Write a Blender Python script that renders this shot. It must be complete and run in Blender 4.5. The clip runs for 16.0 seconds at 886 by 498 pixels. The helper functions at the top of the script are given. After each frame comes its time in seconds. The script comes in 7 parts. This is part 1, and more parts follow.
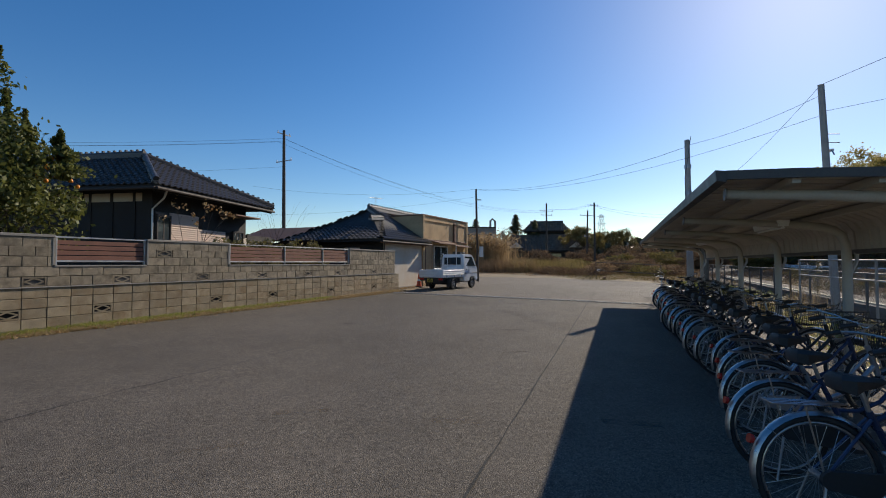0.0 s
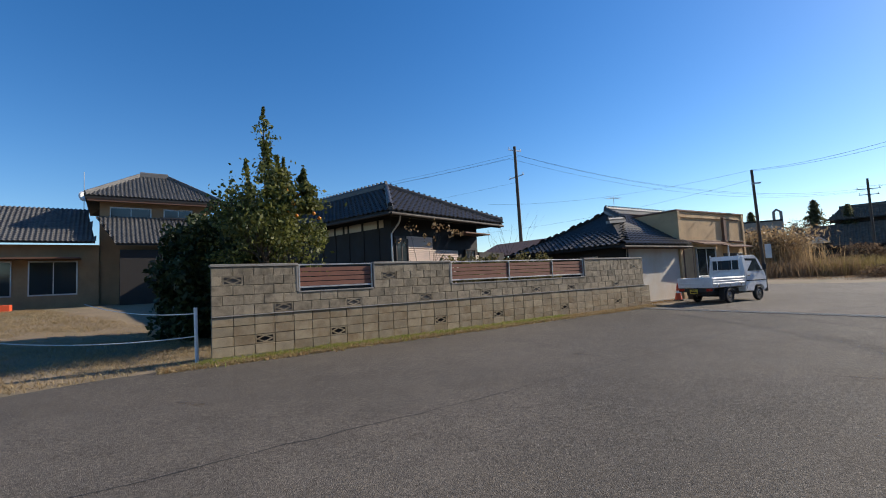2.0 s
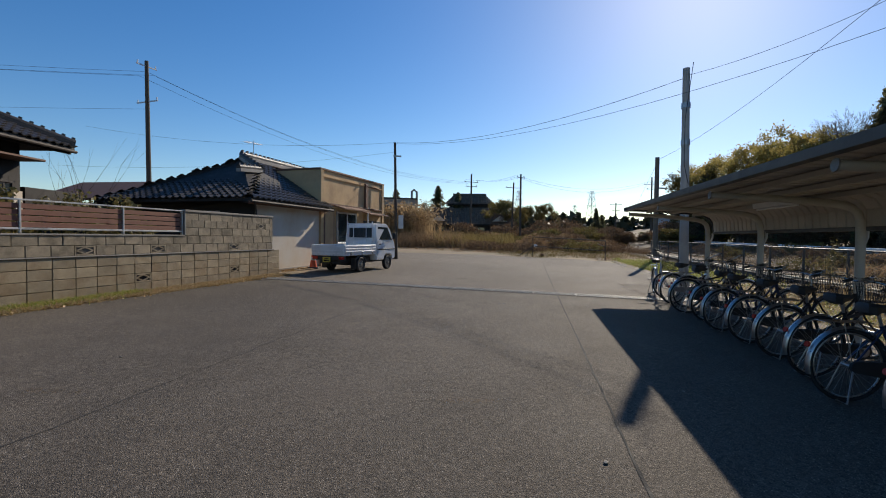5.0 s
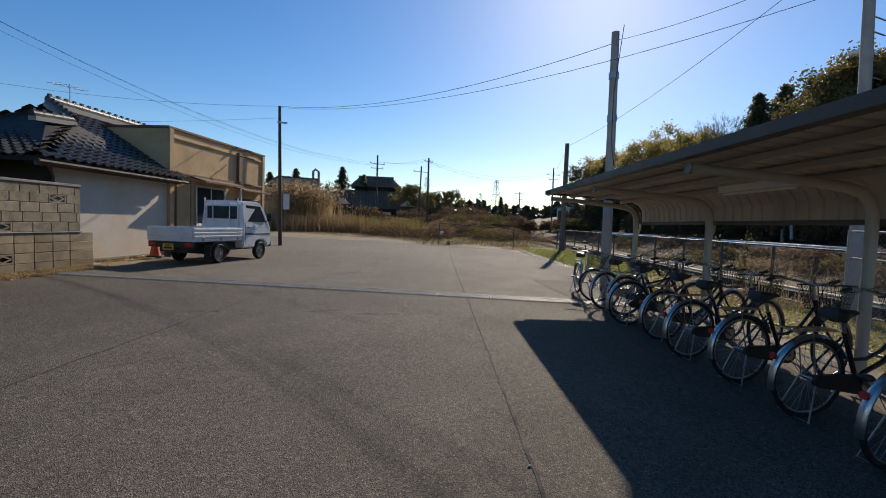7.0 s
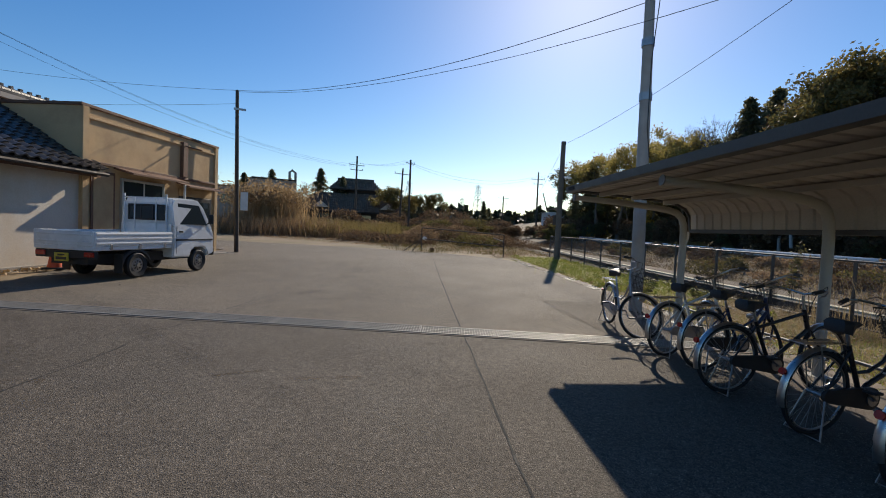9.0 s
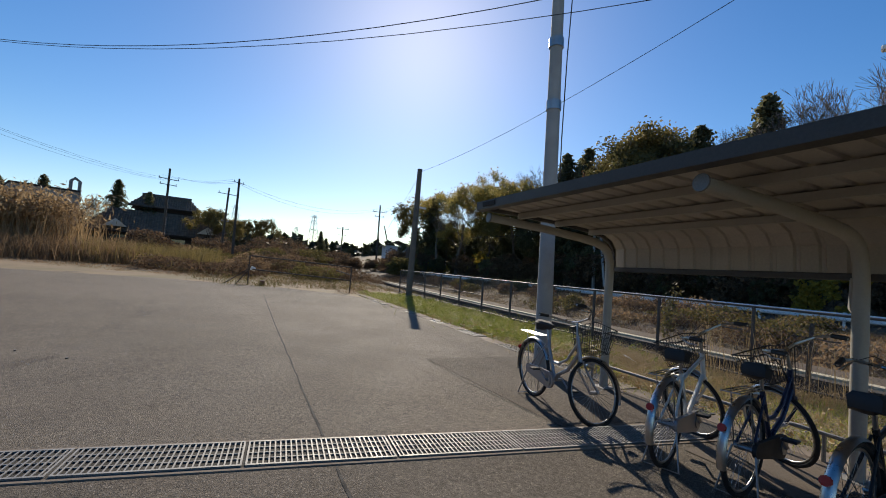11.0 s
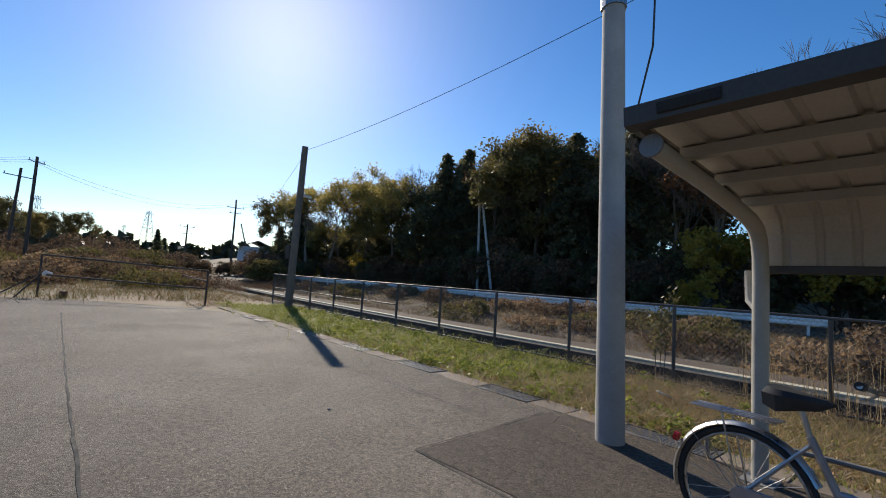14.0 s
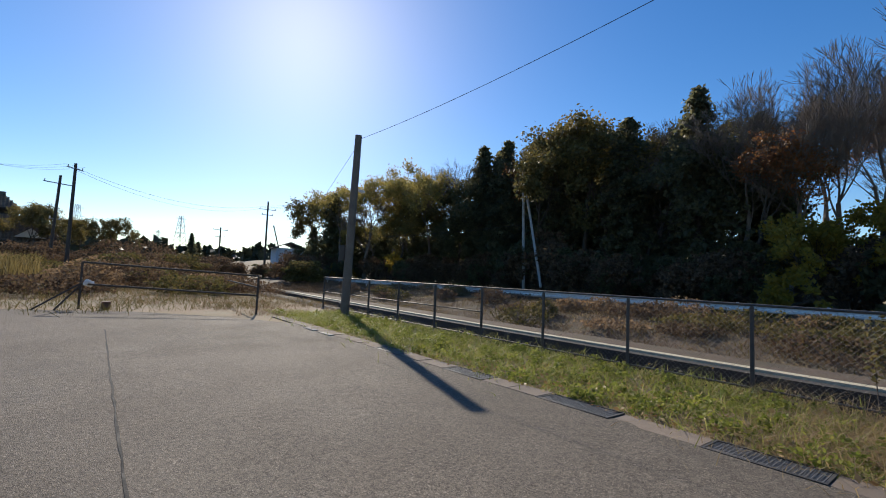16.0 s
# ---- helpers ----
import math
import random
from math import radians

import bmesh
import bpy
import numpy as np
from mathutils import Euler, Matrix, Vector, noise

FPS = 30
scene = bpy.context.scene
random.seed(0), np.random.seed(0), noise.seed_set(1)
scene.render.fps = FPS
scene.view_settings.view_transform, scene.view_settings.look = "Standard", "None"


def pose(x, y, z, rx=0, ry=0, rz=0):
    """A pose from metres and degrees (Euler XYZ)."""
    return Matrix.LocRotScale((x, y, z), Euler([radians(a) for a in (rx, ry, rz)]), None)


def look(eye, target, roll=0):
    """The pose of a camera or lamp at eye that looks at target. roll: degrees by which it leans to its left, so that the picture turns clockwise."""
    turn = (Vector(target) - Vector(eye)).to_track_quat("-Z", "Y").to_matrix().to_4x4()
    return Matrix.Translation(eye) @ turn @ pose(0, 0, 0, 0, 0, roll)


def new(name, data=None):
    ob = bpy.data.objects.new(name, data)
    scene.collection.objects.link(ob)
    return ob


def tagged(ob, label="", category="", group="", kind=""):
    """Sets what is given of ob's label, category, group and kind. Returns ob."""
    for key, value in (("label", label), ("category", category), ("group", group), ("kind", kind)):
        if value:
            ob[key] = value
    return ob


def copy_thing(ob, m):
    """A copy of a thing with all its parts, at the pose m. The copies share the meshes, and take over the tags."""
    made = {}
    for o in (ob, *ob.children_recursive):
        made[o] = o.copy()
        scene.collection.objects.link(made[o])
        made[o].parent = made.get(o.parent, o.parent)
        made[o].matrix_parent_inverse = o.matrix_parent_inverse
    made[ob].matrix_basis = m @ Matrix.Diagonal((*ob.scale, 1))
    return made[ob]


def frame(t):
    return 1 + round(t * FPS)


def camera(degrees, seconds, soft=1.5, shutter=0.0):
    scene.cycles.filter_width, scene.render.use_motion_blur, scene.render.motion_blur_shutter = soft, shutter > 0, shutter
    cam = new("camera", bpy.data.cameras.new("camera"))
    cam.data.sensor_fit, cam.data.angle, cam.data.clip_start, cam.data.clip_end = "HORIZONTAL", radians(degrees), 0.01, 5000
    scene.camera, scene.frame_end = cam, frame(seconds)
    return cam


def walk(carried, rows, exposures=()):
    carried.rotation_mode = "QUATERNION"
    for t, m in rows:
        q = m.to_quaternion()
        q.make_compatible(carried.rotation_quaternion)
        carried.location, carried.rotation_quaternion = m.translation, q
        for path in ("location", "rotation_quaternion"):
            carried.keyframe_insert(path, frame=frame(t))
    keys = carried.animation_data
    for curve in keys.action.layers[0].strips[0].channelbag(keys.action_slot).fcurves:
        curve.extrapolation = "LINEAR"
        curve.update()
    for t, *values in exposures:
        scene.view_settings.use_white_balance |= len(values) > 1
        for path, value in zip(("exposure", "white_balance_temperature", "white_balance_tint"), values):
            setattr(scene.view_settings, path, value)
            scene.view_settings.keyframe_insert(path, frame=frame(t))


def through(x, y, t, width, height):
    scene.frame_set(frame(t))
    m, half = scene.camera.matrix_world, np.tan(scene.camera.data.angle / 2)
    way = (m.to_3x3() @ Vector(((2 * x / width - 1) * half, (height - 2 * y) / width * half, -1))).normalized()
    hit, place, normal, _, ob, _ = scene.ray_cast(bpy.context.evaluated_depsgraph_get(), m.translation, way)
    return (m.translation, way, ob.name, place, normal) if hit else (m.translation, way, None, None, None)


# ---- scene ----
cam = camera(89.6, 16.0, soft=1.0)
PATH = [
    (0.0, (0.007, 0.033, 1.517), (0.026, 10.028, 1.829), 0.04),
    (0.5, (-0.041, 0.510, 1.536), (-0.882, 10.467, 1.948), -0.63),
    (1.0, (-0.121, 1.054, 1.537), (-2.021, 10.852, 2.167), -0.20),
    (1.5, (-0.066, 1.671, 1.503), (-3.622, 11.000, 2.082), -2.25),
    (2.0, (-0.090, 2.240, 1.511), (-5.139, 10.841, 2.245), -2.81),
    (2.5, (-0.085, 2.796, 1.519), (-4.458, 11.764, 2.194), -2.59),
    (3.0, (-0.080, 3.274, 1.532), (-3.159, 12.775, 2.022), -2.56),
    (3.5, (-0.006, 3.831, 1.522), (-1.264, 13.749, 1.744), -2.45),
    (4.0, (0.161, 4.515, 1.499), (0.135, 14.515, 1.482), -0.73),
    (4.5, (0.357, 5.276, 1.486), (1.290, 15.231, 1.314), 0.56),
    (5.0, (0.594, 5.918, 1.485), (2.379, 15.754, 1.218), 0.68),
    (7.5, (1.839, 8.957, 1.492), (5.690, 18.168, 0.918), 2.24),
    (8.0, (2.051, 9.564, 1.519), (5.730, 18.844, 0.925), 2.43),
    (10.5, (3.169, 12.572, 1.473), (9.396, 20.389, 1.801), 3.66),
    (11.0, (3.440, 13.252, 1.456), (10.510, 20.304, 1.979), 4.29),
    (11.5, (3.765, 13.852, 1.435), (11.424, 20.252, 2.045), 4.04),
    (12.0, (4.088, 14.411, 1.399), (12.264, 20.145, 1.932), 5.28),
    (12.5, (4.369, 14.868, 1.398), (12.961, 19.956, 1.944), 5.44),
    (13.0, (4.621, 15.373, 1.389), (13.362, 20.184, 2.049), 4.44),
    (13.5, (4.887, 15.881, 1.381), (13.751, 20.447, 2.142), 3.82),
    (14.0, (5.131, 16.443, 1.397), (13.966, 21.059, 2.197), 3.54),
    (14.5, (5.334, 16.965, 1.413), (14.120, 21.683, 2.144), 3.03),
    (15.0, (5.556, 17.485, 1.415), (14.373, 22.154, 2.087), 2.48),
    (15.5, (5.760, 18.028, 1.416), (14.662, 22.529, 2.117), 2.70),
    (16.0, (5.977, 18.651, 1.462), (14.560, 23.732, 2.172), 2.38),
]
walk(cam, [(t, look(eye, target, roll)) for t, eye, target, roll in PATH],
     exposures=((0.0, -0.08, 6750, 10), (1.0, -0.06, 6650, 10), (2.0, 0.27, 6500, 10), (2.5, 0.47, 6650, 10), (3.0, 0.36, 6650, 10), (3.5, 0.16, 6700, 10), (4.5, -0.07, 6750, 10), (7.5, -0.02, 6900, 10), (11.5, 0.02, 6900, 10), (13.0, 0.12, 6700, 10), (14.5, 0.14, 6600, 10), (16.0, 0.13, 6600, 10)))

# ---------- daylight ----------
SUN_AZ, SUN_EL = radians(40.3), radians(30.2)
world = bpy.data.worlds.new("daylight")
scene.world = world
world.use_nodes = True
wn = world.node_tree.nodes
sky = wn.new("ShaderNodeTexSky")
sky.sky_type = "NISHITA"
sky.sun_disc = False
sky.sun_elevation, sky.sun_rotation = SUN_EL, SUN_AZ
sky.air_density, sky.dust_density, sky.ozone_density = 1.0, 0.24, 3.0
wn["Background"].inputs["Strength"].default_value = 0.128
deep = wn.new("ShaderNodeHueSaturation")
deep.inputs["Hue"].default_value, deep.inputs["Saturation"].default_value = 0.506, 1.32
world.node_tree.links.new(sky.outputs["Color"], deep.inputs["Color"])
world.node_tree.links.new(deep.outputs["Color"], wn["Background"].inputs["Color"])

sun_data = bpy.data.lights.new("sun", "SUN")
sun_data.energy, sun_data.angle, sun_data.color = 5.0, radians(0.55), (1.0, 0.91, 0.78)
sun_ob = new("sun", sun_data)
SUN_DIR = Vector((math.sin(SUN_AZ) * math.cos(SUN_EL), math.cos(SUN_AZ) * math.cos(SUN_EL), math.sin(SUN_EL)))
sun_ob.matrix_world = look(SUN_DIR * 200, (0, 0, 0))
scene.view_settings.exposure = 0.0

# ---------- plan axes ----------
YAW_S, YAW_W = -21.41, -25.83      # bicycle shelter and fence; block wall and shop
MS, MW = pose(0, 0, 0, 0, 0, YAW_S), pose(0, 0, 0, 0, 0, YAW_W)


def gz(x, y):
    """Height of the car park, a plane with a slight fall."""
    return -0.00687 * x + 0.01035 * y + 0.0115


def S(n, s, z=0.0):
    return MS @ Vector((n, s, z))


def W(v, u, z=0.0):
    return MW @ Vector((v, u, z))


def gS(n, s):
    p = S(n, s)
    return gz(p.x, p.y)


def gW(v, u):
    p = W(v, u)
    return gz(p.x, p.y)


# ---------- materials ----------
def mat(name, color, rough=0.7, metal=0.0, vary=0.25, scale=6.0, grain=60.0, bump=0.15, dirt=None, dirt_amount=0.35, dirt_scale=0.8, piece=0.0, island=0.0, spec=0.5, wave=None):
    m = bpy.data.materials.new(name)
    m.use_nodes = True
    nt, nd = m.node_tree, m.node_tree.nodes
    b = nd["Principled BSDF"]
    b.inputs["Roughness"].default_value, b.inputs["Metallic"].default_value = rough, metal
    b.inputs["Specular IOR Level"].default_value = spec
    tc = nd.new("ShaderNodeTexCoord")
    co = tc.outputs["Object"]
    if piece or island:
        # shift the pattern from piece to piece
        src = nd.new("ShaderNodeObjectInfo").outputs["Random"] if piece else nd.new("ShaderNodeNewGeometry").outputs["Random Per Island"]
        add = nd.new("ShaderNodeVectorMath"); add.operation = "MULTIPLY_ADD"
        nt.links.new(src, add.inputs[0]); add.inputs[1].default_value = (37.0, 17.0, 23.0)
        nt.links.new(co, add.inputs[2]); co = add.outputs[0]
    n1, n2 = nd.new("ShaderNodeTexNoise"), nd.new("ShaderNodeTexNoise")
    n1.inputs["Scale"].default_value, n2.inputs["Scale"].default_value = scale, grain
    n1.inputs["Detail"].default_value, n2.inputs["Detail"].default_value = 4, 3
    nt.links.new(co, n1.inputs["Vector"]); nt.links.new(co, n2.inputs["Vector"])
    mul = nd.new("ShaderNodeMath"); mul.operation = "ADD"
    nt.links.new(n1.outputs["Fac"], mul.inputs[0]); nt.links.new(n2.outputs["Fac"], mul.inputs[1])
    val = mul.outputs[0]
    mr = nd.new("ShaderNodeMapRange")
    mr.inputs["From Min"].default_value, mr.inputs["From Max"].default_value = 0.6, 1.4
    mr.inputs["To Min"].default_value, mr.inputs["To Max"].default_value = 1 - vary, 1 + vary
    nt.links.new(val, mr.inputs["Value"])
    fac = mr.outputs["Result"]
    if piece or island:
        mr2 = nd.new("ShaderNodeMapRange")
        mr2.inputs["To Min"].default_value, mr2.inputs["To Max"].default_value = 1 - max(piece, island), 1 + max(piece, island)
        nt.links.new(src, mr2.inputs["Value"])
        m2 = nd.new("ShaderNodeMath"); m2.operation = "MULTIPLY"
        nt.links.new(fac, m2.inputs[0]); nt.links.new(mr2.outputs["Result"], m2.inputs[1])
        fac = m2.outputs[0]
    base = nd.new("ShaderNodeMix"); base.data_type = "RGBA"; base.blend_type = "MULTIPLY"
    base.inputs["Factor"].default_value = 1.0
    base.inputs[6].default_value = (*color, 1)
    nt.links.new(fac, base.inputs[7])
    out = base.outputs[2]
    if dirt:
        n3 = nd.new("ShaderNodeTexNoise")
        n3.inputs["Scale"].default_value, n3.inputs["Detail"].default_value, n3.inputs["Roughness"].default_value = dirt_scale, 6, 0.65
        nt.links.new(co, n3.inputs["Vector"])
        r3 = nd.new("ShaderNodeMapRange")
        r3.inputs["From Min"].default_value, r3.inputs["From Max"].default_value = 0.45, 0.72
        r3.inputs["To Max"].default_value = dirt_amount
        nt.links.new(n3.outputs["Fac"], r3.inputs["Value"])
        mx = nd.new("ShaderNodeMix"); mx.data_type = "RGBA"
        nt.links.new(r3.outputs["Result"], mx.inputs["Factor"])
        nt.links.new(out, mx.inputs[6]); mx.inputs[7].default_value = (*dirt, 1)
        out = mx.outputs[2]
    nt.links.new(out, b.inputs["Base Color"])
    rr = nd.new("ShaderNodeMapRange")
    rr.inputs["From Min"].default_value, rr.inputs["From Max"].default_value = 0.3, 0.7
    rr.inputs["To Min"].default_value, rr.inputs["To Max"].default_value = max(0.03, rough - 0.1), min(1, rough + 0.1)
    nt.links.new(n1.outputs["Fac"], rr.inputs["Value"]); nt.links.new(rr.outputs["Result"], b.inputs["Roughness"])
    if bump:
        bp = nd.new("ShaderNodeBump")
        bp.inputs["Strength"].default_value, bp.inputs["Distance"].default_value = bump, 0.02
        nt.links.new(val, bp.inputs["Height"]); nt.links.new(bp.outputs["Normal"], b.inputs["Normal"])
    return m


def leaf_mat(name, color, color2, rough=0.55, through=0.3, spec=0.35):
    """Foliage: colour changes from leaf to leaf, some light comes through."""
    m = bpy.data.materials.new(name)
    m.use_nodes = True
    nt, nd = m.node_tree, m.node_tree.nodes
    b = nd["Principled BSDF"]
    b.inputs["Roughness"].default_value = rough
    b.inputs["Specular IOR Level"].default_value = spec
    geo = nd.new("ShaderNodeNewGeometry")
    mx = nd.new("ShaderNodeMix"); mx.data_type = "RGBA"
    nt.links.new(geo.outputs["Random Per Island"], mx.inputs["Factor"])
    mx.inputs[6].default_value, mx.inputs[7].default_value = (*color, 1), (*color2, 1)
    nt.links.new(mx.outputs[2], b.inputs["Base Color"])
    tr = nd.new("ShaderNodeBsdfTranslucent")
    nt.links.new(mx.outputs[2], tr.inputs["Color"])
    ms = nd.new("ShaderNodeMixShader"); ms.inputs[0].default_value = through
    nt.links.new(b.outputs[0], ms.inputs[1]); nt.links.new(tr.outputs[0], ms.inputs[2])
    nt.links.new(ms.outputs[0], nd["Material Output"].inputs["Surface"])
    return m


def glass_mat(name, tint=(0.03, 0.04, 0.045)):
    m = bpy.data.materials.new(name)
    m.use_nodes = True
    b = m.node_tree.nodes["Principled BSDF"]
    b.inputs["Base Color"].default_value = (*tint, 1)
    b.inputs["Roughness"].default_value = 0.06
    b.inputs["Specular IOR Level"].default_value = 0.8
    return m


def asphalt_mat(name, color, pale, seed):
    """Worn asphalt: stones of mixed tone, pores, broad stains and paler traffic wear."""
    m = bpy.data.materials.new(name)
    m.use_nodes = True
    nt, nd = m.node_tree, m.node_tree.nodes
    b = nd["Principled BSDF"]
    co = nd.new("ShaderNodeTexCoord").outputs["Object"]

    def tex(scale, detail=3, rough=0.55):
        n = nd.new("ShaderNodeTexNoise")
        n.inputs["Scale"].default_value, n.inputs["Detail"].default_value, n.inputs["Roughness"].default_value = scale, detail, rough
        n.noise_dimensions = "4D"
        n.inputs["W"].default_value = seed
        nt.links.new(co, n.inputs["Vector"])
        return n.outputs["Fac"]

    def rng(src, a, c, lo, hi):
        r = nd.new("ShaderNodeMapRange")
        for k, v in (("From Min", a), ("From Max", c), ("To Min", lo), ("To Max", hi)):
            r.inputs[k].default_value = v
        nt.links.new(src, r.inputs["Value"])
        return r.outputs["Result"]

    def mul(a, c):
        x = nd.new("ShaderNodeMath"); x.operation = "MULTIPLY"
        nt.links.new(a, x.inputs[0]); nt.links.new(c, x.inputs[1])
        return x.outputs[0]
    vor = nd.new("ShaderNodeTexVoronoi")
    vor.inputs["Scale"].default_value = 150
    nt.links.new(co, vor.inputs["Vector"])
    stones = rng(vor.outputs["Color"], 0.0, 1.0, 0.28, 1.75)
    tone = mul(mul(stones, rng(tex(0.16, 6, 0.6), 0.35, 0.65, 0.78, 1.2)), mul(rng(tex(2.2, 5), 0.3, 0.7, 0.86, 1.14), rng(tex(26, 4, 0.7), 0.3, 0.7, 0.55, 1.45)))
    mx = nd.new("ShaderNodeMix"); mx.data_type = "RGBA"; mx.blend_type = "MULTIPLY"
    mx.inputs["Factor"].default_value = 1
    mx.inputs[6].default_value = (*color, 1)
    nt.links.new(tone, mx.inputs[7])
    m2 = nd.new("ShaderNodeMix"); m2.data_type = "RGBA"
    nt.links.new(rng(tex(90, 2), 0.60, 0.68, 0.0, 0.85), m2.inputs["Factor"])
    nt.links.new(mx.outputs[2], m2.inputs[6]); m2.inputs[7].default_value = (*pale, 1)
    m3 = nd.new("ShaderNodeMix"); m3.data_type = "RGBA"
    nt.links.new(rng(tex(0.45, 7, 0.68), 0.55, 0.75, 0.0, 0.45), m3.inputs["Factor"])
    nt.links.new(m2.outputs[2], m3.inputs[6]); m3.inputs[7].default_value = (0.135, 0.110, 0.085, 1)
    nt.links.new(m3.outputs[2], b.inputs["Base Color"])
    b.inputs["Roughness"].default_value = 0.72
    nt.links.new(rng(tex(1.1, 4), 0.3, 0.7, 0.80, 0.92), b.inputs["Roughness"])
    b.inputs["Specular IOR Level"].default_value = 0.27
    bp = nd.new("ShaderNodeBump")
    bp.inputs["Strength"].default_value, bp.inputs["Distance"].default_value = 0.8, 0.005
    nt.links.new(vor.outputs["Distance"], bp.inputs["Height"])
    bp2 = nd.new("ShaderNodeBump")
    bp2.inputs["Strength"].default_value, bp2.inputs["Distance"].default_value = 0.22, 0.008
    nt.links.new(tex(24, 3), bp2.inputs["Height"]); nt.links.new(bp.outputs["Normal"], bp2.inputs["Normal"])
    nt.links.new(bp2.outputs["Normal"], b.inputs["Normal"])
    return m


def stain_mat(name, color, cover, scale):
    """A patchy film that lets the surface below show through."""
    m = mat(name, color, 0.8, bump=0.0)
    nt, nd = m.node_tree, m.node_tree.nodes
    n = nd.new("ShaderNodeTexNoise")
    n.inputs["Scale"].default_value, n.inputs["Detail"].default_value = scale, 6
    nt.links.new(nd.new("ShaderNodeTexCoord").outputs["Object"], n.inputs["Vector"])
    r = nd.new("ShaderNodeMapRange")
    r.inputs["From Min"].default_value, r.inputs["From Max"].default_value, r.inputs["To Max"].default_value = 0.38, 0.68, cover
    nt.links.new(n.outputs["Fac"], r.inputs["Value"])
    ms, tr = nd.new("ShaderNodeMixShader"), nd.new("ShaderNodeBsdfTransparent")
    nt.links.new(r.outputs["Result"], ms.inputs[0]); nt.links.new(tr.outputs[0], ms.inputs[1]); nt.links.new(nd["Principled BSDF"].outputs[0], ms.inputs[2])
    nt.links.new(ms.outputs[0], nd["Material Output"].inputs["Surface"])
    return m


M_ASPHALT = asphalt_mat("asphalt", (0.093, 0.077, 0.060), (0.36, 0.31, 0.25), 0.0)
M_ASPHALT_B = asphalt_mat("paler_asphalt", (0.128, 0.107, 0.083), (0.44, 0.38, 0.30), 2.0)
M_STAIN = stain_mat("tyre_film", (0.055, 0.047, 0.040), 0.14, 1.6)
M_DUST = stain_mat("pale_scuff", (0.17, 0.13, 0.09), 0.5, 5.0)
M_PATCH = asphalt_mat("asphalt_patch", (0.072, 0.056, 0.042), (0.24, 0.20, 0.15), 5.0)
# Crack filler; also paints the shade in block hollows and drain pits.
M_CRACK_SHADE = mat("crack_filler_and_hollow_shade", (0.018, 0.017, 0.016), 0.9, bump=0.3)
M_EARTH = mat("earth", (0.235, 0.17, 0.10), 0.95, vary=0.35, scale=0.8, grain=22, bump=0.6, dirt=(0.10, 0.11, 0.045), dirt_amount=0.7, dirt_scale=0.35)
M_BALLAST = mat("dead_grass_bank", (0.095, 0.064, 0.042), 0.95, vary=0.45, scale=1.6, grain=18, bump=0.8, dirt=(0.085, 0.085, 0.04), dirt_amount=0.6, dirt_scale=0.5)
M_BLOCK = mat("concrete_block", (0.30, 0.245, 0.17), 0.92, vary=0.34, scale=4.0, grain=110, bump=0.6, dirt=(0.085, 0.068, 0.046), dirt_amount=0.85, dirt_scale=3.2, piece=0.17)
M_BLOCK_LOW = mat("concrete_block_stained", (0.32, 0.255, 0.165), 0.92, vary=0.34, scale=4.0, grain=110, bump=0.6, dirt=(0.19, 0.115, 0.05), dirt_amount=0.8, dirt_scale=1.8, piece=0.17)
M_MORTAR = mat("mortar", (0.105, 0.095, 0.08), 0.95, bump=0.3)
M_CONC = mat("concrete", (0.29, 0.265, 0.23), 0.88, vary=0.22, scale=2.0, grain=80, bump=0.3, dirt=(0.15, 0.135, 0.11), dirt_amount=0.55, dirt_scale=1.3)
M_KERB = mat("brown_worn_concrete", (0.21, 0.165, 0.125), 0.9, vary=0.25, scale=3.0, grain=90, bump=0.3, dirt=(0.14, 0.10, 0.07), dirt_amount=0.6, dirt_scale=1.6, piece=0.15)
# Dark grey; near black so that the track edge's face looks shaded.
M_CONC_D = mat("dark_grey_and_shaded_concrete", (0.034, 0.030, 0.026), 0.9, vary=0.3, scale=1.5, grain=70, bump=0.3)
M_TILE = mat("black_glazed_tile", (0.055, 0.047, 0.040), 0.38, spec=0.45, vary=0.3, scale=5, grain=40, bump=0.08, dirt=(0.085, 0.082, 0.078), dirt_amount=0.4, dirt_scale=2.0, island=0.25)
M_TILE_G = mat("grey_tile", (0.115, 0.108, 0.102), 0.65, vary=0.25, scale=4, grain=40, bump=0.1, island=0.2)
M_TILE_F = mat("old_matt_tile", (0.165, 0.120, 0.088), 0.85, vary=0.3, scale=3, grain=30, bump=0.1, island=0.2, spec=0.15)
M_MORTAR_W = mat("weathered_plaster_ridge", (0.34, 0.32, 0.29), 0.85, vary=0.15)
M_DARKWOOD = mat("dark_stained_boards", (0.026, 0.021, 0.018), 0.75, vary=0.4, scale=3, grain=70, bump=0.25)
M_WOOD = mat("brown_slat", (0.20, 0.082, 0.052), 0.6, vary=0.22, scale=4, grain=50, bump=0.15, island=0.15)
M_CREAM = mat("cream_siding", (0.66, 0.52, 0.43), 0.7, vary=0.12, scale=2, bump=0.1)
M_PLASTER = mat("white_plaster", (0.62, 0.56, 0.475), 0.9, vary=0.12, scale=1.2, grain=40, bump=0.12, dirt=(0.45, 0.29, 0.14), dirt_amount=0.6, dirt_scale=0.6)
M_TAN = mat("tan_stucco", (0.56, 0.385, 0.21), 0.88, vary=0.14, scale=1.3, grain=90, bump=0.25, dirt=(0.27, 0.16, 0.08), dirt_amount=0.5, dirt_scale=0.9)
M_TAN_D = mat("brown_trim", (0.15, 0.075, 0.045), 0.7, vary=0.2)
M_ALU = mat("aluminium", (0.55, 0.55, 0.54), 0.42, 0.75, vary=0.12, scale=6, bump=0.05)
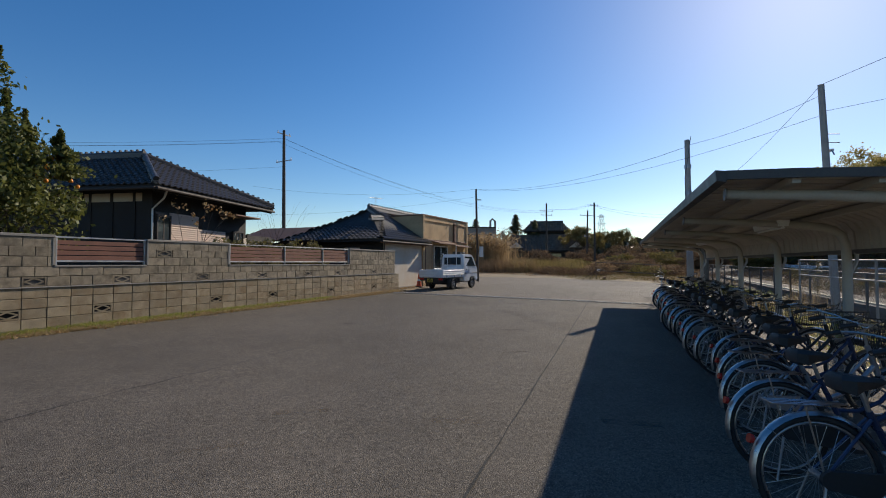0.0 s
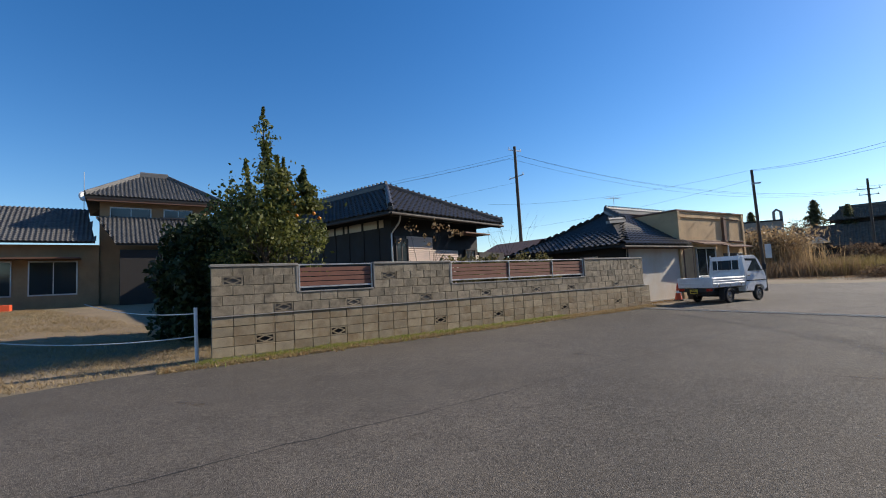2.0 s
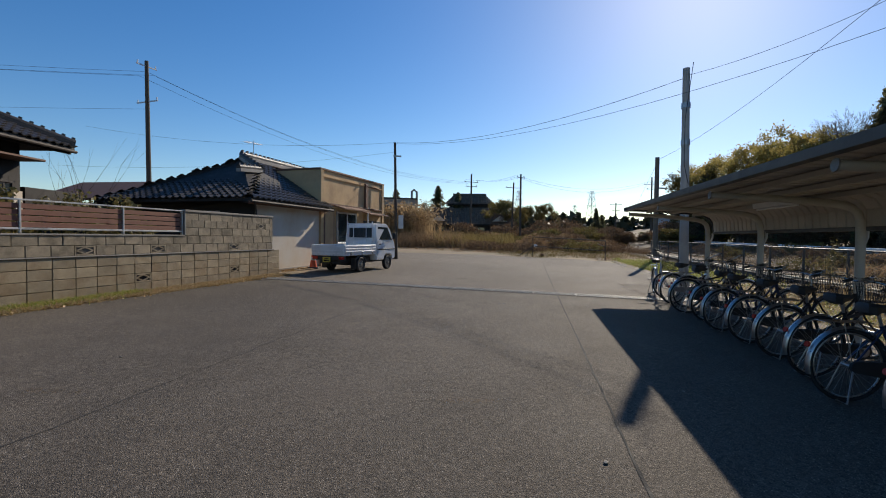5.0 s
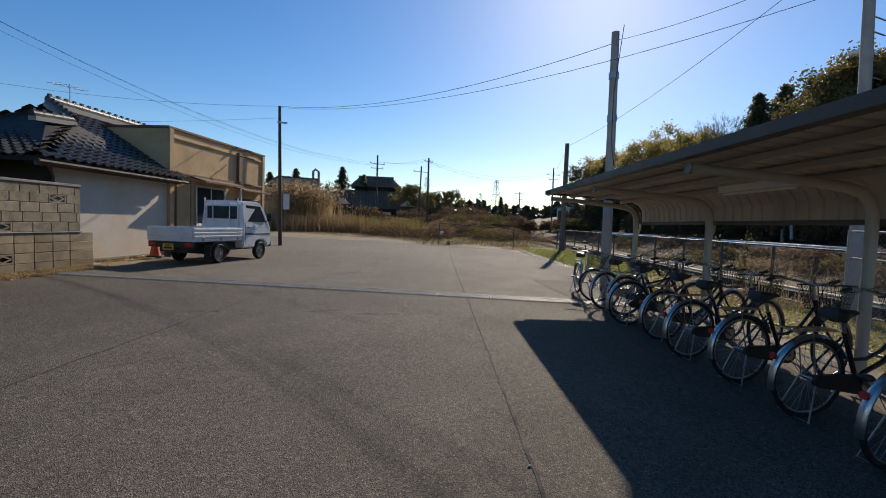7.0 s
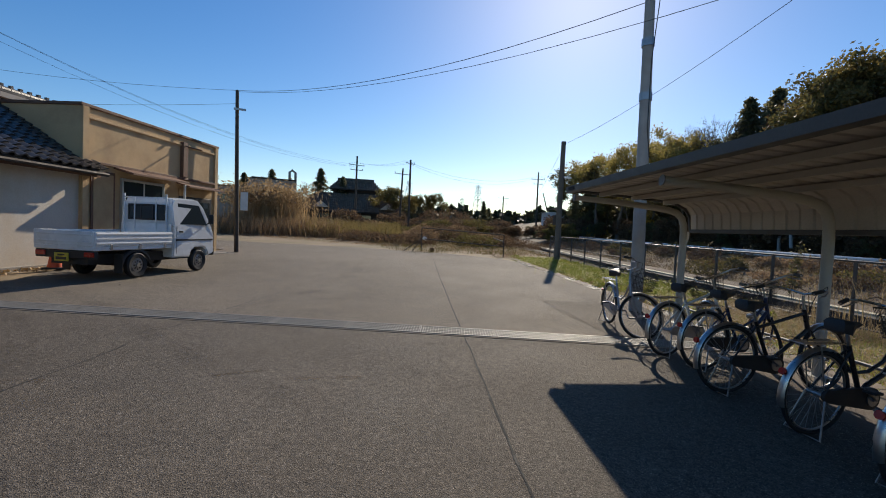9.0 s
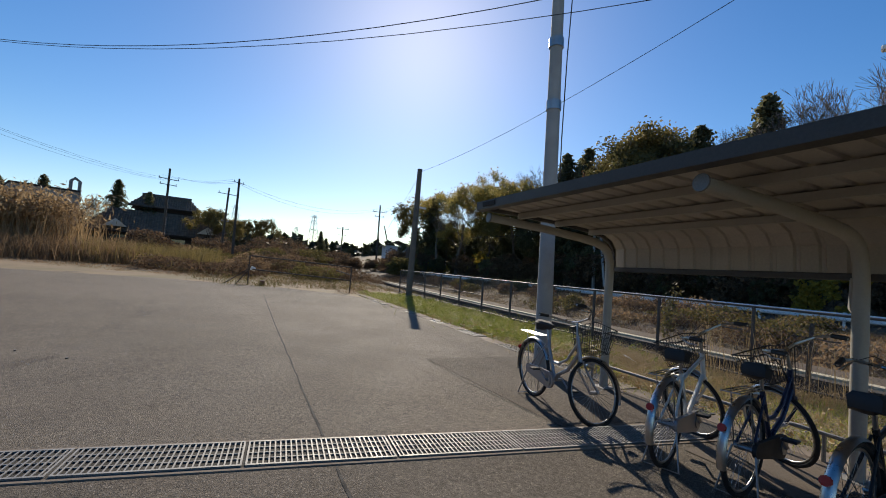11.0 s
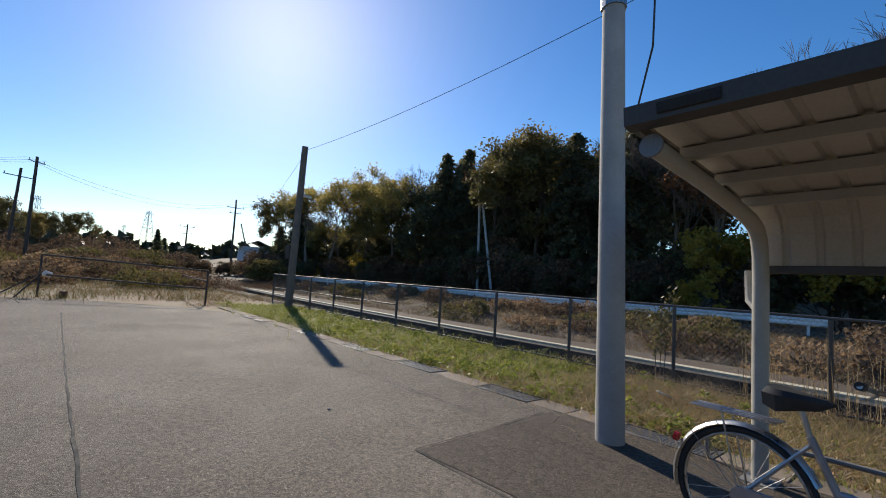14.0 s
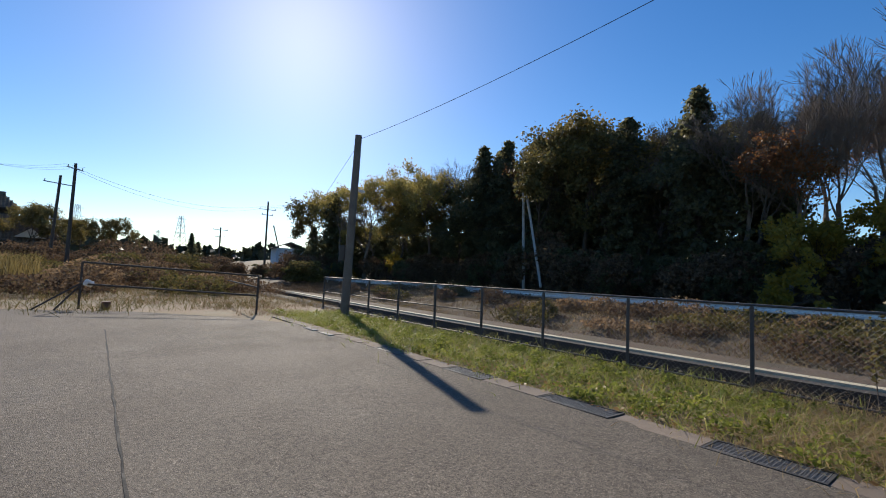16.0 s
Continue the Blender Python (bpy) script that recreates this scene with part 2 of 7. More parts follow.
M_BRONZE = mat("bronze_aluminium", (0.055, 0.048, 0.044), 0.45, 0.5, vary=0.15, bump=0.05)
M_BRONZE_M = mat("brown_gutter", (0.060, 0.046, 0.038), 0.7, vary=0.2, bump=0.05, spec=0.3)
M_GALV = mat("galvanised_steel", (0.24, 0.235, 0.225), 0.65, 0.5, vary=0.25, scale=9, grain=90, bump=0.06)
M_FENCE_L = mat("light_fence_steel", (0.34, 0.335, 0.32), 0.6, 0.3, vary=0.25, scale=8, bump=0.08)
M_FENCE = mat("weathered_fence_steel", (0.095, 0.088, 0.080), 0.6, 0.4, vary=0.3, scale=8, bump=0.1)
M_SHELTER = mat("beige_painted_steel", (0.41, 0.385, 0.335), 0.5, vary=0.10, scale=2, grain=60, bump=0.05, dirt=(0.30, 0.26, 0.20), dirt_amount=0.35, dirt_scale=1.5)
M_ROOFSHEET = mat("shelter_roof_sheet", (0.47, 0.425, 0.36), 0.55, vary=0.14, scale=1.5, grain=50, bump=0.06, dirt=(0.24, 0.20, 0.15), dirt_amount=0.45, dirt_scale=0.9)
M_FASCIA = mat("dark_fascia", (0.060, 0.056, 0.052), 0.5, vary=0.2, bump=0.05)
M_POLE = mat("concrete_pole", (0.36, 0.35, 0.33), 0.85, vary=0.18, scale=3, grain=90, bump=0.15, dirt=(0.20, 0.19, 0.17), dirt_amount=0.5, dirt_scale=1.4)
M_POLE_D = mat("weathered_wood_pole", (0.075, 0.062, 0.050), 0.9, vary=0.35, scale=4, grain=60, bump=0.3)
M_POLE_W = mat("grey_weathered_wood_pole", (0.15, 0.13, 0.108), 0.9, vary=0.35, scale=4, grain=60, bump=0.3)
M_WIRE = mat("cable", (0.03, 0.03, 0.032), 0.6, bump=0.0)
M_WHITE = mat("white_car_paint", (0.74, 0.75, 0.75), 0.28, vary=0.05, scale=2, bump=0.02, dirt=(0.45, 0.42, 0.37), dirt_amount=0.3, dirt_scale=1.5)
M_BLACKP = mat("black_plastic", (0.022, 0.022, 0.023), 0.6, vary=0.2, bump=0.05)
M_RUBBER = mat("rubber", (0.020, 0.020, 0.021), 0.75, vary=0.25, bump=0.1)
M_CHROME = mat("chrome", (0.46, 0.46, 0.46), 0.33, 1.0, vary=0.15, scale=12, bump=0.0)
M_BASKET = mat("dark_basket_wire", (0.050, 0.042, 0.036), 0.6, 0.3, vary=0.3, bump=0.05)
M_STEELG = mat("dull_steel", (0.36, 0.36, 0.37), 0.4, 0.9, vary=0.2, bump=0.02)
M_GLASS = glass_mat("window_glass")
M_SILVER = mat("silver_paint", (0.34, 0.335, 0.35), 0.35, 0.6, vary=0.1, bump=0.0)
M_BLUE = mat("blue_paint", (0.030, 0.045, 0.095), 0.3, 0.3, vary=0.1, bump=0.0)
M_BLACK = mat("black_paint", (0.018, 0.018, 0.020), 0.3, vary=0.1, bump=0.0)
M_RED = mat("red_reflector", (0.45, 0.02, 0.015), 0.25, vary=0.1, bump=0.0)
M_ORANGE = mat("traffic_cone_orange", (0.62, 0.085, 0.025), 0.55, vary=0.15, bump=0.05)
M_YELLOW = mat("yellow_plate", (0.62, 0.46, 0.05), 0.5, vary=0.1, bump=0.0)
M_WHITEP = mat("white_paint", (0.72, 0.72, 0.70), 0.55, vary=0.10, bump=0.03)
M_SLAB = mat("dirty_concrete", (0.115, 0.089, 0.066), 0.92, vary=0.3, scale=1.6, grain=70, bump=0.35, dirt=(0.085, 0.065, 0.048), dirt_amount=0.6, dirt_scale=1.1)
M_STRIP = mat("pale_concrete_edge", (0.52, 0.46, 0.32), 0.85, vary=0.15, bump=0.1)
M_BARK = mat("bark", (0.085, 0.066, 0.050), 0.92, vary=0.35, scale=5, grain=35, bump=0.5)
M_BARK_P = mat("pale_bark", (0.17, 0.135, 0.108), 0.92, vary=0.3, scale=5, grain=35, bump=0.3)
L_GREEN = leaf_mat("citrus_leaf", (0.045, 0.062, 0.016), (0.20, 0.20, 0.05), through=0.35)
L_CEDAR = leaf_mat("cedar_leaf", (0.105, 0.112, 0.062), (0.20, 0.178, 0.088), through=0.65)
L_YELLOW = leaf_mat("yellow_leaf", (0.27, 0.195, 0.058), (0.18, 0.155, 0.055), through=0.5)
L_GOLDLEAF = leaf_mat("golden_bush_leaf", (0.44, 0.30, 0.045), (0.29, 0.235, 0.05), through=0.65)
L_ORANGE = leaf_mat("orange_leaf", (0.30, 0.115, 0.045), (0.20, 0.11, 0.045), through=0.5)
L_PALE = leaf_mat("pale_autumn_leaf", (0.30, 0.26, 0.075), (0.45, 0.34, 0.11), through=0.55)
L_OLIVE = leaf_mat("olive_leaf", (0.11, 0.105, 0.036), (0.20, 0.155, 0.058), through=0.4)
L_HEDGE = leaf_mat("hedge_leaf", (0.020, 0.036, 0.012), (0.065, 0.080, 0.024))
L_GRASS = leaf_mat("grass_blade", (0.17, 0.23, 0.034), (0.42, 0.38, 0.12), through=0.5)
L_MAT = leaf_mat("weed_leaf", (0.13, 0.17, 0.028), (0.33, 0.33, 0.07), 0.6, 0.5, 0.2)
L_STRAW = leaf_mat("straw", (0.46, 0.35, 0.19), (0.27, 0.19, 0.095), through=0.45)
L_LITTER = leaf_mat("fallen_leaf", (0.30, 0.165, 0.065), (0.46, 0.32, 0.15), through=0.25)
L_FIELD = leaf_mat("field_stubble", (0.21, 0.135, 0.075), (0.36, 0.25, 0.15), 0.8, 0.45, 0.08)
L_REED = leaf_mat("reed", (0.42, 0.30, 0.165), (0.25, 0.16, 0.08), through=0.5)
L_GOLD = leaf_mat("goldenrod", (0.27, 0.20, 0.08), (0.17, 0.135, 0.05), through=0.5)
L_WEED = leaf_mat("weed", (0.10, 0.095, 0.030), (0.20, 0.15, 0.06), 0.75, 0.4, 0.12)
L_BRUSH = leaf_mat("dead_brush", (0.095, 0.058, 0.036), (0.22, 0.15, 0.092), 0.8, 0.35, 0.08)
L_FAR = leaf_mat("far_trees", (0.030, 0.040, 0.022), (0.060, 0.058, 0.030), through=0.1)


# ---------- mesh helpers ----------
def mesh_of(name, bm, material, smooth=False):
    me = bpy.data.meshes.new(name)
    bm.to_mesh(me)
    bm.free()
    for m in material if isinstance(material, (list, tuple)) else (material,):
        me.materials.append(m)
    if smooth:
        me.shade_smooth()
        if smooth != "all":
            me.set_sharp_from_angle(angle=radians(38))
    return me


def part(name, bm, material, parent=None, label="", smooth=False, m=None):
    ob = new(name, mesh_of(name, bm, material, smooth))
    ob.parent = parent
    if m is not None:
        ob.matrix_basis = m
    return tagged(ob, label)


def share(name, data, parent, m):
    """One more object on the same mesh."""
    ob = new(name, data)
    ob.parent = parent
    ob.matrix_basis = m
    return ob


def thing(name, label, category, m=None, group="", kind=""):
    ob = new(name)
    ob.empty_display_size = 0.2
    if m is not None:
        ob.matrix_basis = m
    return tagged(ob, label, category, group, kind)


def box(bm, x0, x1, y0, y1, z0, z1, bevel=0.0, m=None, mi=0):
    vs = [bm.verts.new((x, y, z)) for x in (x0, x1) for y in (y0, y1) for z in (z0, z1)]
    if m is not None:
        for v in vs:
            v.co = m @ v.co
    fs = [bm.faces.new([vs[i] for i in f]) for f in ((0, 1, 3, 2), (4, 6, 7, 5), (0, 4, 5, 1), (2, 3, 7, 6), (0, 2, 6, 4), (1, 5, 7, 3))]
    for f in fs:
        f.material_index = mi
    if bevel:
        es = list({e for f in fs for e in f.edges})
        bmesh.ops.bevel(bm, geom=es, offset=bevel, segments=1, affect="EDGES", profile=0.7, clamp_overlap=True)
    return bm


def cube(x0, x1, y0, y1, z0, z1, bevel=0.0, m=None):
    return box(bmesh.new(), x0, x1, y0, y1, z0, z1, bevel, m)


def tube(bm, pts, r, seg=8, caps=True, close=False, mi=0):
    """A round bar along points; r is one radius or one for each point."""
    pts = [Vector(p) for p in pts]
    rs = r if isinstance(r, (list, tuple)) else [r] * len(pts)
    rings, up = [], None
    count = len(pts)
    for i, p in enumerate(pts):
        a = pts[(i - 1) % count] if (i or close) else p
        b = pts[(i + 1) % count] if (i < count - 1 or close) else p
        d = (b - a).normalized()
        if up is None:
            up = d.orthogonal().normalized()
        up = (up - d * up.dot(d))
        up = up.normalized() if up.length > 1e-6 else d.orthogonal().normalized()
        side = d.cross(up)
        rings.append([bm.verts.new(p + (up * math.cos(k * 2 * math.pi / seg) + side * math.sin(k * 2 * math.pi / seg)) * rs[i]) for k in range(seg)])
    pairs = list(zip(rings, rings[1:])) + ([(rings[-1], rings[0])] if close else [])
    for a, b in pairs:
        if a is rings[-1]:
            off = min(range(seg), key=lambda k: (a[0].co - b[k].co).length)
            b = b[off:] + b[:off]
        for k in range(seg):
            f = bm.faces.new((a[k], a[(k + 1) % seg], b[(k + 1) % seg], b[k]))
            f.material_index = mi
    if caps and not close:
        for ring in (rings[0][::-1], rings[-1]):
            f = bm.faces.new(ring)
            f.material_index = mi
    return bm


def bar(p0, p1, r, seg=8, r1=None):
    return tube(bmesh.new(), (p0, p1), [r, r if r1 is None else r1], seg)


def circle(c, r, ax1, ax2, seg):
    c, ax1, ax2 = Vector(c), Vector(ax1), Vector(ax2)
    return [c + (ax1 * math.cos(2 * math.pi * i / seg) + ax2 * math.sin(2 * math.pi * i / seg)) * r for i in range(seg)]


def loft(bm, profile, y0, y1, mi=0, axis="y", close=True):
    """A flat outline drawn out along an axis. profile: (a, z) pairs."""
    def at(a, z, y):
        return (a, y, z) if axis == "y" else (y, a, z)
    r0 = [bm.verts.new(at(a, z, y0)) for a, z in profile]
    r1 = [bm.verts.new(at(a, z, y1)) for a, z in profile]
    k = len(profile)
    for i in range(k if close else k - 1):
        f = bm.faces.new((r0[i], r0[(i + 1) % k], r1[(i + 1) % k], r1[i]))
        f.material_index = mi
    if close:
        bm.faces.new(r0[::-1]).material_index = mi
        bm.faces.new(r1).material_index = mi
    bmesh.ops.recalc_face_normals(bm, faces=bm.faces[:])
    return bm


def from_arrays(name, verts, faces, material, smooth=False):
    me = bpy.data.meshes.new(name)
    me.from_pydata(verts, [], faces)
    for m in material if isinstance(material, (list, tuple)) else (material,):
        me.materials.append(m)
    if smooth:
        me.shade_smooth()
    return me

# ---------- ground ----------
def smooth(a, b, x):
    t = min(1, max(0, (x - a) / (b - a)))
    return t * t * (3 - 2 * t)


def land(n, s):
    """Height of the land in shelter coordinates: level lot, cutting behind the fence, bank up to the road, wooded hill."""
    p = S(n, s)
    z = gz(min(max(p.x, -30), 40), min(max(p.y, -20), 60)) - 0.03
    nn = n
    z -= 1.05 * smooth(6.05, 6.7, n) * (1 - smooth(8.6, 8.9, nn)) + 0.30 * smooth(8.6, 8.9, nn) * (1 - smooth(10.4, 14.5, nn))
    z += 0.55 * smooth(11.0, 17.5, nn) * (0.6 + 0.4 * smooth(20, 45, s))
    z += 6.5 * smooth(26, 60, nn) + 5 * smooth(60, 160, nn)
    z += 0.3 * smooth(30, 60, s) * (1 - smooth(2, 8, n))
    z += 0.85 * smooth(13.0, 27.0, -(n + 0.08 * s)) * (1 - smooth(25, 45, s))
    z += 0.42 * math.exp(-((n + 13.6) / 1.7) ** 2 - ((s + 1.9) / 1.5) ** 2)
    rough = 0.05 if n > 3.5 or s > 36 or n < -11.5 else 0.0
    z += rough * (noise.noise(Vector((n * 0.9, s * 0.9, 0))) + 0.6 * noise.noise(Vector((n * 2.7, s * 2.7, 3))))
    return z


def steps(*stops):
    out = []
    for a, b, d in stops:
        k = max(1, round((b - a) / d))
        out += [a + (b - a) * i / k for i in range(k)]
    return out + [stops[-1][1]]


ns = steps((-3000, -400, 650), (-400, -60, 40), (-60, -16, 4), (-16, -8, 1.0), (-8, 3, 1.4), (3, 30, 0.45), (30, 70, 3), (70, 400, 40), (400, 3000, 650))
ss = steps((-3000, -300, 700), (-300, -30, 45), (-30, -6, 4), (-6, 60, 0.6), (60, 100, 4), (100, 400, 40), (400, 3000, 650))
gv = [S(n, s, land(n, s)) for s in ss for n in ns]
k = len(ns)
gf = [(j * k + i, j * k + i + 1, (j + 1) * k + i + 1, (j + 1) * k + i) for j in range(len(ss) - 1) for i in range(k - 1)]
ground = new("ground", from_arrays("ground", gv, gf, [M_EARTH, M_BALLAST], True))
for poly in ground.data.polygons:
    c = poly.center
    q = MS.inverted() @ c
    poly.material_index = 1 if 6.2 < q.x < 24 else 0
tagged(ground, "bare earth and dry grass land around the car park", "ground", kind="structure")

# asphalt sheet of the car park and the lane beyond
lot = [(-70, -60), tuple(S(3.05, -58).xy), tuple(S(3.05, 18).xy), tuple(S(3.05, 28).xy), tuple(S(3.10, 30.9).xy), (13.6, 30.0), (12.4, 32.3), (9.3, 34.6), (4.2, 41.5), (-3.0, 50.0), (-14, 62), (-20, 58),
       (-8.0, 42.0), (0.0, 34.0), (1.9, 30.6), tuple(W(-11.55, 27.0).xy), tuple(W(-11.6, 21.5).xy), tuple(W(-10.45, 18.6).xy), tuple(W(-10.38, 16.5).xy), tuple(W(-10.52, 12).xy), tuple(W(-10.65, 4.5).xy), tuple(W(-10.75, 1.4).xy), (-9.4, 3.6), (-11.8, -2.0), (-30, -30)]
bm = bmesh.new()
f = bm.faces.new([bm.verts.new((x, y, gz(x, y))) for x, y in lot])
bmesh.ops.triangulate(bm, faces=[f])
bmesh.ops.recalc_face_normals(bm, faces=bm.faces[:])
# older, paler surface beyond the drain
cut_a, cut_b = S(-9.5, 17.45), S(2.9, 16.55)
cut_n = Vector((-(cut_b - cut_a).y, (cut_b - cut_a).x, 0)).normalized()
bmesh.ops.bisect_plane(bm, geom=bm.verts[:] + bm.edges[:] + bm.faces[:], plane_co=cut_a, plane_no=cut_n)
for f in bm.faces:
    f.material_index = 1 if (f.calc_center_median() - cut_a).dot(cut_n) > 0 else 0
lot_ob = part("asphalt_car_park", bm, [M_ASPHALT, M_ASPHALT_B])
tagged(lot_ob, "worn grey asphalt car park with faint stains", "asphalt", kind="structure")


def ribbon(name, pts, width, lift, material, label, jag=0.0, step=0.25):
    """A thin strip lying on the car park along points given in the world."""
    rnd = random.Random(len(pts) * 7 + int(width * 1000))
    line = []
    for (x0, y0), (x1, y1) in zip(pts, pts[1:]):
        c = max(1, int(math.hypot(x1 - x0, y1 - y0) / step))
        line += [(x0 + (x1 - x0) * i / c, y0 + (y1 - y0) * i / c) for i in range(c)]
    line.append(pts[-1])
    bm = bmesh.new()
    prev = None
    for i, (x, y) in enumerate(line):
        a, b = line[max(0, i - 1)], line[min(len(line) - 1, i + 1)]
        d = Vector((b[0] - a[0], b[1] - a[1])).normalized()
        o = Vector((-d.y, d.x))
        j = rnd.uniform(-jag, jag)
        ww = width * rnd.uniform(0.45, 1.3) if jag else width
        x, y = x + o.x * j, y + o.y * j
        pair = [bm.verts.new((x + o.x * sd * ww / 2, y + o.y * sd * ww / 2, gz(x, y) + lift)) for sd in (1, -1)]
        if prev:
            bm.faces.new((prev[0], prev[1], pair[1], pair[0]))
        prev = pair
    ob = part(name, bm, material)
    return tagged(ob, label, "asphalt crack", kind="structure")


P2 = lambda n, s: tuple(S(n, s).xy)
ribbon("asphalt_joint", [P2(-0.90, -8), P2(-0.92, 3), P2(-0.97, 16.56)], 0.02, 0.004, M_CRACK_SHADE, "dark jagged joint running along the asphalt", 0.007)
ribbon("asphalt_joint", [P2(-0.98, 17.10), P2(-1.00, 23), P2(-0.97, 30.5)], 0.02, 0.004, M_CRACK_SHADE, "dark jagged joint running along the asphalt", 0.007)
ribbon("asphalt_joint", [P2(1.15, 16.95), P2(0.98, 18.5), P2(0.97, 19.88)], 0.012, 0.008, M_CRACK_SHADE, "thin dark seam in the asphalt", 0.006)
ribbon("asphalt_joint", [P2(0.97, 19.88), P2(2.8, 20.04)], 0.012, 0.008, M_CRACK_SHADE, "thin dark seam in the asphalt", 0.006)
for pts, wd in (([P2(-5.35, 0.5), P2(-5.2, 2.9), P2(-5.05, 4.6), P2(-4.97, 5.4), P2(-4.85, 8.5), P2(-4.75, 12.1), P2(-4.66, 14.2), P2(-4.58, 16.6)], 0.018),
                ([P2(-4.5, 17.3), P2(-4.2, 19.5)], 0.014)):
    ribbon("asphalt_joint", pts, wd, 0.003, M_CRACK_SHADE, "hairline crack in the asphalt", 0.03)
for pts, wd in (([(-1.2, 20.4), (-0.5, 18.9), (0.0, 17.6), (0.6, 16.1), (1.15, 14.6), (1.6, 13.4), (1.95, 12.5), (2.35, 11.0), (2.5, 9.5)], 0.34), ([(-0.2, 20.0), (0.8, 18.4), (1.6, 16.6), (2.4, 15.0), (3.6, 13.4), (4.2, 12.3)], 0.22), ([(6.6, 27), (5.6, 23.5), (3.9, 19.8), (2.2, 17.8)], 0.25)):
    tagged(ribbon("tyre_stain", pts, wd, 0.0025, M_STAIN, "faint dark tyre stain curving over the asphalt"), category="stain")
rnd = random.Random(77)
for i in range(16):
    x0, y0 = rnd.uniform(-7, 3), rnd.uniform(3, 16)
    ln = rnd.uniform(0.3, 0.9)
    tagged(ribbon("scuff", [(x0, y0), (x0 + ln * 0.9, y0 + ln * rnd.uniform(-0.2, 0.3))], rnd.uniform(0.05, 0.16), 0.0022, M_DUST, "pale dusty scuff on the asphalt"), category="stain")

# darker repair patch by the lamp pole
bm = bmesh.new()
bm.faces.new([bm.verts.new((*S(n, s).xy, gS(n, s) + 0.004)) for n, s in ((0.98, 19.86), (1.15, 16.95), (2.96, 16.85), (2.96, 20.02))])
bmesh.ops.recalc_face_normals(bm, faces=bm.faces[:])
tagged(part("asphalt_repair", bm, M_PATCH), "darker patch of asphalt beside the shelter", "asphalt", kind="structure")
bm = bmesh.new()
bm.faces.new([bm.verts.new((*S(n, s).xy, gS(n, s) + 0.006)) for n, s in ((1.9, 4.0), (3.04, 4.0), (3.04, 16.27), (1.9, 16.27))])
bmesh.ops.recalc_face_normals(bm, faces=bm.faces[:])
tagged(part("shelter_slab", bm, M_SLAB), "dusty concrete strip under the bicycle shelter", "concrete slab", kind="structure")

# ---------- drain with steel grating across the lot ----------
G0, G1 = Vector(P2(-9.5, 17.45)), Vector(P2(2.9, 16.55))
gdir = (G1 - G0).normalized()
gyaw = math.degrees(math.atan2(gdir.y, gdir.x))
glen = (G1 - G0).length
tilt = math.degrees(math.atan2(gz(G1.x, G1.y) - gz(G0.x, G0.y), glen))
drain = thing("drain_grating", "galvanised steel drain grating set in a concrete channel across the lot", "drain", pose(G0.x, G0.y, gz(G0.x, G0.y), 0, -tilt, gyaw), kind="structure")
part("channel_edge", cube(0, glen, 0.205, 0.245, -0.1, 0.006, 0.004), M_KERB, drain)
part("channel_edge", cube(0, glen, -0.245, -0.205, -0.1, 0.006, 0.004), M_KERB, drain)
# Solid bed right under the bars, near black to paint the channel's shade.
part("shaded_channel_bed", cube(0, glen, -0.204, 0.204, -0.1, 0.0035), M_CRACK_SHADE, drain)
bm = bmesh.new()
box(bm, 0.0, 0.98, 0.182, 0.2, 0.004, 0.016)
box(bm, 0.0, 0.98, -0.2, -0.182, 0.004, 0.016)
box(bm, 0.0, 0.012, -0.182, 0.182, 0.004, 0.016)
box(bm, 0.968, 0.98, -0.182, 0.182, 0.004, 0.016)
for i in range(1, 28):
    box(bm, i * 0.0352 - 0.0048, i * 0.0352 + 0.0048, -0.182, 0.182, 0.006, 0.015)
for y in (-0.09, 0, 0.09):
    box(bm, 0.012, 0.968, y - 0.004, y + 0.004, 0.005, 0.013)
gmesh = mesh_of("grate", bm, M_GALV)
for i in range(int(glen)):
    share("grate", gmesh, drain, pose(i * 1.0 + 0.01, 0, 0))

# grating covers and kerb along the verge
kerb = thing("verge_kerb", "low weathered concrete kerb along the grass verge", "kerb", kind="structure")
rnd = random.Random(3)
grates = [(16.95, 17.5), (18.5, 19.4), (20.40, 21.24), (22.12, 23.04), (24.0, 24.85), (26.1, 26.9)]
spans = [4.0] + [q for g in grates for q in g] + [33.0]
for s_a, s_b in zip(spans[::2], spans[1::2]):
    k = max(1, round((s_b - s_a) / 0.62))
    for i in range(k):
        c, d = s_a + (s_b - s_a) * i / k, s_a + (s_b - s_a) * (i + 1) / k
        z = gS(3.1, c)
        part("kerb_stone", cube(2.97, 3.29, c + 0.005, d - 0.005, z - 0.12, z + 0.008 + rnd.uniform(-0.003, 0.005), 0.006), M_KERB, kerb, m=MS)
for a, b in grates:
    cover = thing("drain_cover", "rusty steel mesh drain cover in the verge kerb", "drain cover", MS @ pose(3.0, a, gS(3.0, a) - 0.009), group="verge drain covers")
    bm = bmesh.new()
    ln = b - a
    box(bm, -0.04, 0.30, 0, 0.02, 0, 0.02); box(bm, -0.04, 0.30, ln - 0.02, ln, 0, 0.02)
    box(bm, -0.04, -0.02, 0.02, ln - 0.02, 0, 0.02); box(bm, 0.28, 0.30, 0.02, ln - 0.02, 0, 0.02)
    part("frame", bm, M_FENCE, cover)
    bm = bmesh.new()
    for i in range(1, 10):
        box(bm, -0.02 + i * 0.03 - 0.003, -0.02 + i * 0.03 + 0.003, 0.02, ln - 0.02, 0.004, 0.016)
    for i in range(1, int(ln / 0.035)):
        box(bm, -0.02, 0.28, i * 0.035 - 0.003, i * 0.035 + 0.003, 0.004, 0.014)
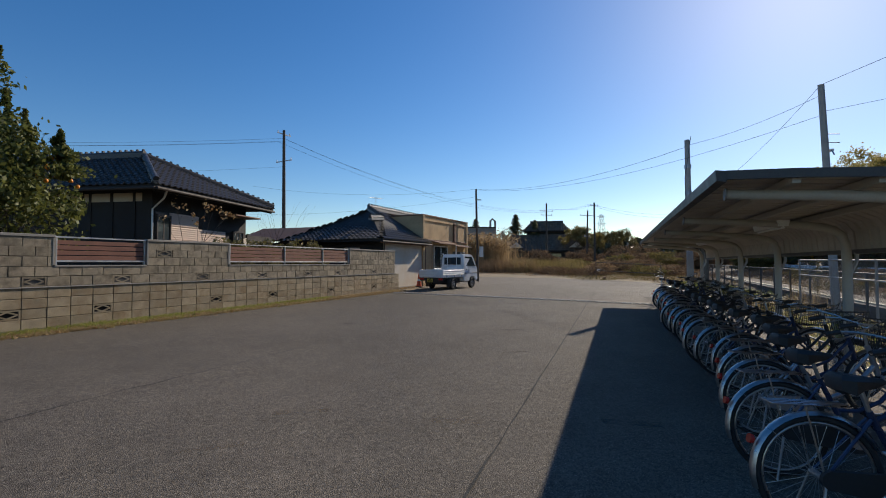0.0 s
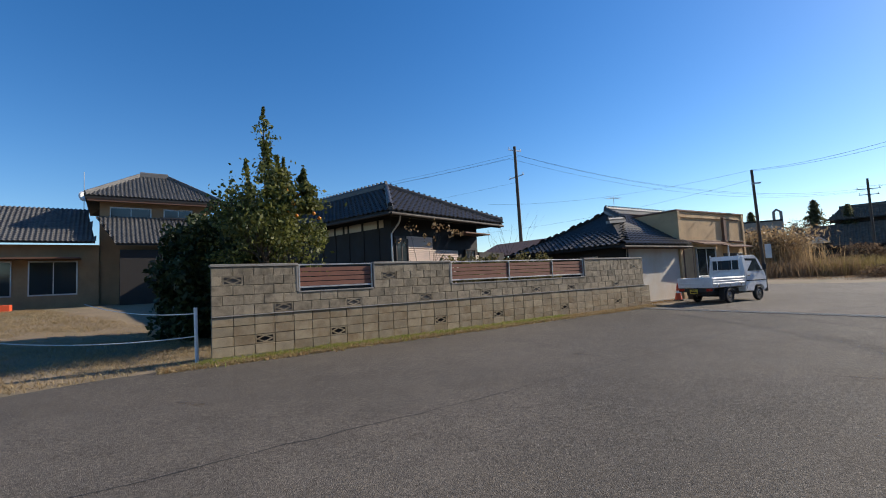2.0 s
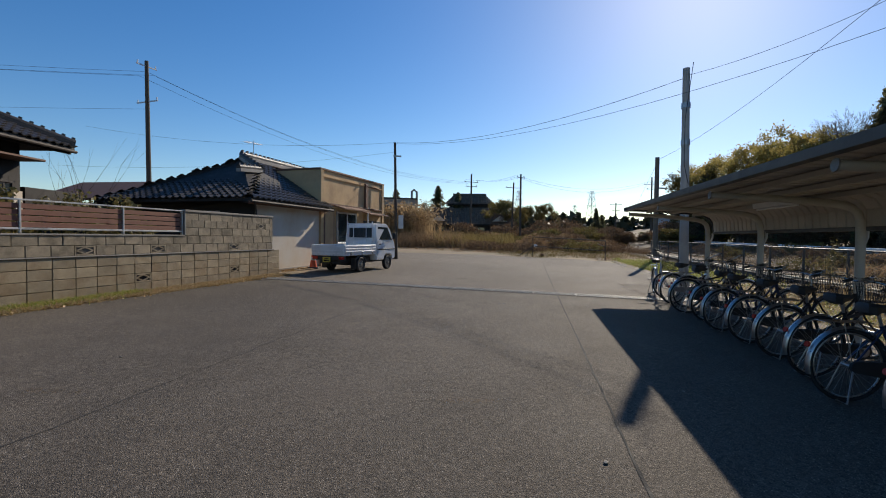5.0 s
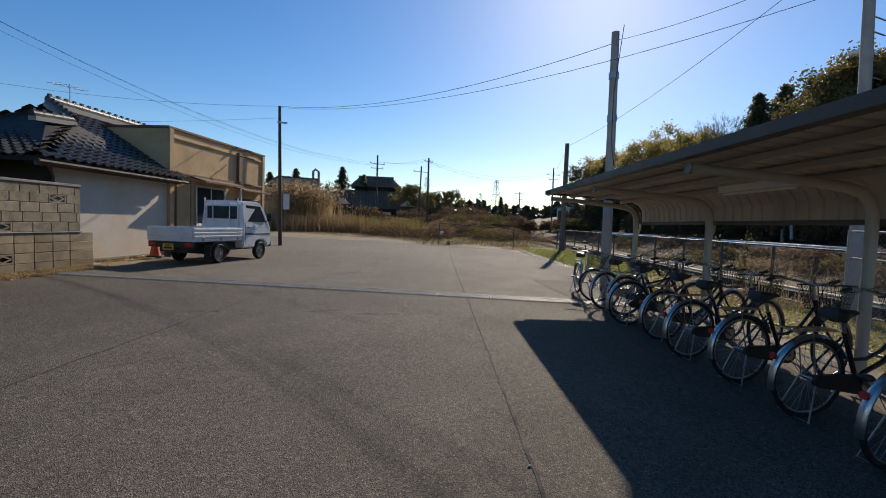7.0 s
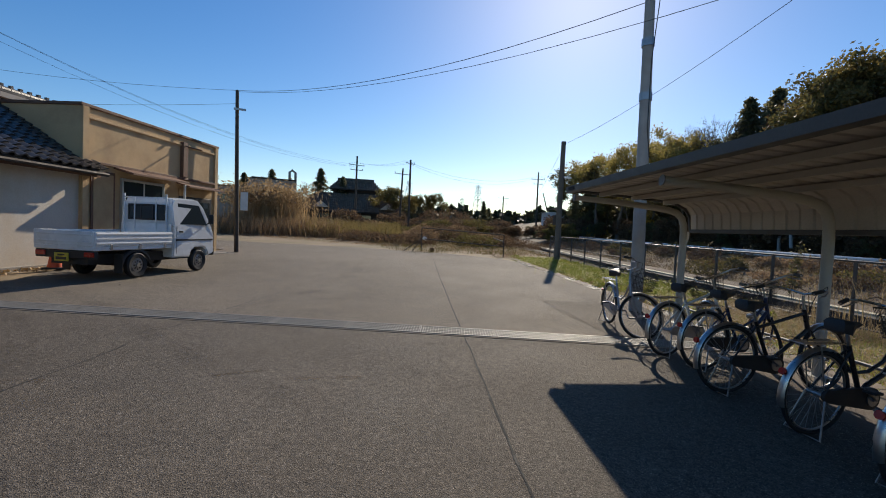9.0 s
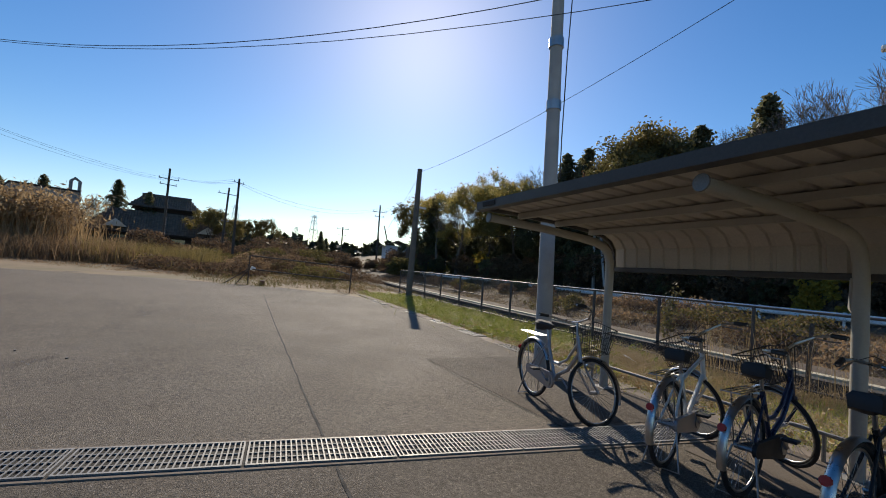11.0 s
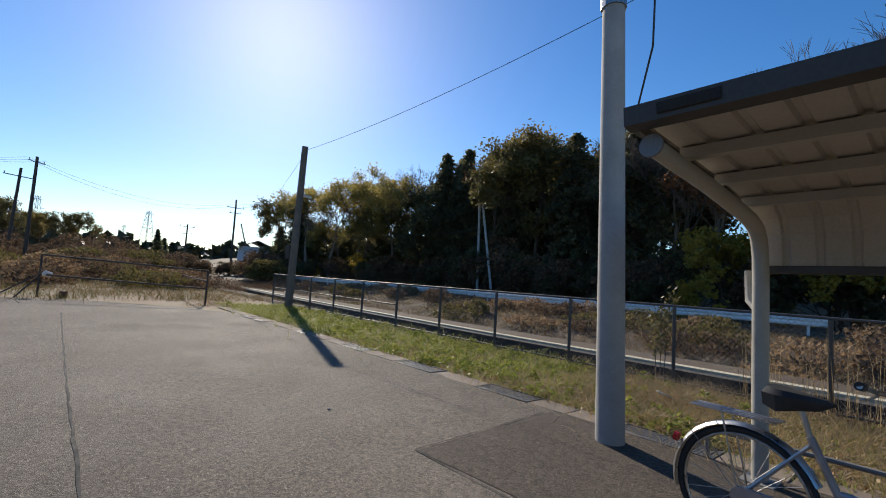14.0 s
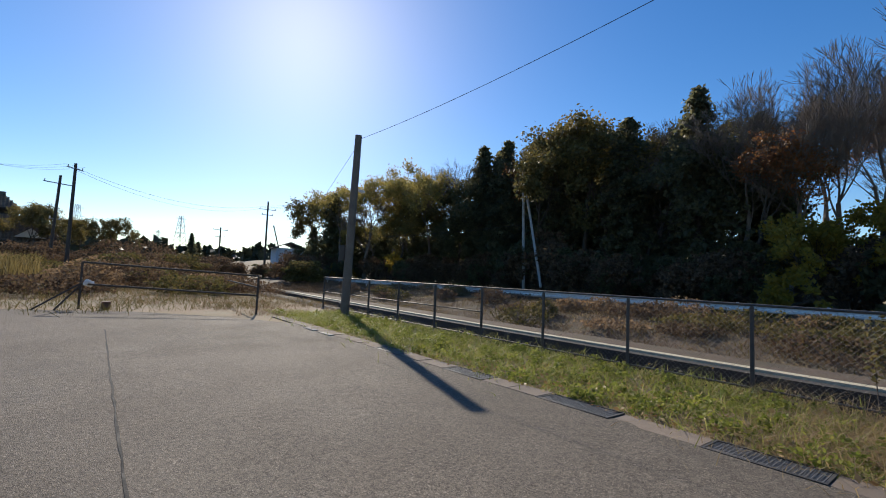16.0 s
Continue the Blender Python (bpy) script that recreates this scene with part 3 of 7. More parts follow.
    part("grille", bm, M_GALV, cover)
    # Shallow block below the grille; its black colour stands for shade in the pit.
    part("shaded_pit", cube(-0.02, 0.28, 0.02, ln - 0.02, -0.05, 0.003), M_CRACK_SHADE, cover)
# white painted kerb stones at the far end of the verge
for s0 in (28.6, 29.5):
    z = gS(3.0, s0)
    ob = part("painted_kerb_stone", cube(2.83, 2.96, s0, s0 + 0.62, z - 0.1, z + 0.022, 0.012), M_CONC, m=MS)
    tagged(ob, "flaking white painted kerb stone at the verge", "kerb stone", group="white kerb stones")

# ---------- road behind the fence ----------
GR = [(28.5, 8.9), (28.6, 11.1), (29.0, 17.0), (29.5, 22.5), (31.2, 32.0), (34.7, 42.0), (40.5, 55.0), (52.0, 75.0)]


def along(pts, d):
    """The place and direction at distance d along a line of points."""
    for a, b in zip(pts, pts[1:]):
        a, b = Vector(a), Vector(b)
        ln = (b - a).length
        if d <= ln or b == Vector(pts[-1]):
            return a + (b - a) * (d / ln), (b - a).normalized()
        d -= ln


bm = bmesh.new()
prev = None
for x, y in [(27.8, -25.0)] + GR + [(75, 110)]:
    q = MS.inverted() @ Vector((x, y, 0))
    z = max(0.35, land(q.x + 3, q.y) + 0.1) + (0.25 if y > 30 else 0)
    row = [bm.verts.new((x + o, y - o * 0.1, z + (-0.9 if o in (0.2, 6.5) else 0))) for o in (0.2, 0.35, 6.3, 6.5)]
    if prev:
        for i in range(3):
            bm.faces.new((prev[i], prev[i + 1], row[i + 1], row[i]))
    prev = row
bmesh.ops.recalc_face_normals(bm, faces=bm.faces[:])
tagged(part("road", bm, M_ASPHALT), "narrow asphalt road behind the guard rail", "road", kind="structure")

# ---------- concrete block wall with slatted panels ----------
WV = -11.03      # face of the upper courses; u runs 3.05 to 17.75
LEDGE, CAP = 1.03, 2.07
wall = thing("block_wall", "weathered grey concrete block garden wall with pierced blocks", "wall", MW, kind="structure")
U0, U1 = 3.05, 17.75
SEGS = [(3.05, 4.75), (6.60, 8.84), (14.40, 17.75)]
part("core", cube(WV - 0.13, WV - 0.02, U0 + 0.01, U1 - 0.01, -0.3, LEDGE + 0.40), M_MORTAR, wall)
for a, b in SEGS:
    part("core", cube(WV - 0.13, WV - 0.02, a + 0.01, b - 0.01, LEDGE + 0.401, CAP - 0.05), M_MORTAR, wall)
part("footing", cube(WV - 0.14, WV + 0.022, U0, U1, -0.3, LEDGE - 0.80), M_CONC, wall)
part("ledge", cube(WV - 0.02, WV + 0.052, U0, U1, LEDGE - 0.012, LEDGE + 0.012, 0.005), M_CONC, wall)
for a, b in SEGS:
    part("coping", cube(WV - 0.15, WV + 0.02, a - 0.02, b + 0.02, CAP - 0.045, CAP + 0.012, 0.008), M_CONC, wall)
for a, b in ((4.77, 6.58), (8.86, 14.38)):
    part("sill", cube(WV - 0.14, WV + 0.015, a, b, LEDGE + 0.402, LEDGE + 0.435, 0.005), M_CONC, wall)
for u, z1 in ((4.73, 2), (6.58, 2), (8.82, 2), (14.38, 2)):
    part("pier_edge", cube(WV - 0.14, WV + 0.006, u, u + 0.04, LEDGE + 0.436, CAP - 0.046, 0.004), M_CONC, wall)


def block_mesh(length, high, cut=False):
    bm = bmesh.new()
    if not cut:
        box(bm, -0.06, 0, 0, length, 0, high, 0.006)
        return bm
    # pierced block: rim, diamond ring and a near-black back plate painting the hollow's shade
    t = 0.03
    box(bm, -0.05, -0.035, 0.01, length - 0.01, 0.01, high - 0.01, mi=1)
    box(bm, -0.05, 0, 0, length, 0, t); box(bm, -0.05, 0, 0, length, high - t, high)
    box(bm, -0.05, 0, 0, t, t, high - t); box(bm, -0.05, 0, length - t, length, t, high - t)
    cy, cz, ry, rz = length / 2, high / 2, length * 0.40, high * 0.34
    corners = [(cy - ry, cz), (cy, cz + rz), (cy + ry, cz), (cy, cz - rz)]
    for (y0, z0), (y1, z1) in zip(corners, corners[1:] + corners[:1]):
        d = Vector((0, y1 - y0, z1 - z0))
        o = Vector((0, -d.z, d.y)).normalized() * 0.012
        a, b = Vector((0, y0, z0)), Vector((0, y1, z1))
        f0 = [p - Vector((0.002, 0, 0)) for p in (a + o, b + o, b - o, a - o)]
        v0 = [bm.verts.new(p) for p in f0]
        v1 = [bm.verts.new(p - Vector((0.033, 0, 0))) for p in f0]
        bm.faces.new(v0); 
        for i in range(4):
            bm.faces.new((v0[i], v1[i], v1[(i + 1) % 4], v0[(i + 1) % 4]))
    bmesh.ops.recalc_face_normals(bm, faces=bm.faces[:])
    return bm


B_FULL = mesh_of("block", block_mesh(0.39, 0.19), M_BLOCK)
B_LOW = mesh_of("block", block_mesh(0.39, 0.19), M_BLOCK_LOW)
B_HALF = mesh_of("block", block_mesh(0.19, 0.19), M_BLOCK)
B_VENT = mesh_of("pierced_block", block_mesh(0.39, 0.19, True), [M_BLOCK, M_CRACK_SHADE])
B_VENT_LOW = mesh_of("pierced_block", block_mesh(0.39, 0.19, True), [M_BLOCK_LOW, M_CRACK_SHADE])
rnd = random.Random(11)


def lay(u, z, long, low, vent):
    data = (B_VENT_LOW if low else B_VENT) if vent else (B_LOW if low else (B_FULL if long > 0.3 else B_HALF))
    out = WV + (0.03 if low else 0.0) + rnd.uniform(-0.003, 0.003)
    m = pose(out, u + 0.005, z + 0.005, 0, 0, rnd.uniform(-0.3, 0.3))
    if not vent and abs(long - 0.4) > 0.02 and long > 0.3:
        m = m @ Matrix.Diagonal((1, (long - 0.01) / 0.39, 1, 1))
    elif long <= 0.3:
        m = m @ Matrix.Diagonal((1, (long - 0.01) / 0.19, 1, 1))
    share("pierced_block" if vent else "block", data, wall, m)


VENTS_LOW = (3.85, 5.66, 8.36, 10.62, 13.22, 15.98)
VENTS_ROW0 = (4.40, 6.18, 8.11, 10.05, 11.92, 13.70, 16.0)
VENTS_ROW3 = (3.5, 7.12, 17.0)
for row in range(4):
    z = LEDGE - 0.2 * (row + 1) - 0.012
    u = U0
    while u < U1 - 0.05:
        ln = min(0.4, U1 - u)
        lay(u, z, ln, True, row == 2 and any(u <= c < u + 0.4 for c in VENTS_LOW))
        u += ln
for row in range(5):
    z = LEDGE + 0.2 * row + 0.0 + 0.012
    spans = [(U0, U1)] if row < 2 else SEGS
    for a, b in spans:
        u, first = a, row % 2
        while u < b - 0.04:
            ln = min(0.2 if first else 0.4, b - u)
            first = 0
            if ln < 0.05:
                break
            c = u + ln / 2
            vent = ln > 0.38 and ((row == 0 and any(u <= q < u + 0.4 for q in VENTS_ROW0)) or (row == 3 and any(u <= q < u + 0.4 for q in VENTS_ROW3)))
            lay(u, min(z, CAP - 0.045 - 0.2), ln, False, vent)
            u += ln


def slat_panel(a, b, posts):
    pan = thing("slatted_panel", "brown slatted panel in a silver frame on the block wall", "fence panel", MW @ pose(WV - 0.06, a, LEDGE + 0.44), group="slatted wall panels")
    ln, h = b - a, 0.53
    part("bottom_rail", cube(-0.02, 0.03, 0, ln, 0.06, 0.095, 0.004), M_ALU, pan)
    part("top_rail", cube(-0.02, 0.03, 0, ln, h + 0.03, h + 0.06, 0.004), M_ALU, pan)
    for y in [0] + posts + [ln - 0.03]:
        part("post", cube(-0.018, 0.034, y, y + 0.03, 0.0, h + 0.029, 0.004), M_ALU, pan)
    for i in range(4):
        z = 0.10 + i * 0.108
        part("slat", cube(-0.012, 0.008, 0.031, ln - 0.031, z, z + 0.09, 0.004), M_WOOD, pan)
    return pan


slat_panel(4.79, 6.56, [])
slat_panel(8.89, 14.36, [2.1, 3.95])

# ---------- bicycle shelter ----------
S0, S1 = 4.4, 18.20          # roof ends
POSTS = [4.70, 7.40, 10.09, 12.79, 15.48, 18.14]
N_POST, N_EAVE = 2.74, 0.80
shelter = thing("bicycle_shelter", "long beige steel bicycle shelter with a curved cantilever roof", "shelter", MS @ pose(0.06, 0, 0))
# roof line from the front eave to the foot of the rear panel
ROOF = [(0.80, 2.27), (1.3, 2.245), (1.9, 2.21), (2.35, 2.17), (2.64, 2.12), (2.79, 2.05), (2.87, 1.94), (2.89, 1.70)]


def roof_at(n):
    for (a, za), (b, zb) in zip(ROOF, ROOF[1:]):
        if a <= n <= b:
            return za + (zb - za) * (n - a) / (b - a)
    return ROOF[-1][1]


# ribbed sheet with real thickness, one panel per bay
def sheet(s_a, s_b):
    bm = bmesh.new()
    prof = [(n + 0.0, z) for n, z in ROOF]
    cuts = []
    s = s_a
    while s < s_b - 0.01:
        cuts += [(s, 0.0), (s + 0.10, 0.0), (s + 0.115, 0.018), (s + 0.145, 0.018), (s + 0.16, 0.0)]
        s += 0.2
    cuts.append((s_b, 0.0))
    cuts = [(min(c, s_b), h) for c, h in cuts]
    rows = []
    for layer in (0, 1):
        grid = []
        for i, (n, z) in enumerate(prof):
            a, b = prof[max(0, i - 1)], prof[min(len(prof) - 1, i + 1)]
            d = Vector((b[0] - a[0], b[1] - a[1])).normalized()
            o = Vector((-d.y, d.x)) if d.x > 0.01 else Vector((1, 0))
            o = Vector((-d.y, d.x))
            off = 0.0 if layer == 0 else 0.006
            grid.append([bm.verts.new((n + o.x * (h + off), c, z + o.y * (h + off))) for c, h in cuts])
        rows.append(grid)
        for i in range(len(prof) - 1):
            for j in range(len(cuts) - 1):
                bm.faces.new((grid[i][j], grid[i][j + 1], grid[i + 1][j + 1], grid[i + 1][j]))
    bmesh.ops.recalc_face_normals(bm, faces=bm.faces[:])
    return bm


for a, b in zip([S0] + POSTS[1:-1], POSTS[1:-1] + [S1]):
    part("roof_sheet", sheet(a, b), M_ROOFSHEET, shelter)
part("front_gutter", loft(bmesh.new(), [(0.73, 2.215), (0.80, 2.20), (0.82, 2.25), (0.80, 2.295), (0.72, 2.305)], S0 - 0.02, S1 + 0.02), M_FASCIA, shelter, "dark front gutter", smooth=True)
# end trims follow the roof
for s in (S0 - 0.03, S1):
    bm = bmesh.new()
    prof = [(0.80, 2.295)] + [(n + (0.02 if n > 2.74 else 0), z + 0.035) for n, z in ROOF[1:-1]] + [(2.93, 1.69)]
    inner = [(n - (0.035 if n > 2.74 else 0), z - 0.075) for n, z in prof[:-1]] + [(2.88, 1.69)]
    for (a, b), (c, d) in zip(zip(prof, prof[1:]), zip(inner, inner[1:])):
        v = [bm.verts.new((q[0], yy, q[1])) for yy in (s, s + 0.03) for q in (a, b, d, c)]
        for fi in ((0, 1, 2, 3), (7, 6, 5, 4), (0, 4, 5, 1), (3, 2, 6, 7)):
            bm.faces.new([v[i] for i in fi])
    bmesh.ops.recalc_face_normals(bm, faces=bm.faces[:])
    part("end_trim", bm, M_FASCIA, shelter, "dark end trim")
part("rear_rail", cube(2.87, 2.93, S0, S1, 1.64, 1.70, 0.008), M_FASCIA, shelter, "dark rail under the rear panel")
for n in (1.30, 1.85, 2.40):
    z = roof_at(n)
    part("purlin", loft(bmesh.new(), [(n - 0.03, z - 0.075), (n + 0.03, z - 0.075), (n + 0.03, z - 0.012), (n - 0.03, z - 0.012)], S0 + 0.03, S1 - 0.03), M_SHELTER, shelter)
for s in POSTS:
    z0 = gS(N_POST, s)
    pts = [(N_POST, s, z0), (N_POST, s, 1.60), (N_POST - 0.01, s, 1.76), (N_POST - 0.05, s, 1.88), (N_POST - 0.13, s, 1.955), (N_POST - 0.27, s, 2.00), (N_POST - 0.5, s, 2.03), (1.6, s, 2.09), (0.86, s, 2.135)]
    bm = tube(bmesh.new(), pts, [0.055, 0.055, 0.055, 0.055, 0.055, 0.055, 0.052, 0.048, 0.045], 14)
    part("post", bm, M_SHELTER, shelter, smooth=True)
    part("arm_cap", bar((0.845, s, 2.136), (0.86, s, 2.135), 0.058, 14), M_GALV, shelter, "round grey cap of the arm")
    part("base_plate", cube(N_POST - 0.11, N_POST + 0.11, s - 0.11, s + 0.11, z0 - 0.05, z0 + 0.012, 0.004), M_GALV, shelter)
    part("downpipe", tube(bmesh.new(), [(2.89, s + 0.12, 1.66), (2.89, s + 0.12, 1.55), (2.83, s + 0.10, 1.42), (2.78, s + 0.04, 1.36)], 0.024, 8), M_SHELTER, shelter, smooth=True)
# low rail that the front wheels stand against
part("wheel_rail", tube(bmesh.new(), [(2.92, S0 + 0.3, gS(2.9, S0) + 0.24), (2.92, S1 + 0.3, gS(2.9, S1) + 0.24)], 0.019, 8), M_GALV, shelter, smooth=True)
for s in [S0 + 0.3 + i * 1.385 for i in range(11)]:
    z = gS(2.92, s)
    part("rail_leg", bar((2.92, s, z - 0.02), (2.92, s, z + 0.24), 0.017), M_GALV, shelter)
# strip lamps under the roof
for s in (13.5, 7.9):
    lamp = thing("strip_lamp", "switched-off fluorescent strip lamp under the shelter roof", "lamp", MS @ pose(2.1, s, 1.99), group="shelter lamps")
    part("housing", loft(bmesh.new(), [(-0.07, 0.11), (0.07, 0.11), (0.05, 0.03), (-0.05, 0.03)], -0.6, 0.6), M_WHITEP, lamp)
    part("tube", bar((0, -0.58, 0.012), (0, 0.58, 0.012), 0.016), M_WHITEP, lamp, smooth=True)
# maker's plate on the end trim: plain pale shape
part("nameplate", loft(bmesh.new(), [(0.726, 2.235), (0.716, 2.24), (0.710, 2.285), (0.720, 2.29)], S1 - 0.40, S1 - 0.14), M_CONC_D, shelter, "small dark grey maker's plate")


# ---------- fence behind the shelter ----------
FN = 5.92
fence = thing("chain_link_fence", "grey steel chain-link fence with a tube top rail", "fence", MS)
fz = lambda s: gS(FN, s) - 0.02
posts = [1.97 + 1.8 * i for i in range(20)]
for i, s in enumerate(posts):
    z = fz(s)
    bm = bmesh.new()
    box(bm, FN - 0.025, FN + 0.0, s - 0.025, s + 0.025, z - 0.35, z + 1.20, 0.004)
    box(bm, FN + 0.001, FN + 0.035, s - 0.004, s + 0.004, z - 0.35, z + 1.20)
    p = part("post", bm, M_FENCE, fence)
    part("foot", cube(FN - 0.045, FN + 0.05, s - 0.04, s + 0.04, z - 0.35, z + 0.05, 0.01), M_GALV, p)
for (a, b) in zip(posts, posts[1:]):
    part("top_rail", bar((FN, a, fz(a) + 1.22), (FN, b, fz(b) + 1.22), 0.019), M_FENCE, fence, smooth=True)
    part("bottom_rail", bar((FN, a + 0.03, fz(a) + 0.10), (FN, b - 0.03, fz(b) + 0.10), 0.016), M_FENCE, fence)
    if a > 27:
        part("middle_rail", bar((FN, a + 0.03, fz(a) + 0.66), (FN, b - 0.03, fz(b) + 0.66), 0.014), M_FENCE, fence)
    # woven wire: two sets of slanting wires, thin flat ribbons crossed
    bm = bmesh.new()
    h0, h1, pitch, r = 0.11, 1.20, 0.075, 0.0014
    s = a + 0.03 - (h1 - h0)
    while s < b - 0.03:
        for sg in (1, -1):
            lo, hi = s, s + (h1 - h0)
            t0, t1 = max(lo, a + 0.03), min(hi, b - 0.03)
            if t1 - t0 > 0.02:
                za, zb = h0 + (t0 - lo), h0 + (t1 - lo)
                if sg < 0:
                    za, zb = h0 + h1 - za, h0 + h1 - zb
                zz = fz((a + b) / 2)
                tube(bm, [(FN + sg * 0.0017, t0, zz + za), (FN + sg * 0.0017, t1, zz + zb)], r, 3, caps=False)
        s += pitch
    part("mesh_panel", bm, M_GALV, fence)

# taller mesh fence behind the shelter
TN = 4.67
tall_fence = thing("mesh_fence", "taller galvanised mesh fence with two rails behind the shelter", "fence", MS)
stops = [15.03 - 1.95 * i for i in range(7)]
for s in stops:
    z = gS(TN, s)
    part("post", bar((TN, s, z - 0.3), (TN, s, z + 1.55), 0.026, 8), M_FENCE_L, tall_fence, smooth=True)
for b, a in zip(stops, stops[1:]):
    za, zb = gS(TN, a), gS(TN, b)
    for h in (1.53, 1.13):
        part("rail", bar((TN, a, za + h), (TN, b, zb + h), 0.017), M_FENCE_L, tall_fence, smooth=True)
    bm = bmesh.new()
    h0, h1, pitch = 0.08, 1.52, 0.07
    s = a + 0.03 - (h1 - h0)
    while s < b - 0.03:
        for sg in (1, -1):
            t0, t1 = max(s, a + 0.03), min(s + (h1 - h0), b - 0.03)
            if t1 - t0 > 0.02:
                ha, hb = h0 + (t0 - s), h0 + (t1 - s)
                if sg < 0:
                    ha, hb = h0 + h1 - ha, h0 + h1 - hb
                tube(bm, [(TN + sg * 0.0017, t0, za + ha), (TN + sg * 0.0017, t1, za + hb)], 0.0017, 3, caps=False)
        s += pitch
    part("mesh_panel", bm, M_FENCE_L, tall_fence)

# low retaining edge, its shade painted in; pale concrete strip of the track beyond
edge = thing("track_edge", "concrete edge painted dark for shade and pale strip of the railway platform beyond the fence", "concrete edge", kind="structure")
line = []
for s in range(-6, 62, 2):
    line.append((9.1 + 0.0016 * max(0, s - 24) ** 2, s))
for name, d0, d1, zl, zh, mt in (("shaded_edge", -0.40, -0.06, -1.3, -0.13, M_CONC_D), ("pale_edge", -0.05, 0.22, -1.3, -0.08, M_STRIP), ("walk", 0.23, 1.5, -1.3, -0.11, M_BALLAST)):
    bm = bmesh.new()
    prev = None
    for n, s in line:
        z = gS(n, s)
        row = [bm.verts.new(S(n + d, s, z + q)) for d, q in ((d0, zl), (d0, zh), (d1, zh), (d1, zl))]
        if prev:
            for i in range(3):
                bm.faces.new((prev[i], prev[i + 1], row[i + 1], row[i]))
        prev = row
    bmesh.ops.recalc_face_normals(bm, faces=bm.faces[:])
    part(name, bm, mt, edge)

# ---------- guard rail of the road ----------
rail = thing("guard_rail", "white painted steel guard rail along the road", "guard rail")
GRZ = lambda d: 0.95 + 0.010 * d
total = sum((Vector(b) - Vector(a)).length for a, b in zip(GR, GR[1:]))
bm = bmesh.new()
prev = None
d = 2.0
PROF = [(0.0, -0.17), (-0.05, -0.13), (-0.05, -0.06), (0.0, -0.02), (0.0, 0.02), (-0.05, 0.06), (-0.05, 0.13), (0.0, 0.17)]
while d < total:
    p, t = along(GR, d)
    o = Vector((t.y, -t.x))
    row = [bm.verts.new((p.x + o.x * a, p.y + o.y * a, GRZ(d) - 0.17 + z)) for a, z in PROF] + [bm.verts.new((p.x + o.x * (a + 0.02), p.y + o.y * (a + 0.02), GRZ(d) - 0.17 + z)) for a, z in PROF[::-1]]
    if prev:
        for i in range(len(row)):
            bm.faces.new((prev[i], prev[(i + 1) % 16], row[(i + 1) % 16], row[i]))
    else:
        bm.faces.new(row[::-1])
    prev = row
    d += 1.5
part("beam", bm, M_WHITE, rail)
d = 2.6
while d < total:
    p, t = along(GR, d)
    o = Vector((t.y, -t.x))
    part("post", bar((p.x + o.x * 0.1, p.y + o.y * 0.1, GRZ(d) - 1.1), (p.x + o.x * 0.1, p.y + o.y * 0.1, GRZ(d) + 0.03), 0.057, 10), M_WHITE, rail)
    d += 3.0

# ---------- tiled roofs ----------
def tile_bm():
    """One pantile, 0.27 m wide, lapping 0.235 m, with a thick lower edge."""
    bm = bmesh.new()
    xs = [0.0, 0.05, 0.10, 0.16, 0.21, 0.27]
    zs = [0.060, 0.016, 0.004, 0.018, 0.056, 0.061]
    rows = []
    for y, lift in ((0.0, 0.042), (0.27, 0.0)):
        rows.append([bm.verts.new((x, y, z + lift)) for x, z in zip(xs, zs)])
    rows.insert(0, [bm.verts.new((x, 0.0, z + 0.004)) for x, z in zip(xs, zs)])
    for a, b in zip(rows, rows[1:]):
        for i in range(5):
            bm.faces.new((a[i], a[i + 1], b[i + 1], b[i]))
    bmesh.ops.recalc_face_normals(bm, faces=bm.faces[:])
    return bm


def inside(pt, poly):
    x, y = pt
    hit = False
    for (x0, y0), (x1, y1) in zip(poly, poly[1:] + poly[:1]):
        if (y0 > y) != (y1 > y) and x < (x1 - x0) * (y - y0) / (y1 - y0) + x0:
            hit = not hit
    return hit


def roof_face(parent, pts, material, tile_data, single=0, thick=0.09):
    """A roof plane, eave first: a deck with tiles laid on it. single: how many tiles, from the eave up, are pieces of their own."""
    P = [Vector(p) for p in pts]
    ex = (P[1] - P[0]).normalized()
    nz = ex.cross(P[2] - P[1]).normalized()
    if nz.z < 0:
        nz = -nz
    ey = nz.cross(ex)
    bm = bmesh.new()
    top = [bm.verts.new(p) for p in P]
    low = [bm.verts.new(p - Vector((0, 0, thick))) for p in P]
    bm.faces.new(top); bm.faces.new(low[::-1])
    for i in range(len(P)):
        j = (i + 1) % len(P)
        bm.faces.new((top[i], low[i], low[j], top[j]))
    bmesh.ops.recalc_face_normals(bm, faces=bm.faces[:])
    part("roof_deck", bm, M_DARKWOOD, parent)
    flat = [((p - P[0]).dot(ex), (p - P[0]).dot(ey)) for p in P]
    x0, x1 = min(a for a, _ in flat), max(a for a, _ in flat)
    y1 = max(b for _, b in flat)
    base = Matrix((ex, ey, nz)).transposed().to_4x4()
    rest_v, rest_f = [], []
    proto = [v.co.copy() for v in tile_data.vertices]
    pf = [tuple(f.vertices) for f in tile_data.polygons]
    count = 0
    y = -0.04
    while y < y1:
        x = x0
        while x < x1:
            if inside((x + 0.13, max(y + 0.12, 0.01)), flat):
                m = Matrix.Translation(P[0] + ex * x + ey * y + nz * 0.004) @ base
                if count < single:
                    share("roof_tile", tile_data, parent, m)
                else:
                    k = len(rest_v)
                    rest_v += [m @ c for c in proto]
                    rest_f += [tuple(k + i for i in f) for f in pf]
                count += 1
            x += 0.265
        y += 0.235
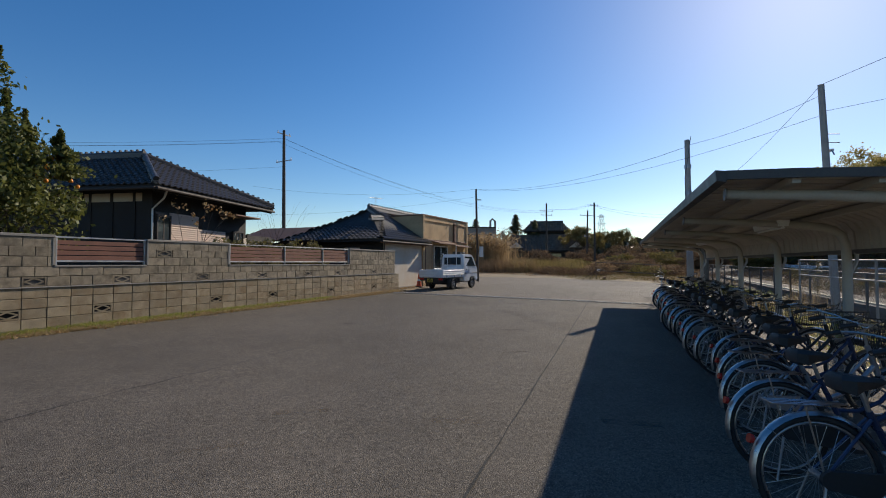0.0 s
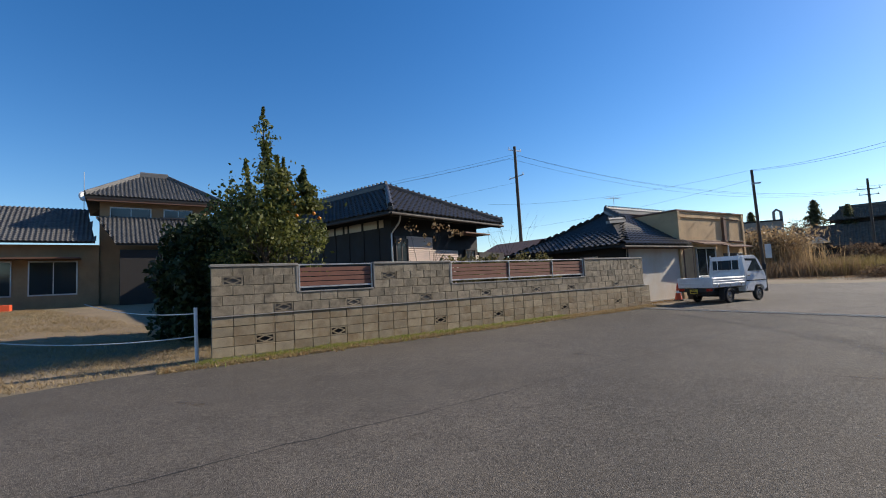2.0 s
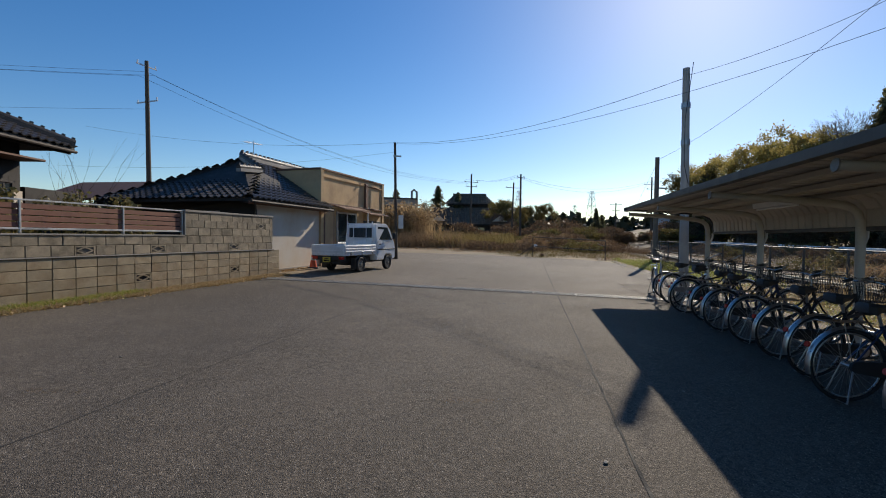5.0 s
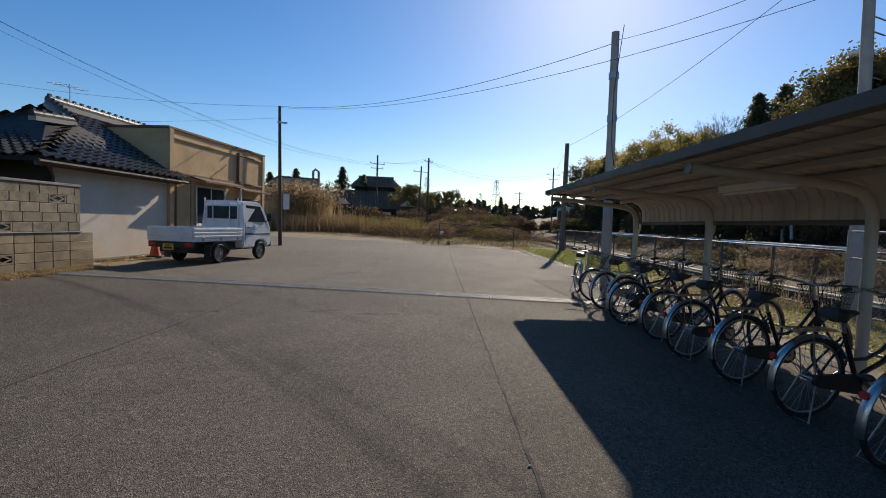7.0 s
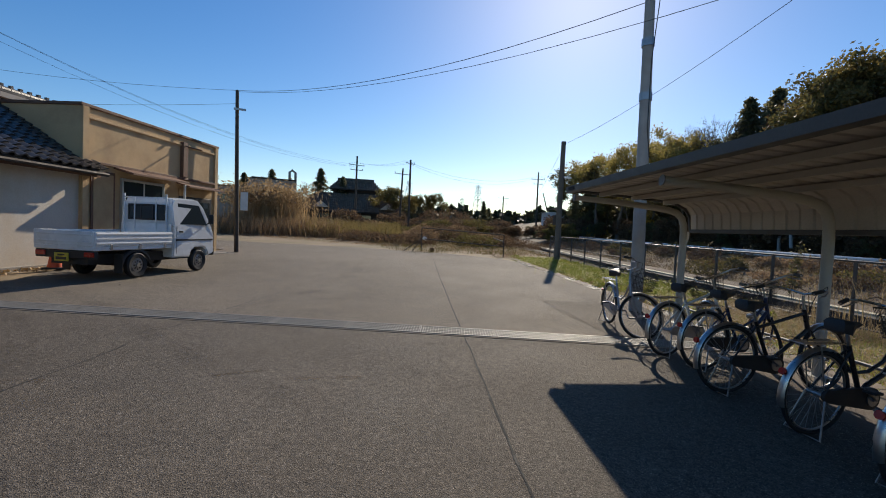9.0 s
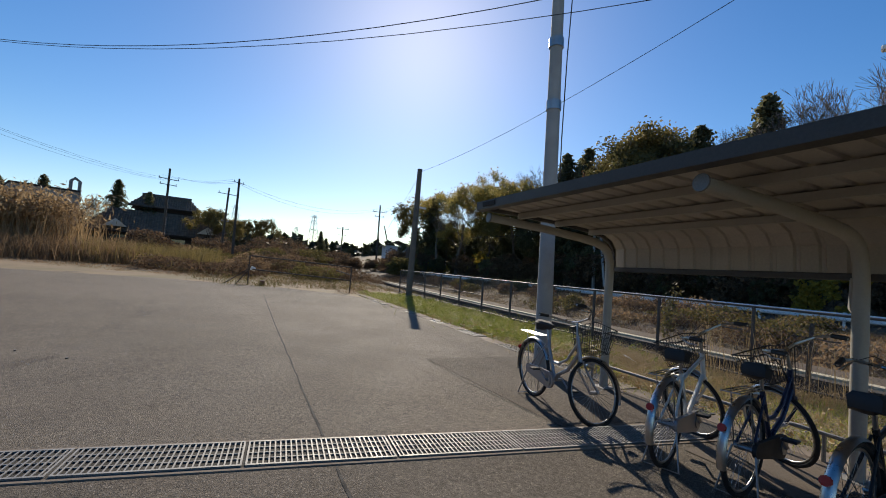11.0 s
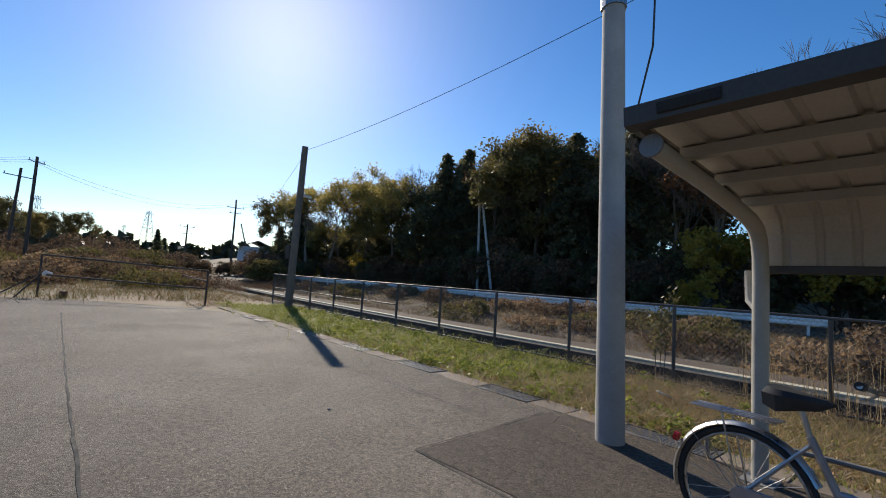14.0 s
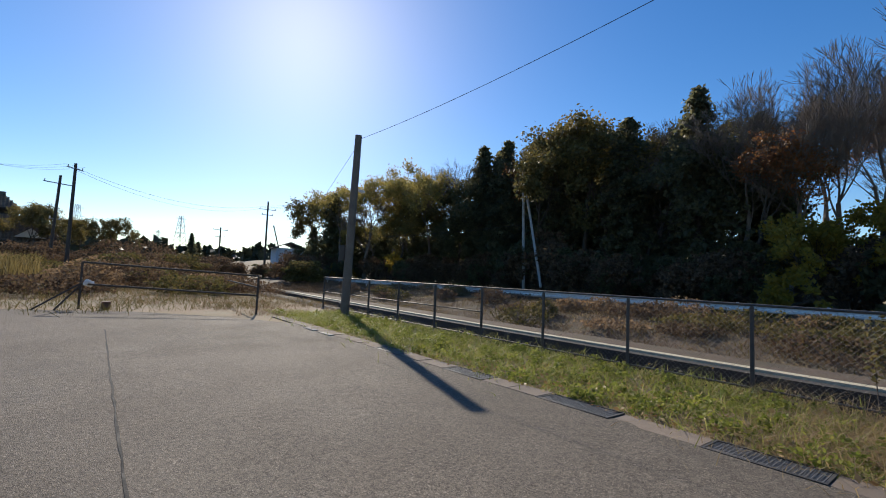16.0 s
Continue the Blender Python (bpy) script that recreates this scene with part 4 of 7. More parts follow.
    if rest_v:
        ob = new("roof_tiles", from_arrays("roof_tiles", rest_v, rest_f, material))
        ob.parent = parent
        tagged(ob, kind="stuff")


def ridge(parent, a, b, w=0.20, h=0.20, knobs=True, material=None, label="", pale=False):
    """A tiled ridge: stacked courses with a rounded cap and cover tiles."""
    a, b = Vector(a), Vector(b)
    d = b - a
    ln = d.length
    ey = d.normalized()
    ex = ey.cross(Vector((0, 0, 1))).normalized()
    ez = ex.cross(ey)
    m = Matrix.Translation(a) @ Matrix((ex, ey, ez)).transposed().to_4x4()
    bm = bmesh.new()
    box(bm, -w / 2, w / 2, 0, ln, -0.05, h * 0.35, 0.006, m, mi=1 if pale else 0)
    box(bm, -w * 0.42, w * 0.42, 0, ln, h * 0.36, h * 0.66, 0.006, m)
    y = 0.0
    while y < ln - 0.02:
        e = min(y + 0.26, ln)
        ring = [(w * 0.40 * math.cos(t), h * 0.66 + w * 0.40 * math.sin(t)) for t in [math.pi * i / 6 for i in range(7)]]
        r0 = [bm.verts.new(m @ Vector((x, y, z))) for x, z in ring]
        r1 = [bm.verts.new(m @ Vector((x * 0.93, e + 0.02, h * 0.66 + (z - h * 0.66) * 0.93))) for x, z in ring]
        for i in range(6):
            bm.faces.new((r0[i], r0[i + 1], r1[i + 1], r1[i]))
        bm.faces.new(r0)
        if knobs:
            box(bm, -w * 0.16, w * 0.16, y + 0.02, y + 0.10, h * 0.66 + w * 0.36, h * 0.66 + w * 0.62, 0.0, m)
        y = e
    bmesh.ops.recalc_face_normals(bm, faces=bm.faces[:])
    part("ridge", bm, [material or M_TILE, M_MORTAR_W], parent, label)


TILE = mesh_of("roof_tile", tile_bm(), M_TILE, True)
TILE_F = mesh_of("roof_tile", tile_bm(), M_TILE_F, True)
TILE_G = mesh_of("roof_tile", tile_bm(), M_TILE_G, True)


def window(parent, m, w, h, bars=1, frame=M_ALU, name="window", depth=0.05, pane=M_GLASS):
    """A sliding window: frame, sashes and panes; x across, z up, y out."""
    bm = bmesh.new()
    t = 0.05
    for x0, x1, z0, z1 in ((0, w, 0, t), (0, w, h - t, h), (0, t, t, h - t), (w - t, w, t, h - t)):
        box(bm, x0, x1, -depth, 0.03, z0, z1, 0.004)
    win = part(name, bm, frame, parent, m=m)
    for i in range(bars + 1):
        x0, x1 = t + (w - 2 * t) * i / (bars + 1), t + (w - 2 * t) * (i + 1) / (bars + 1)
        part("pane", cube(x0 + 0.025, x1 - 0.025, -0.02, -0.012, t + 0.025, h - t - 0.025), pane, win)
        bm = bmesh.new()
        for a, b, c, d in ((x0, x1, t, t + 0.025), (x0, x1, h - t - 0.025, h - t), (x0, x0 + 0.025, t, h - t), (x1 - 0.025, x1, t, h - t)):
            box(bm, a, b, -0.03, 0.0, c, d)
        part("sash", bm, frame, win)
    return win


# ---------- dark wooden house behind the wall ----------
HX, HY0, HY1, HE, HR = -8.95, 13.3, 20.45, 3.87, 5.38
house = thing("wooden_house", "old dark timber house with a black tiled hip roof", "house", pose(-9.35, 14.55, 0.22, 0, 0, -9.5) @ pose(8.95, -13.3, 0))
HMID = HY0 + 2.35
PK, PK2 = (-11.6, HMID, HR), (-20.5, HMID, HR)
part("wall", cube(-22.5, -9.85, HY0 + 0.85, HY1 - 0.85, 0.0, HE + 0.12), M_DARKWOOD, house)
for i in range(14):
    x = -22.3 + i * 0.9
    part("wall_post", cube(x, x + 0.10, HY0 + 0.82, HY0 + 0.849, 0.3, HE - 0.05), M_DARKWOOD, house)
for x0, x1 in ((-12.6, -11.55), (-11.4, -10.25), (-14.5, -12.75), (-17.0, -14.7)):
    part("plaster_panel", cube(x0, x1, HY0 + 0.835, HY0 + 0.849, HE - 0.42, HE - 0.12), M_PLASTER, house, "cream plaster strip under the eaves")
roof_face(house, [(HX, HY0, HE), (HX, HY1, HE), PK], M_TILE, TILE, 300)
roof_face(house, [(-23.8, HY0, HE), (HX, HY0, HE), PK, PK2], M_TILE, TILE, 0)
roof_face(house, [(HX, HY1, HE), (-23.8, HY1, HE), PK2, PK], M_TILE, TILE, 0)
roof_face(house, [(-23.8, HY1, HE), (-23.8, HY0, HE), PK2], M_TILE, TILE, 0)
ridge(house, (HX - 0.02, HY0 + 0.02, HE + 0.06), PK, pale=True, knobs=False)
ridge(house, (HX - 0.02, HY1 - 0.02, HE + 0.06), PK)
ridge(house, PK, PK2, 0.24, 0.28)
part("gutter", tube(bmesh.new(), [(HX + 0.04, HY0, HE - 0.12), (HX + 0.04, HY1, HE - 0.12)], 0.05, 8), M_BRONZE_M, house)
part("gutter", tube(bmesh.new(), [(HX, HY0 - 0.04, HE - 0.12), (-23.8, HY0 - 0.04, HE - 0.12)], 0.05, 8), M_BRONZE_M, house)
part("downpipe", tube(bmesh.new(), [(HX - 0.02, HY0 + 0.5, HE - 0.15), (HX - 0.3, HY0 + 0.7, HE - 0.35), (HX - 0.86, HY0 + 0.83, HE - 0.7), (HX - 0.86, HY0 + 0.83, 0.4)], 0.032, 8), M_ALU, house)
part("rafter_board", cube(HX - 0.12, HX - 0.06, HY0 + 0.05, HY1 - 0.05, HE - 0.2, HE - 0.08), M_DARKWOOD, house)
# pale louvred shutters on the side that faces the lot
sh = part("shutter", cube(-9.85, -9.80, 14.93, 18.06, 1.2, 2.62, 0.01), M_CREAM, house, "pale pink louvred shutters")
for i in range(17):
    z = 1.28 + i * 0.08
    part("louvre", cube(-9.80, -9.775, 14.95, 18.04, z, z + 0.045, 0.005), M_CREAM, sh)
sh = part("shutter", cube(-9.85, -9.80, 14.93, 16.40, 2.63, 3.12, 0.01), M_CREAM, house)
for i in range(6):
    z = 2.66 + i * 0.08
    part("louvre", cube(-9.80, -9.775, 14.95, 16.37, z, z + 0.045, 0.005), M_CREAM, sh)
part("door_panel", cube(-9.84, -9.80, 14.25, 14.81, 0.9, 3.1, 0.01), M_BRONZE, house)
window(house, pose(-9.79, 14.27, 1.9, 0, 0, 90), 0.66, 1.1, 1, M_BRONZE)
window(house, pose(-9.79, 18.54, 1.75, 0, 0, 90), 0.75, 0.95, 2, M_BRONZE)
part("plaster_panel", cube(-9.85, -9.83, 19.18, 19.65, 1.8, 2.45), M_PLASTER, house)
part("porch_roof", cube(-9.84, -9.05, 17.7, 19.55, 3.30, 3.36, 0.01, pose(0, 0, 0)), M_TAN_D, house, "thin porch roof over the shutters")
part("back_porch_wall", cube(-14.0, -9.9, 19.81, 21.95, 0.2, 2.6), M_DARKWOOD, house)

# low annex roofs between the houses
annex = thing("garden_shed", "low weathered shed with a rusty sheet roof behind the wall", "shed", pose(-8.2, 25.6, 0.3, 0, 0, -20))
part("wall", cube(-2.2, 2.2, -1.5, 1.5, 0, 2.3), M_DARKWOOD, annex)
part("roof", loft(bmesh.new(), [(-2.0, 2.35), (0, 3.15), (2.0, 2.35), (2.0, 2.42), (0, 3.24), (-2.0, 2.42)], -2.6, 2.6, axis="x"), M_TAN_D, annex, "rusty brown sheet roof")

# ---------- plastered outbuilding with irimoya roof ----------
barn = thing("plaster_outbuilding", "white plastered outbuilding with a black tiled roof beside the shop", "building", MW)
EV, EZ = -11.20, 2.60
part("wall", cube(-17.0, -11.56, 17.65, 21.40, 0.0, 2.62), M_PLASTER, barn)
part("plinth", cube(-16.9, -11.54, 17.7, 21.38, -0.1, 0.34, 0.01), M_CONC, barn)
part("side_wall", cube(-16.9, -11.60, 17.60, 17.649, 0.2, 2.6), M_DARKWOOD, barn)
window(barn, pose(-12.9, 17.59, 1.35, 0, 0, 180), 0.9, 0.9, 1)
PKB, RZ = -14.25, 4.40
gu = 19.65
roof_face(barn, [(EV, 16.95, EZ), (EV, 21.66, EZ), (PKB, 21.66, RZ), (PKB, gu + 0.6, RZ), (EV - 1.75, gu, EZ + 1.17)], M_TILE, TILE, 300)
roof_face(barn, [(-17.45, 16.95, EZ), (EV, 16.95, EZ), (EV - 1.75, gu, EZ + 1.17), (PKB, gu + 0.6, RZ), (-15.7, gu, EZ + 1.17)], M_TILE, TILE, 0)
roof_face(barn, [(-17.45, 27.0, EZ), (-17.45, 16.95, EZ), (PKB, gu + 0.6, RZ), (PKB, 27.0, RZ)], M_TILE, TILE, 0)
roof_face(barn, [(-15.0, 21.67, 3.9), (-15.0, 27.0, 3.9), (PKB, 27.0, RZ), (PKB, 21.67, RZ)], M_TILE, TILE, 0)
ridge(barn, (PKB, gu + 0.55, RZ + 0.05), (PKB, 26.5, RZ + 0.05), 0.24, 0.26, pale=True)
ridge(barn, (EV - 1.75, gu, EZ + 1.20), (PKB, gu + 0.55, RZ + 0.05), 0.2, 0.2, pale=True)
ridge(barn, (EV - 1.75, gu - 1.15, EZ + 1.10), (EV - 1.75, gu, EZ + 1.20), 0.2, 0.2, pale=True)
part("gutter", tube(bmesh.new(), [(EV + 0.05, 16.9, EZ - 0.1), (EV + 0.05, 21.75, EZ - 0.1)], 0.045, 8), M_BRONZE_M, barn)
part("downpipe", tube(bmesh.new(), [(EV + 0.02, 17.1, EZ - 0.12), (-11.48, 17.55, EZ - 0.35), (-11.5, 17.58, 0.2)], 0.03, 8), M_BRONZE, barn)
part("eave_board", cube(EV - 0.10, EV - 0.05, 16.95, 21.66, EZ - 0.18, EZ - 0.09), M_TAN_D, barn)
part("soffit", cube(-11.57, EV - 0.11, 17.0, 21.66, EZ - 0.13, EZ - 0.10), M_DARKWOOD, barn)
ant = thing("roof_aerial", "thin metal television aerial on the roof ridge", "aerial", MW @ pose(PKB, 20.9, RZ + 0.1))
part("mast", bar((0, 0, 0), (0, 0, 0.75), 0.012), M_STEELG, ant)
part("boom", bar((0, -0.55, 0.62), (0, 0.55, 0.70), 0.009), M_STEELG, ant)
for i in range(6):
    y = -0.5 + i * 0.2
    part("element", bar((-0.22 + i * 0.015, y, 0.62 + i * 0.015), (0.22 - i * 0.015, y, 0.62 + i * 0.015), 0.006), M_STEELG, ant)

# ---------- tan shop building ----------
shop = thing("shop_building", "vacant tan stucco shop with a flat parapet and brown trim", "building", MW @ pose(-11.5, 21.35, 0, 0, 0, -2.2) @ Matrix.Diagonal((1, 0.944, 0.965, 1)) @ pose(11.75, -21.66, 0))
SV, SU0, SU1, SZ = -11.75, 21.66, 27.75, 4.28
part("wall", cube(-17.5, SV - 0.02, SU0, SU1, 0.0, SZ - 0.02), M_TAN, shop)
part("parapet_cap", cube(-17.55, SV + 0.03, SU0 - 0.04, SU1 + 0.05, SZ - 0.02, SZ + 0.06, 0.01), M_TAN_D, shop, "dark brown parapet cap")
part("corner_pilaster", cube(SV - 0.02, SV + 0.04, SU0, SU0 + 0.20, 0.0, SZ - 0.021, 0.01), M_TAN, shop)
part("corner_pilaster", cube(SV - 0.02, SV + 0.04, SU1 - 0.20, SU1, 0.0, SZ - 0.021, 0.01), M_TAN, shop)
part("sign_frame", cube(SV - 0.02, SV + 0.03, SU0 + 0.21, SU1 - 0.21, 3.98, 4.04, 0.008), M_TAN, shop)
part("sign_frame", cube(SV - 0.02, SV + 0.05, SU0 + 0.21, SU1 - 0.21, 2.86, 2.93, 0.008), M_TAN_D, shop, "rusty brown trim")
part("sign_post", cube(SV - 0.02, SV + 0.10, 25.55, 25.80, 2.94, 4.1, 0.01), M_TAN_D, shop, "brown bracket board")
part("sign_arm", bar((SV + 0.1, 25.65, 3.98), (SV + 0.85, 25.3, 3.80), 0.02), M_TAN_D, shop)
part("awning", loft(bmesh.new(), [(SV + 0.0, 2.82), (SV + 0.55, 2.68), (SV + 0.55, 2.73), (SV + 0.0, 2.88)], 22.7, 25.2), M_TAN_D, shop, "rusty brown awning over the window")
part("awning", loft(bmesh.new(), [(SV + 0.0, 2.70), (SV + 0.45, 2.58), (SV + 0.45, 2.63), (SV + 0.0, 2.75)], 25.35, 27.5), M_TAN_D, shop, "rusty brown awning over the door")
window(shop, pose(SV + 0.01, 22.95, 1.20, 0, 0, 90), 1.75, 1.40, 1)
part("window_sill", cube(SV - 0.01, SV + 0.10, 22.9, 24.75, 1.14, 1.19, 0.008), M_WHITEP, shop)
part("panel", cube(SV - 0.015, SV + 0.012, 21.95, 22.75, 0.95, 2.70, 0.006), M_TAN_D, shop)
part("panel", cube(SV + 0.0125, SV + 0.02, 22.02, 22.68, 1.02, 2.63, 0.006), M_TAN, shop)
for u0 in (25.5, 26.45):
    d = part("door", cube(SV - 0.015, SV + 0.015, u0, u0 + 0.92, 0.25, 2.30, 0.008), M_BRONZE, shop, "dark glazed entrance door")
    part("pane", cube(SV + 0.016, SV + 0.020, u0 + 0.1, u0 + 0.82, 0.5, 2.15), M_GLASS, d)
part("transom", cube(SV - 0.015, SV + 0.012, 25.5, 27.4, 2.32, 2.56, 0.006), M_TAN, shop)
part("porch_post", cube(SV + 0.30, SV + 0.36, 25.25, 25.31, 0.2, 2.65, 0.006), M_WHITEP, shop)
part("step", cube(SV - 0.01, SV + 0.6, 25.3, 27.5, 0.1, 0.36, 0.01), M_CONC, shop)

# ---------- two-storey house further back ----------
villa = thing("two_storey_house", "two-storey orange stucco house with grey tiled roofs", "house", pose(-29.6, 17.0, 0.95, 0, 0, 67) @ Matrix.Diagonal((0.74, 0.80, 0.93, 1)))
M_OCHRE = mat("ochre_stucco", (0.36, 0.235, 0.13), 0.9, vary=0.2, scale=1.3, grain=60, bump=0.2, dirt=(0.19, 0.12, 0.07), dirt_amount=0.5, dirt_scale=0.8)
part("wall", cube(-3.6, 3.4, -3.2, 3.2, 0, 6.6), M_OCHRE, villa)
for i, pts in enumerate(([(-4.4, -4.1, 6.5), (4.3, -4.1, 6.5), (1.0, 0, 8.55), (-1.0, 0, 8.55)], [(4.3, -4.1, 6.5), (4.3, 4.1, 6.5), (1.0, 0, 8.55)], [(4.3, 4.1, 6.5), (-4.4, 4.1, 6.5), (-1.0, 0, 8.55), (1.0, 0, 8.55)], [(-4.4, 4.1, 6.5), (-4.4, -4.1, 6.5), (-1.0, 0, 8.55)])):
    roof_face(villa, pts, M_TILE_G, TILE_G, 150 if i == 0 else 0, 0.16)
ridge(villa, (-1.0, 0, 8.6), (1.0, 0, 8.6), 0.26, 0.3, False, M_TILE_G)
for a, b in (((4.3, -4.1, 6.55), (1.0, 0, 8.6)), ((-4.4, -4.1, 6.55), (-1.0, 0, 8.6))):
    ridge(villa, a, b, 0.2, 0.18, False, M_TILE_G)
part("eave_board", cube(-4.3, 4.2, -4.05, -3.95, 6.2, 6.36), M_TAN_D, villa)
part("soffit", cube(-4.2, 4.1, -3.94, -3.2, 6.28, 6.33), M_TAN_D, villa)
window(villa, pose(-3.0, -3.21, 4.9, 0, 0, 0) @ pose(0, 0, 0), 2.6, 1.1, 1)
window(villa, pose(0.4, -3.21, 4.7, 0, 0, 0), 2.0, 1.3, 1)
bal = part("balcony_rail", cube(0.1, 2.8, -3.75, -3.70, 5.35, 5.42), M_BRONZE, villa)
for i in range(14):
    part("baluster", cube(0.12 + i * 0.2, 0.15 + i * 0.2, -3.74, -3.71, 4.6, 5.35), M_BRONZE, bal)
part("balcony_floor", cube(0.1, 2.8, -3.76, -3.2, 4.5, 4.6), M_CONC, villa)
roof_face(villa, [(-2.6, -7.0, 3.5), (6.2, -7.0, 3.5), (6.2, -3.2, 5.4), (-3.8, -3.2, 5.4)], M_TILE_G, TILE_G, 0)
part("lower_wall", cube(-2.4, 4.9, -6.6, -3.2, 0, 3.2), M_DARKWOOD, villa)
roof_face(villa, [(-12.5, -4.4, 3.8), (-3.8, -4.4, 3.8), (-4.4, -0.4, 6.1), (-11.5, -0.4, 6.1)], M_TILE_G, TILE_G, 150)
part("wing_wall", cube(-12.0, -3.61, -3.4, 3.0, 0, 3.7), M_OCHRE, villa)
window(villa, pose(-11.2, -3.42, 0.9, 0, 0, 0), 3.0, 1.9, 2)
window(villa, pose(-7.4, -3.42, 0.9, 0, 0, 0), 2.6, 1.9, 1)
part("wing_awning", cube(-11.8, -4.6, -4.9, -3.41, 2.85, 2.92), M_TAN_D, villa)
part("porch_post", cube(5.0, 5.15, -7.0, -6.85, 0, 3.2), M_WHITEP, villa)
dish = part("satellite_dish", bmesh.new(), M_WHITEP, villa)
bm = bmesh.new(); bmesh.ops.create_cone(bm, cap_ends=True, segments=20, radius1=0.34, radius2=0.25, depth=0.08)
bm.to_mesh(dish.data); bm.free()
dish.matrix_basis = pose(-4.6, -1.0, 6.9, 75, 0, 20)
part("dish_mast", bar((-4.6, -0.95, 5.2), (-4.6, -0.95, 8.4), 0.025), M_STEELG, villa)

# ---------- far farmhouse with stacked roofs ----------
farm = thing("farmhouse", "large old farmhouse with dark stacked tile roofs across the field", "house", pose(24.0, 102.5, 0.8, 0, 0, -14) @ Matrix.Diagonal((1.36, 1.3, 1.13, 1)))
part("wall", cube(-6.2, 6.2, -4.5, 4.5, 0, 3.4), M_DARKWOOD, farm)
for pts in ([(-7.4, -5.8, 3.0), (7.4, -5.8, 3.0), (5.6, -2.2, 6.2), (-5.6, -2.2, 6.2)], [(7.4, -5.8, 3.0), (7.4, 5.8, 3.0), (5.6, 2.2, 6.2), (5.6, -2.2, 6.2)], [(-7.4, 5.8, 3.0), (-7.4, -5.8, 3.0), (-5.6, -2.2, 6.2), (-5.6, 2.2, 6.2)], [(7.4, 5.8, 3.0), (-7.4, 5.8, 3.0), (-5.6, 2.2, 6.2), (5.6, 2.2, 6.2)]):
    roof_face(farm, pts, M_TILE_F, TILE_F, 0, 0.2)
part("attic_wall", cube(-3.2, 3.2, -1.6, 1.6, 6.0, 7.3), M_DARKWOOD, farm)
for sg in (-1, 1):
    roof_face(farm, [(-3.9 * -sg, 2.5 * sg, 7.0), (3.9 * -sg, 2.5 * sg, 7.0), (2.6 * -sg, 0, 8.8), (-2.6 * -sg, 0, 8.8)], M_TILE_F, TILE_F, 0, 0.15)
ridge(farm, (-2.7, 0, 8.85), (2.7, 0, 8.85), 0.3, 0.35, False)
for x in (-4.6, 4.6):
    part("gable", loft(bmesh.new(), [(x - 1.1, 3.55), (x, 4.6), (x + 1.1, 3.55)], -5.95, -5.2), M_PLASTER, farm, "white plastered gable")
for x0 in (-5.2, -2.2, 0.8, 3.8):
    window(farm, pose(x0, -4.52, 0.6, 0, 0, 0), 1.6, 1.9, 1, M_BRONZE)
for x0, h, w in ((-19.5, 8.0, 7.0), (-28.5, 6.2, 7.5)):
    fac = thing("far_factory", "pale grey concrete factory block beyond the reeds", "building", pose(18 + x0 * 0.55, 99 + x0 * 0.1, 0.8, 0, 0, 5), group="far factory blocks")
    part("wall", cube(-w / 2, w / 2, -4, 4, 0, h), M_CONC, fac)
    part("parapet", cube(-w / 2 - 0.1, w / 2 + 0.1, -4.1, 4.1, h, h + 0.25), M_CONC_D, fac)
    for i in range(3):
        window(fac, pose(-w / 2 + 0.6 + i * 2.1, -4.02, h - 2.6, 0, 0, 0), 1.5, 1.3, 1, M_BRONZE)
    part("duct", tube(bmesh.new(), [(w / 2 - 0.8, -3, h), (w / 2 - 0.8, -3, h + 1.6), (w / 2 - 0.4, -3, h + 2.0), (w / 2 + 0.2, -3, h + 1.6), (w / 2 + 0.3, -3, 1.0)], 0.22, 8), M_GALV, fac)
cot = thing("far_cottage", "small pale blue cottage under the wooded slope", "house", pose(51.4, 72.6, 2.0, 0, 0, -30) @ Matrix.Diagonal((1.25, 1.25, 1.0, 1)))
part("wall", cube(-1.5, 1.5, -2.0, 2.0, -1.6, 3.2), mat("pale_blue_siding", (0.42, 0.50, 0.58), 0.7), cot)
part("roof", loft(bmesh.new(), [(-1.9, 3.1), (0, 4.0), (1.9, 3.1), (1.9, 3.2), (0, 4.15), (-1.9, 3.2)], -2.3, 2.3), M_TILE_G, cot)
window(cot, pose(-0.8, -2.02, 1.5), 1.3, 0.9, 1)

# ---------- poles and lines ----------
def wire(name, a, b, sag, r=0.010, label="thin black overhead cable", seg=14):
    a, b = Vector(a), Vector(b)
    pts = [a.lerp(b, i / seg) - Vector((0, 0, sag * 4 * (i / seg) * (1 - i / seg))) for i in range(seg + 1)]
    ob = part(name, tube(bmesh.new(), pts, r * 0.7, 4), M_WIRE)
    return tagged(ob, label, "cable", group="overhead cables")


def pole(label, base, top, r0, r1, material, arms=(), name="utility_pole", extra=()):
    base, top = Vector(base), Vector(top)
    p = thing(name, label, "pole", Matrix.Translation(base), group="utility poles")
    part("shaft", tube(bmesh.new(), [Vector(), top - base], [r0, r1], 14), material, p, smooth=True)
    for z, w, yaw in arms:
        m = Matrix.Translation((top - base) * (z / (top - base).z)) @ pose(0, 0, 0, 0, 0, yaw)
        arm = part("crossarm", cube(-w / 2, w / 2, -0.04, 0.04, -0.04, 0.04, m=m), M_STEELG, p)
        for i in range(3):
            x = -w / 2 + 0.1 + i * (w - 0.2) / 2
            part("insulator", bar(m @ Vector((x, 0, 0.04)), m @ Vector((x, 0, 0.24)), 0.045, 8), M_WHITEP, arm)
    return p


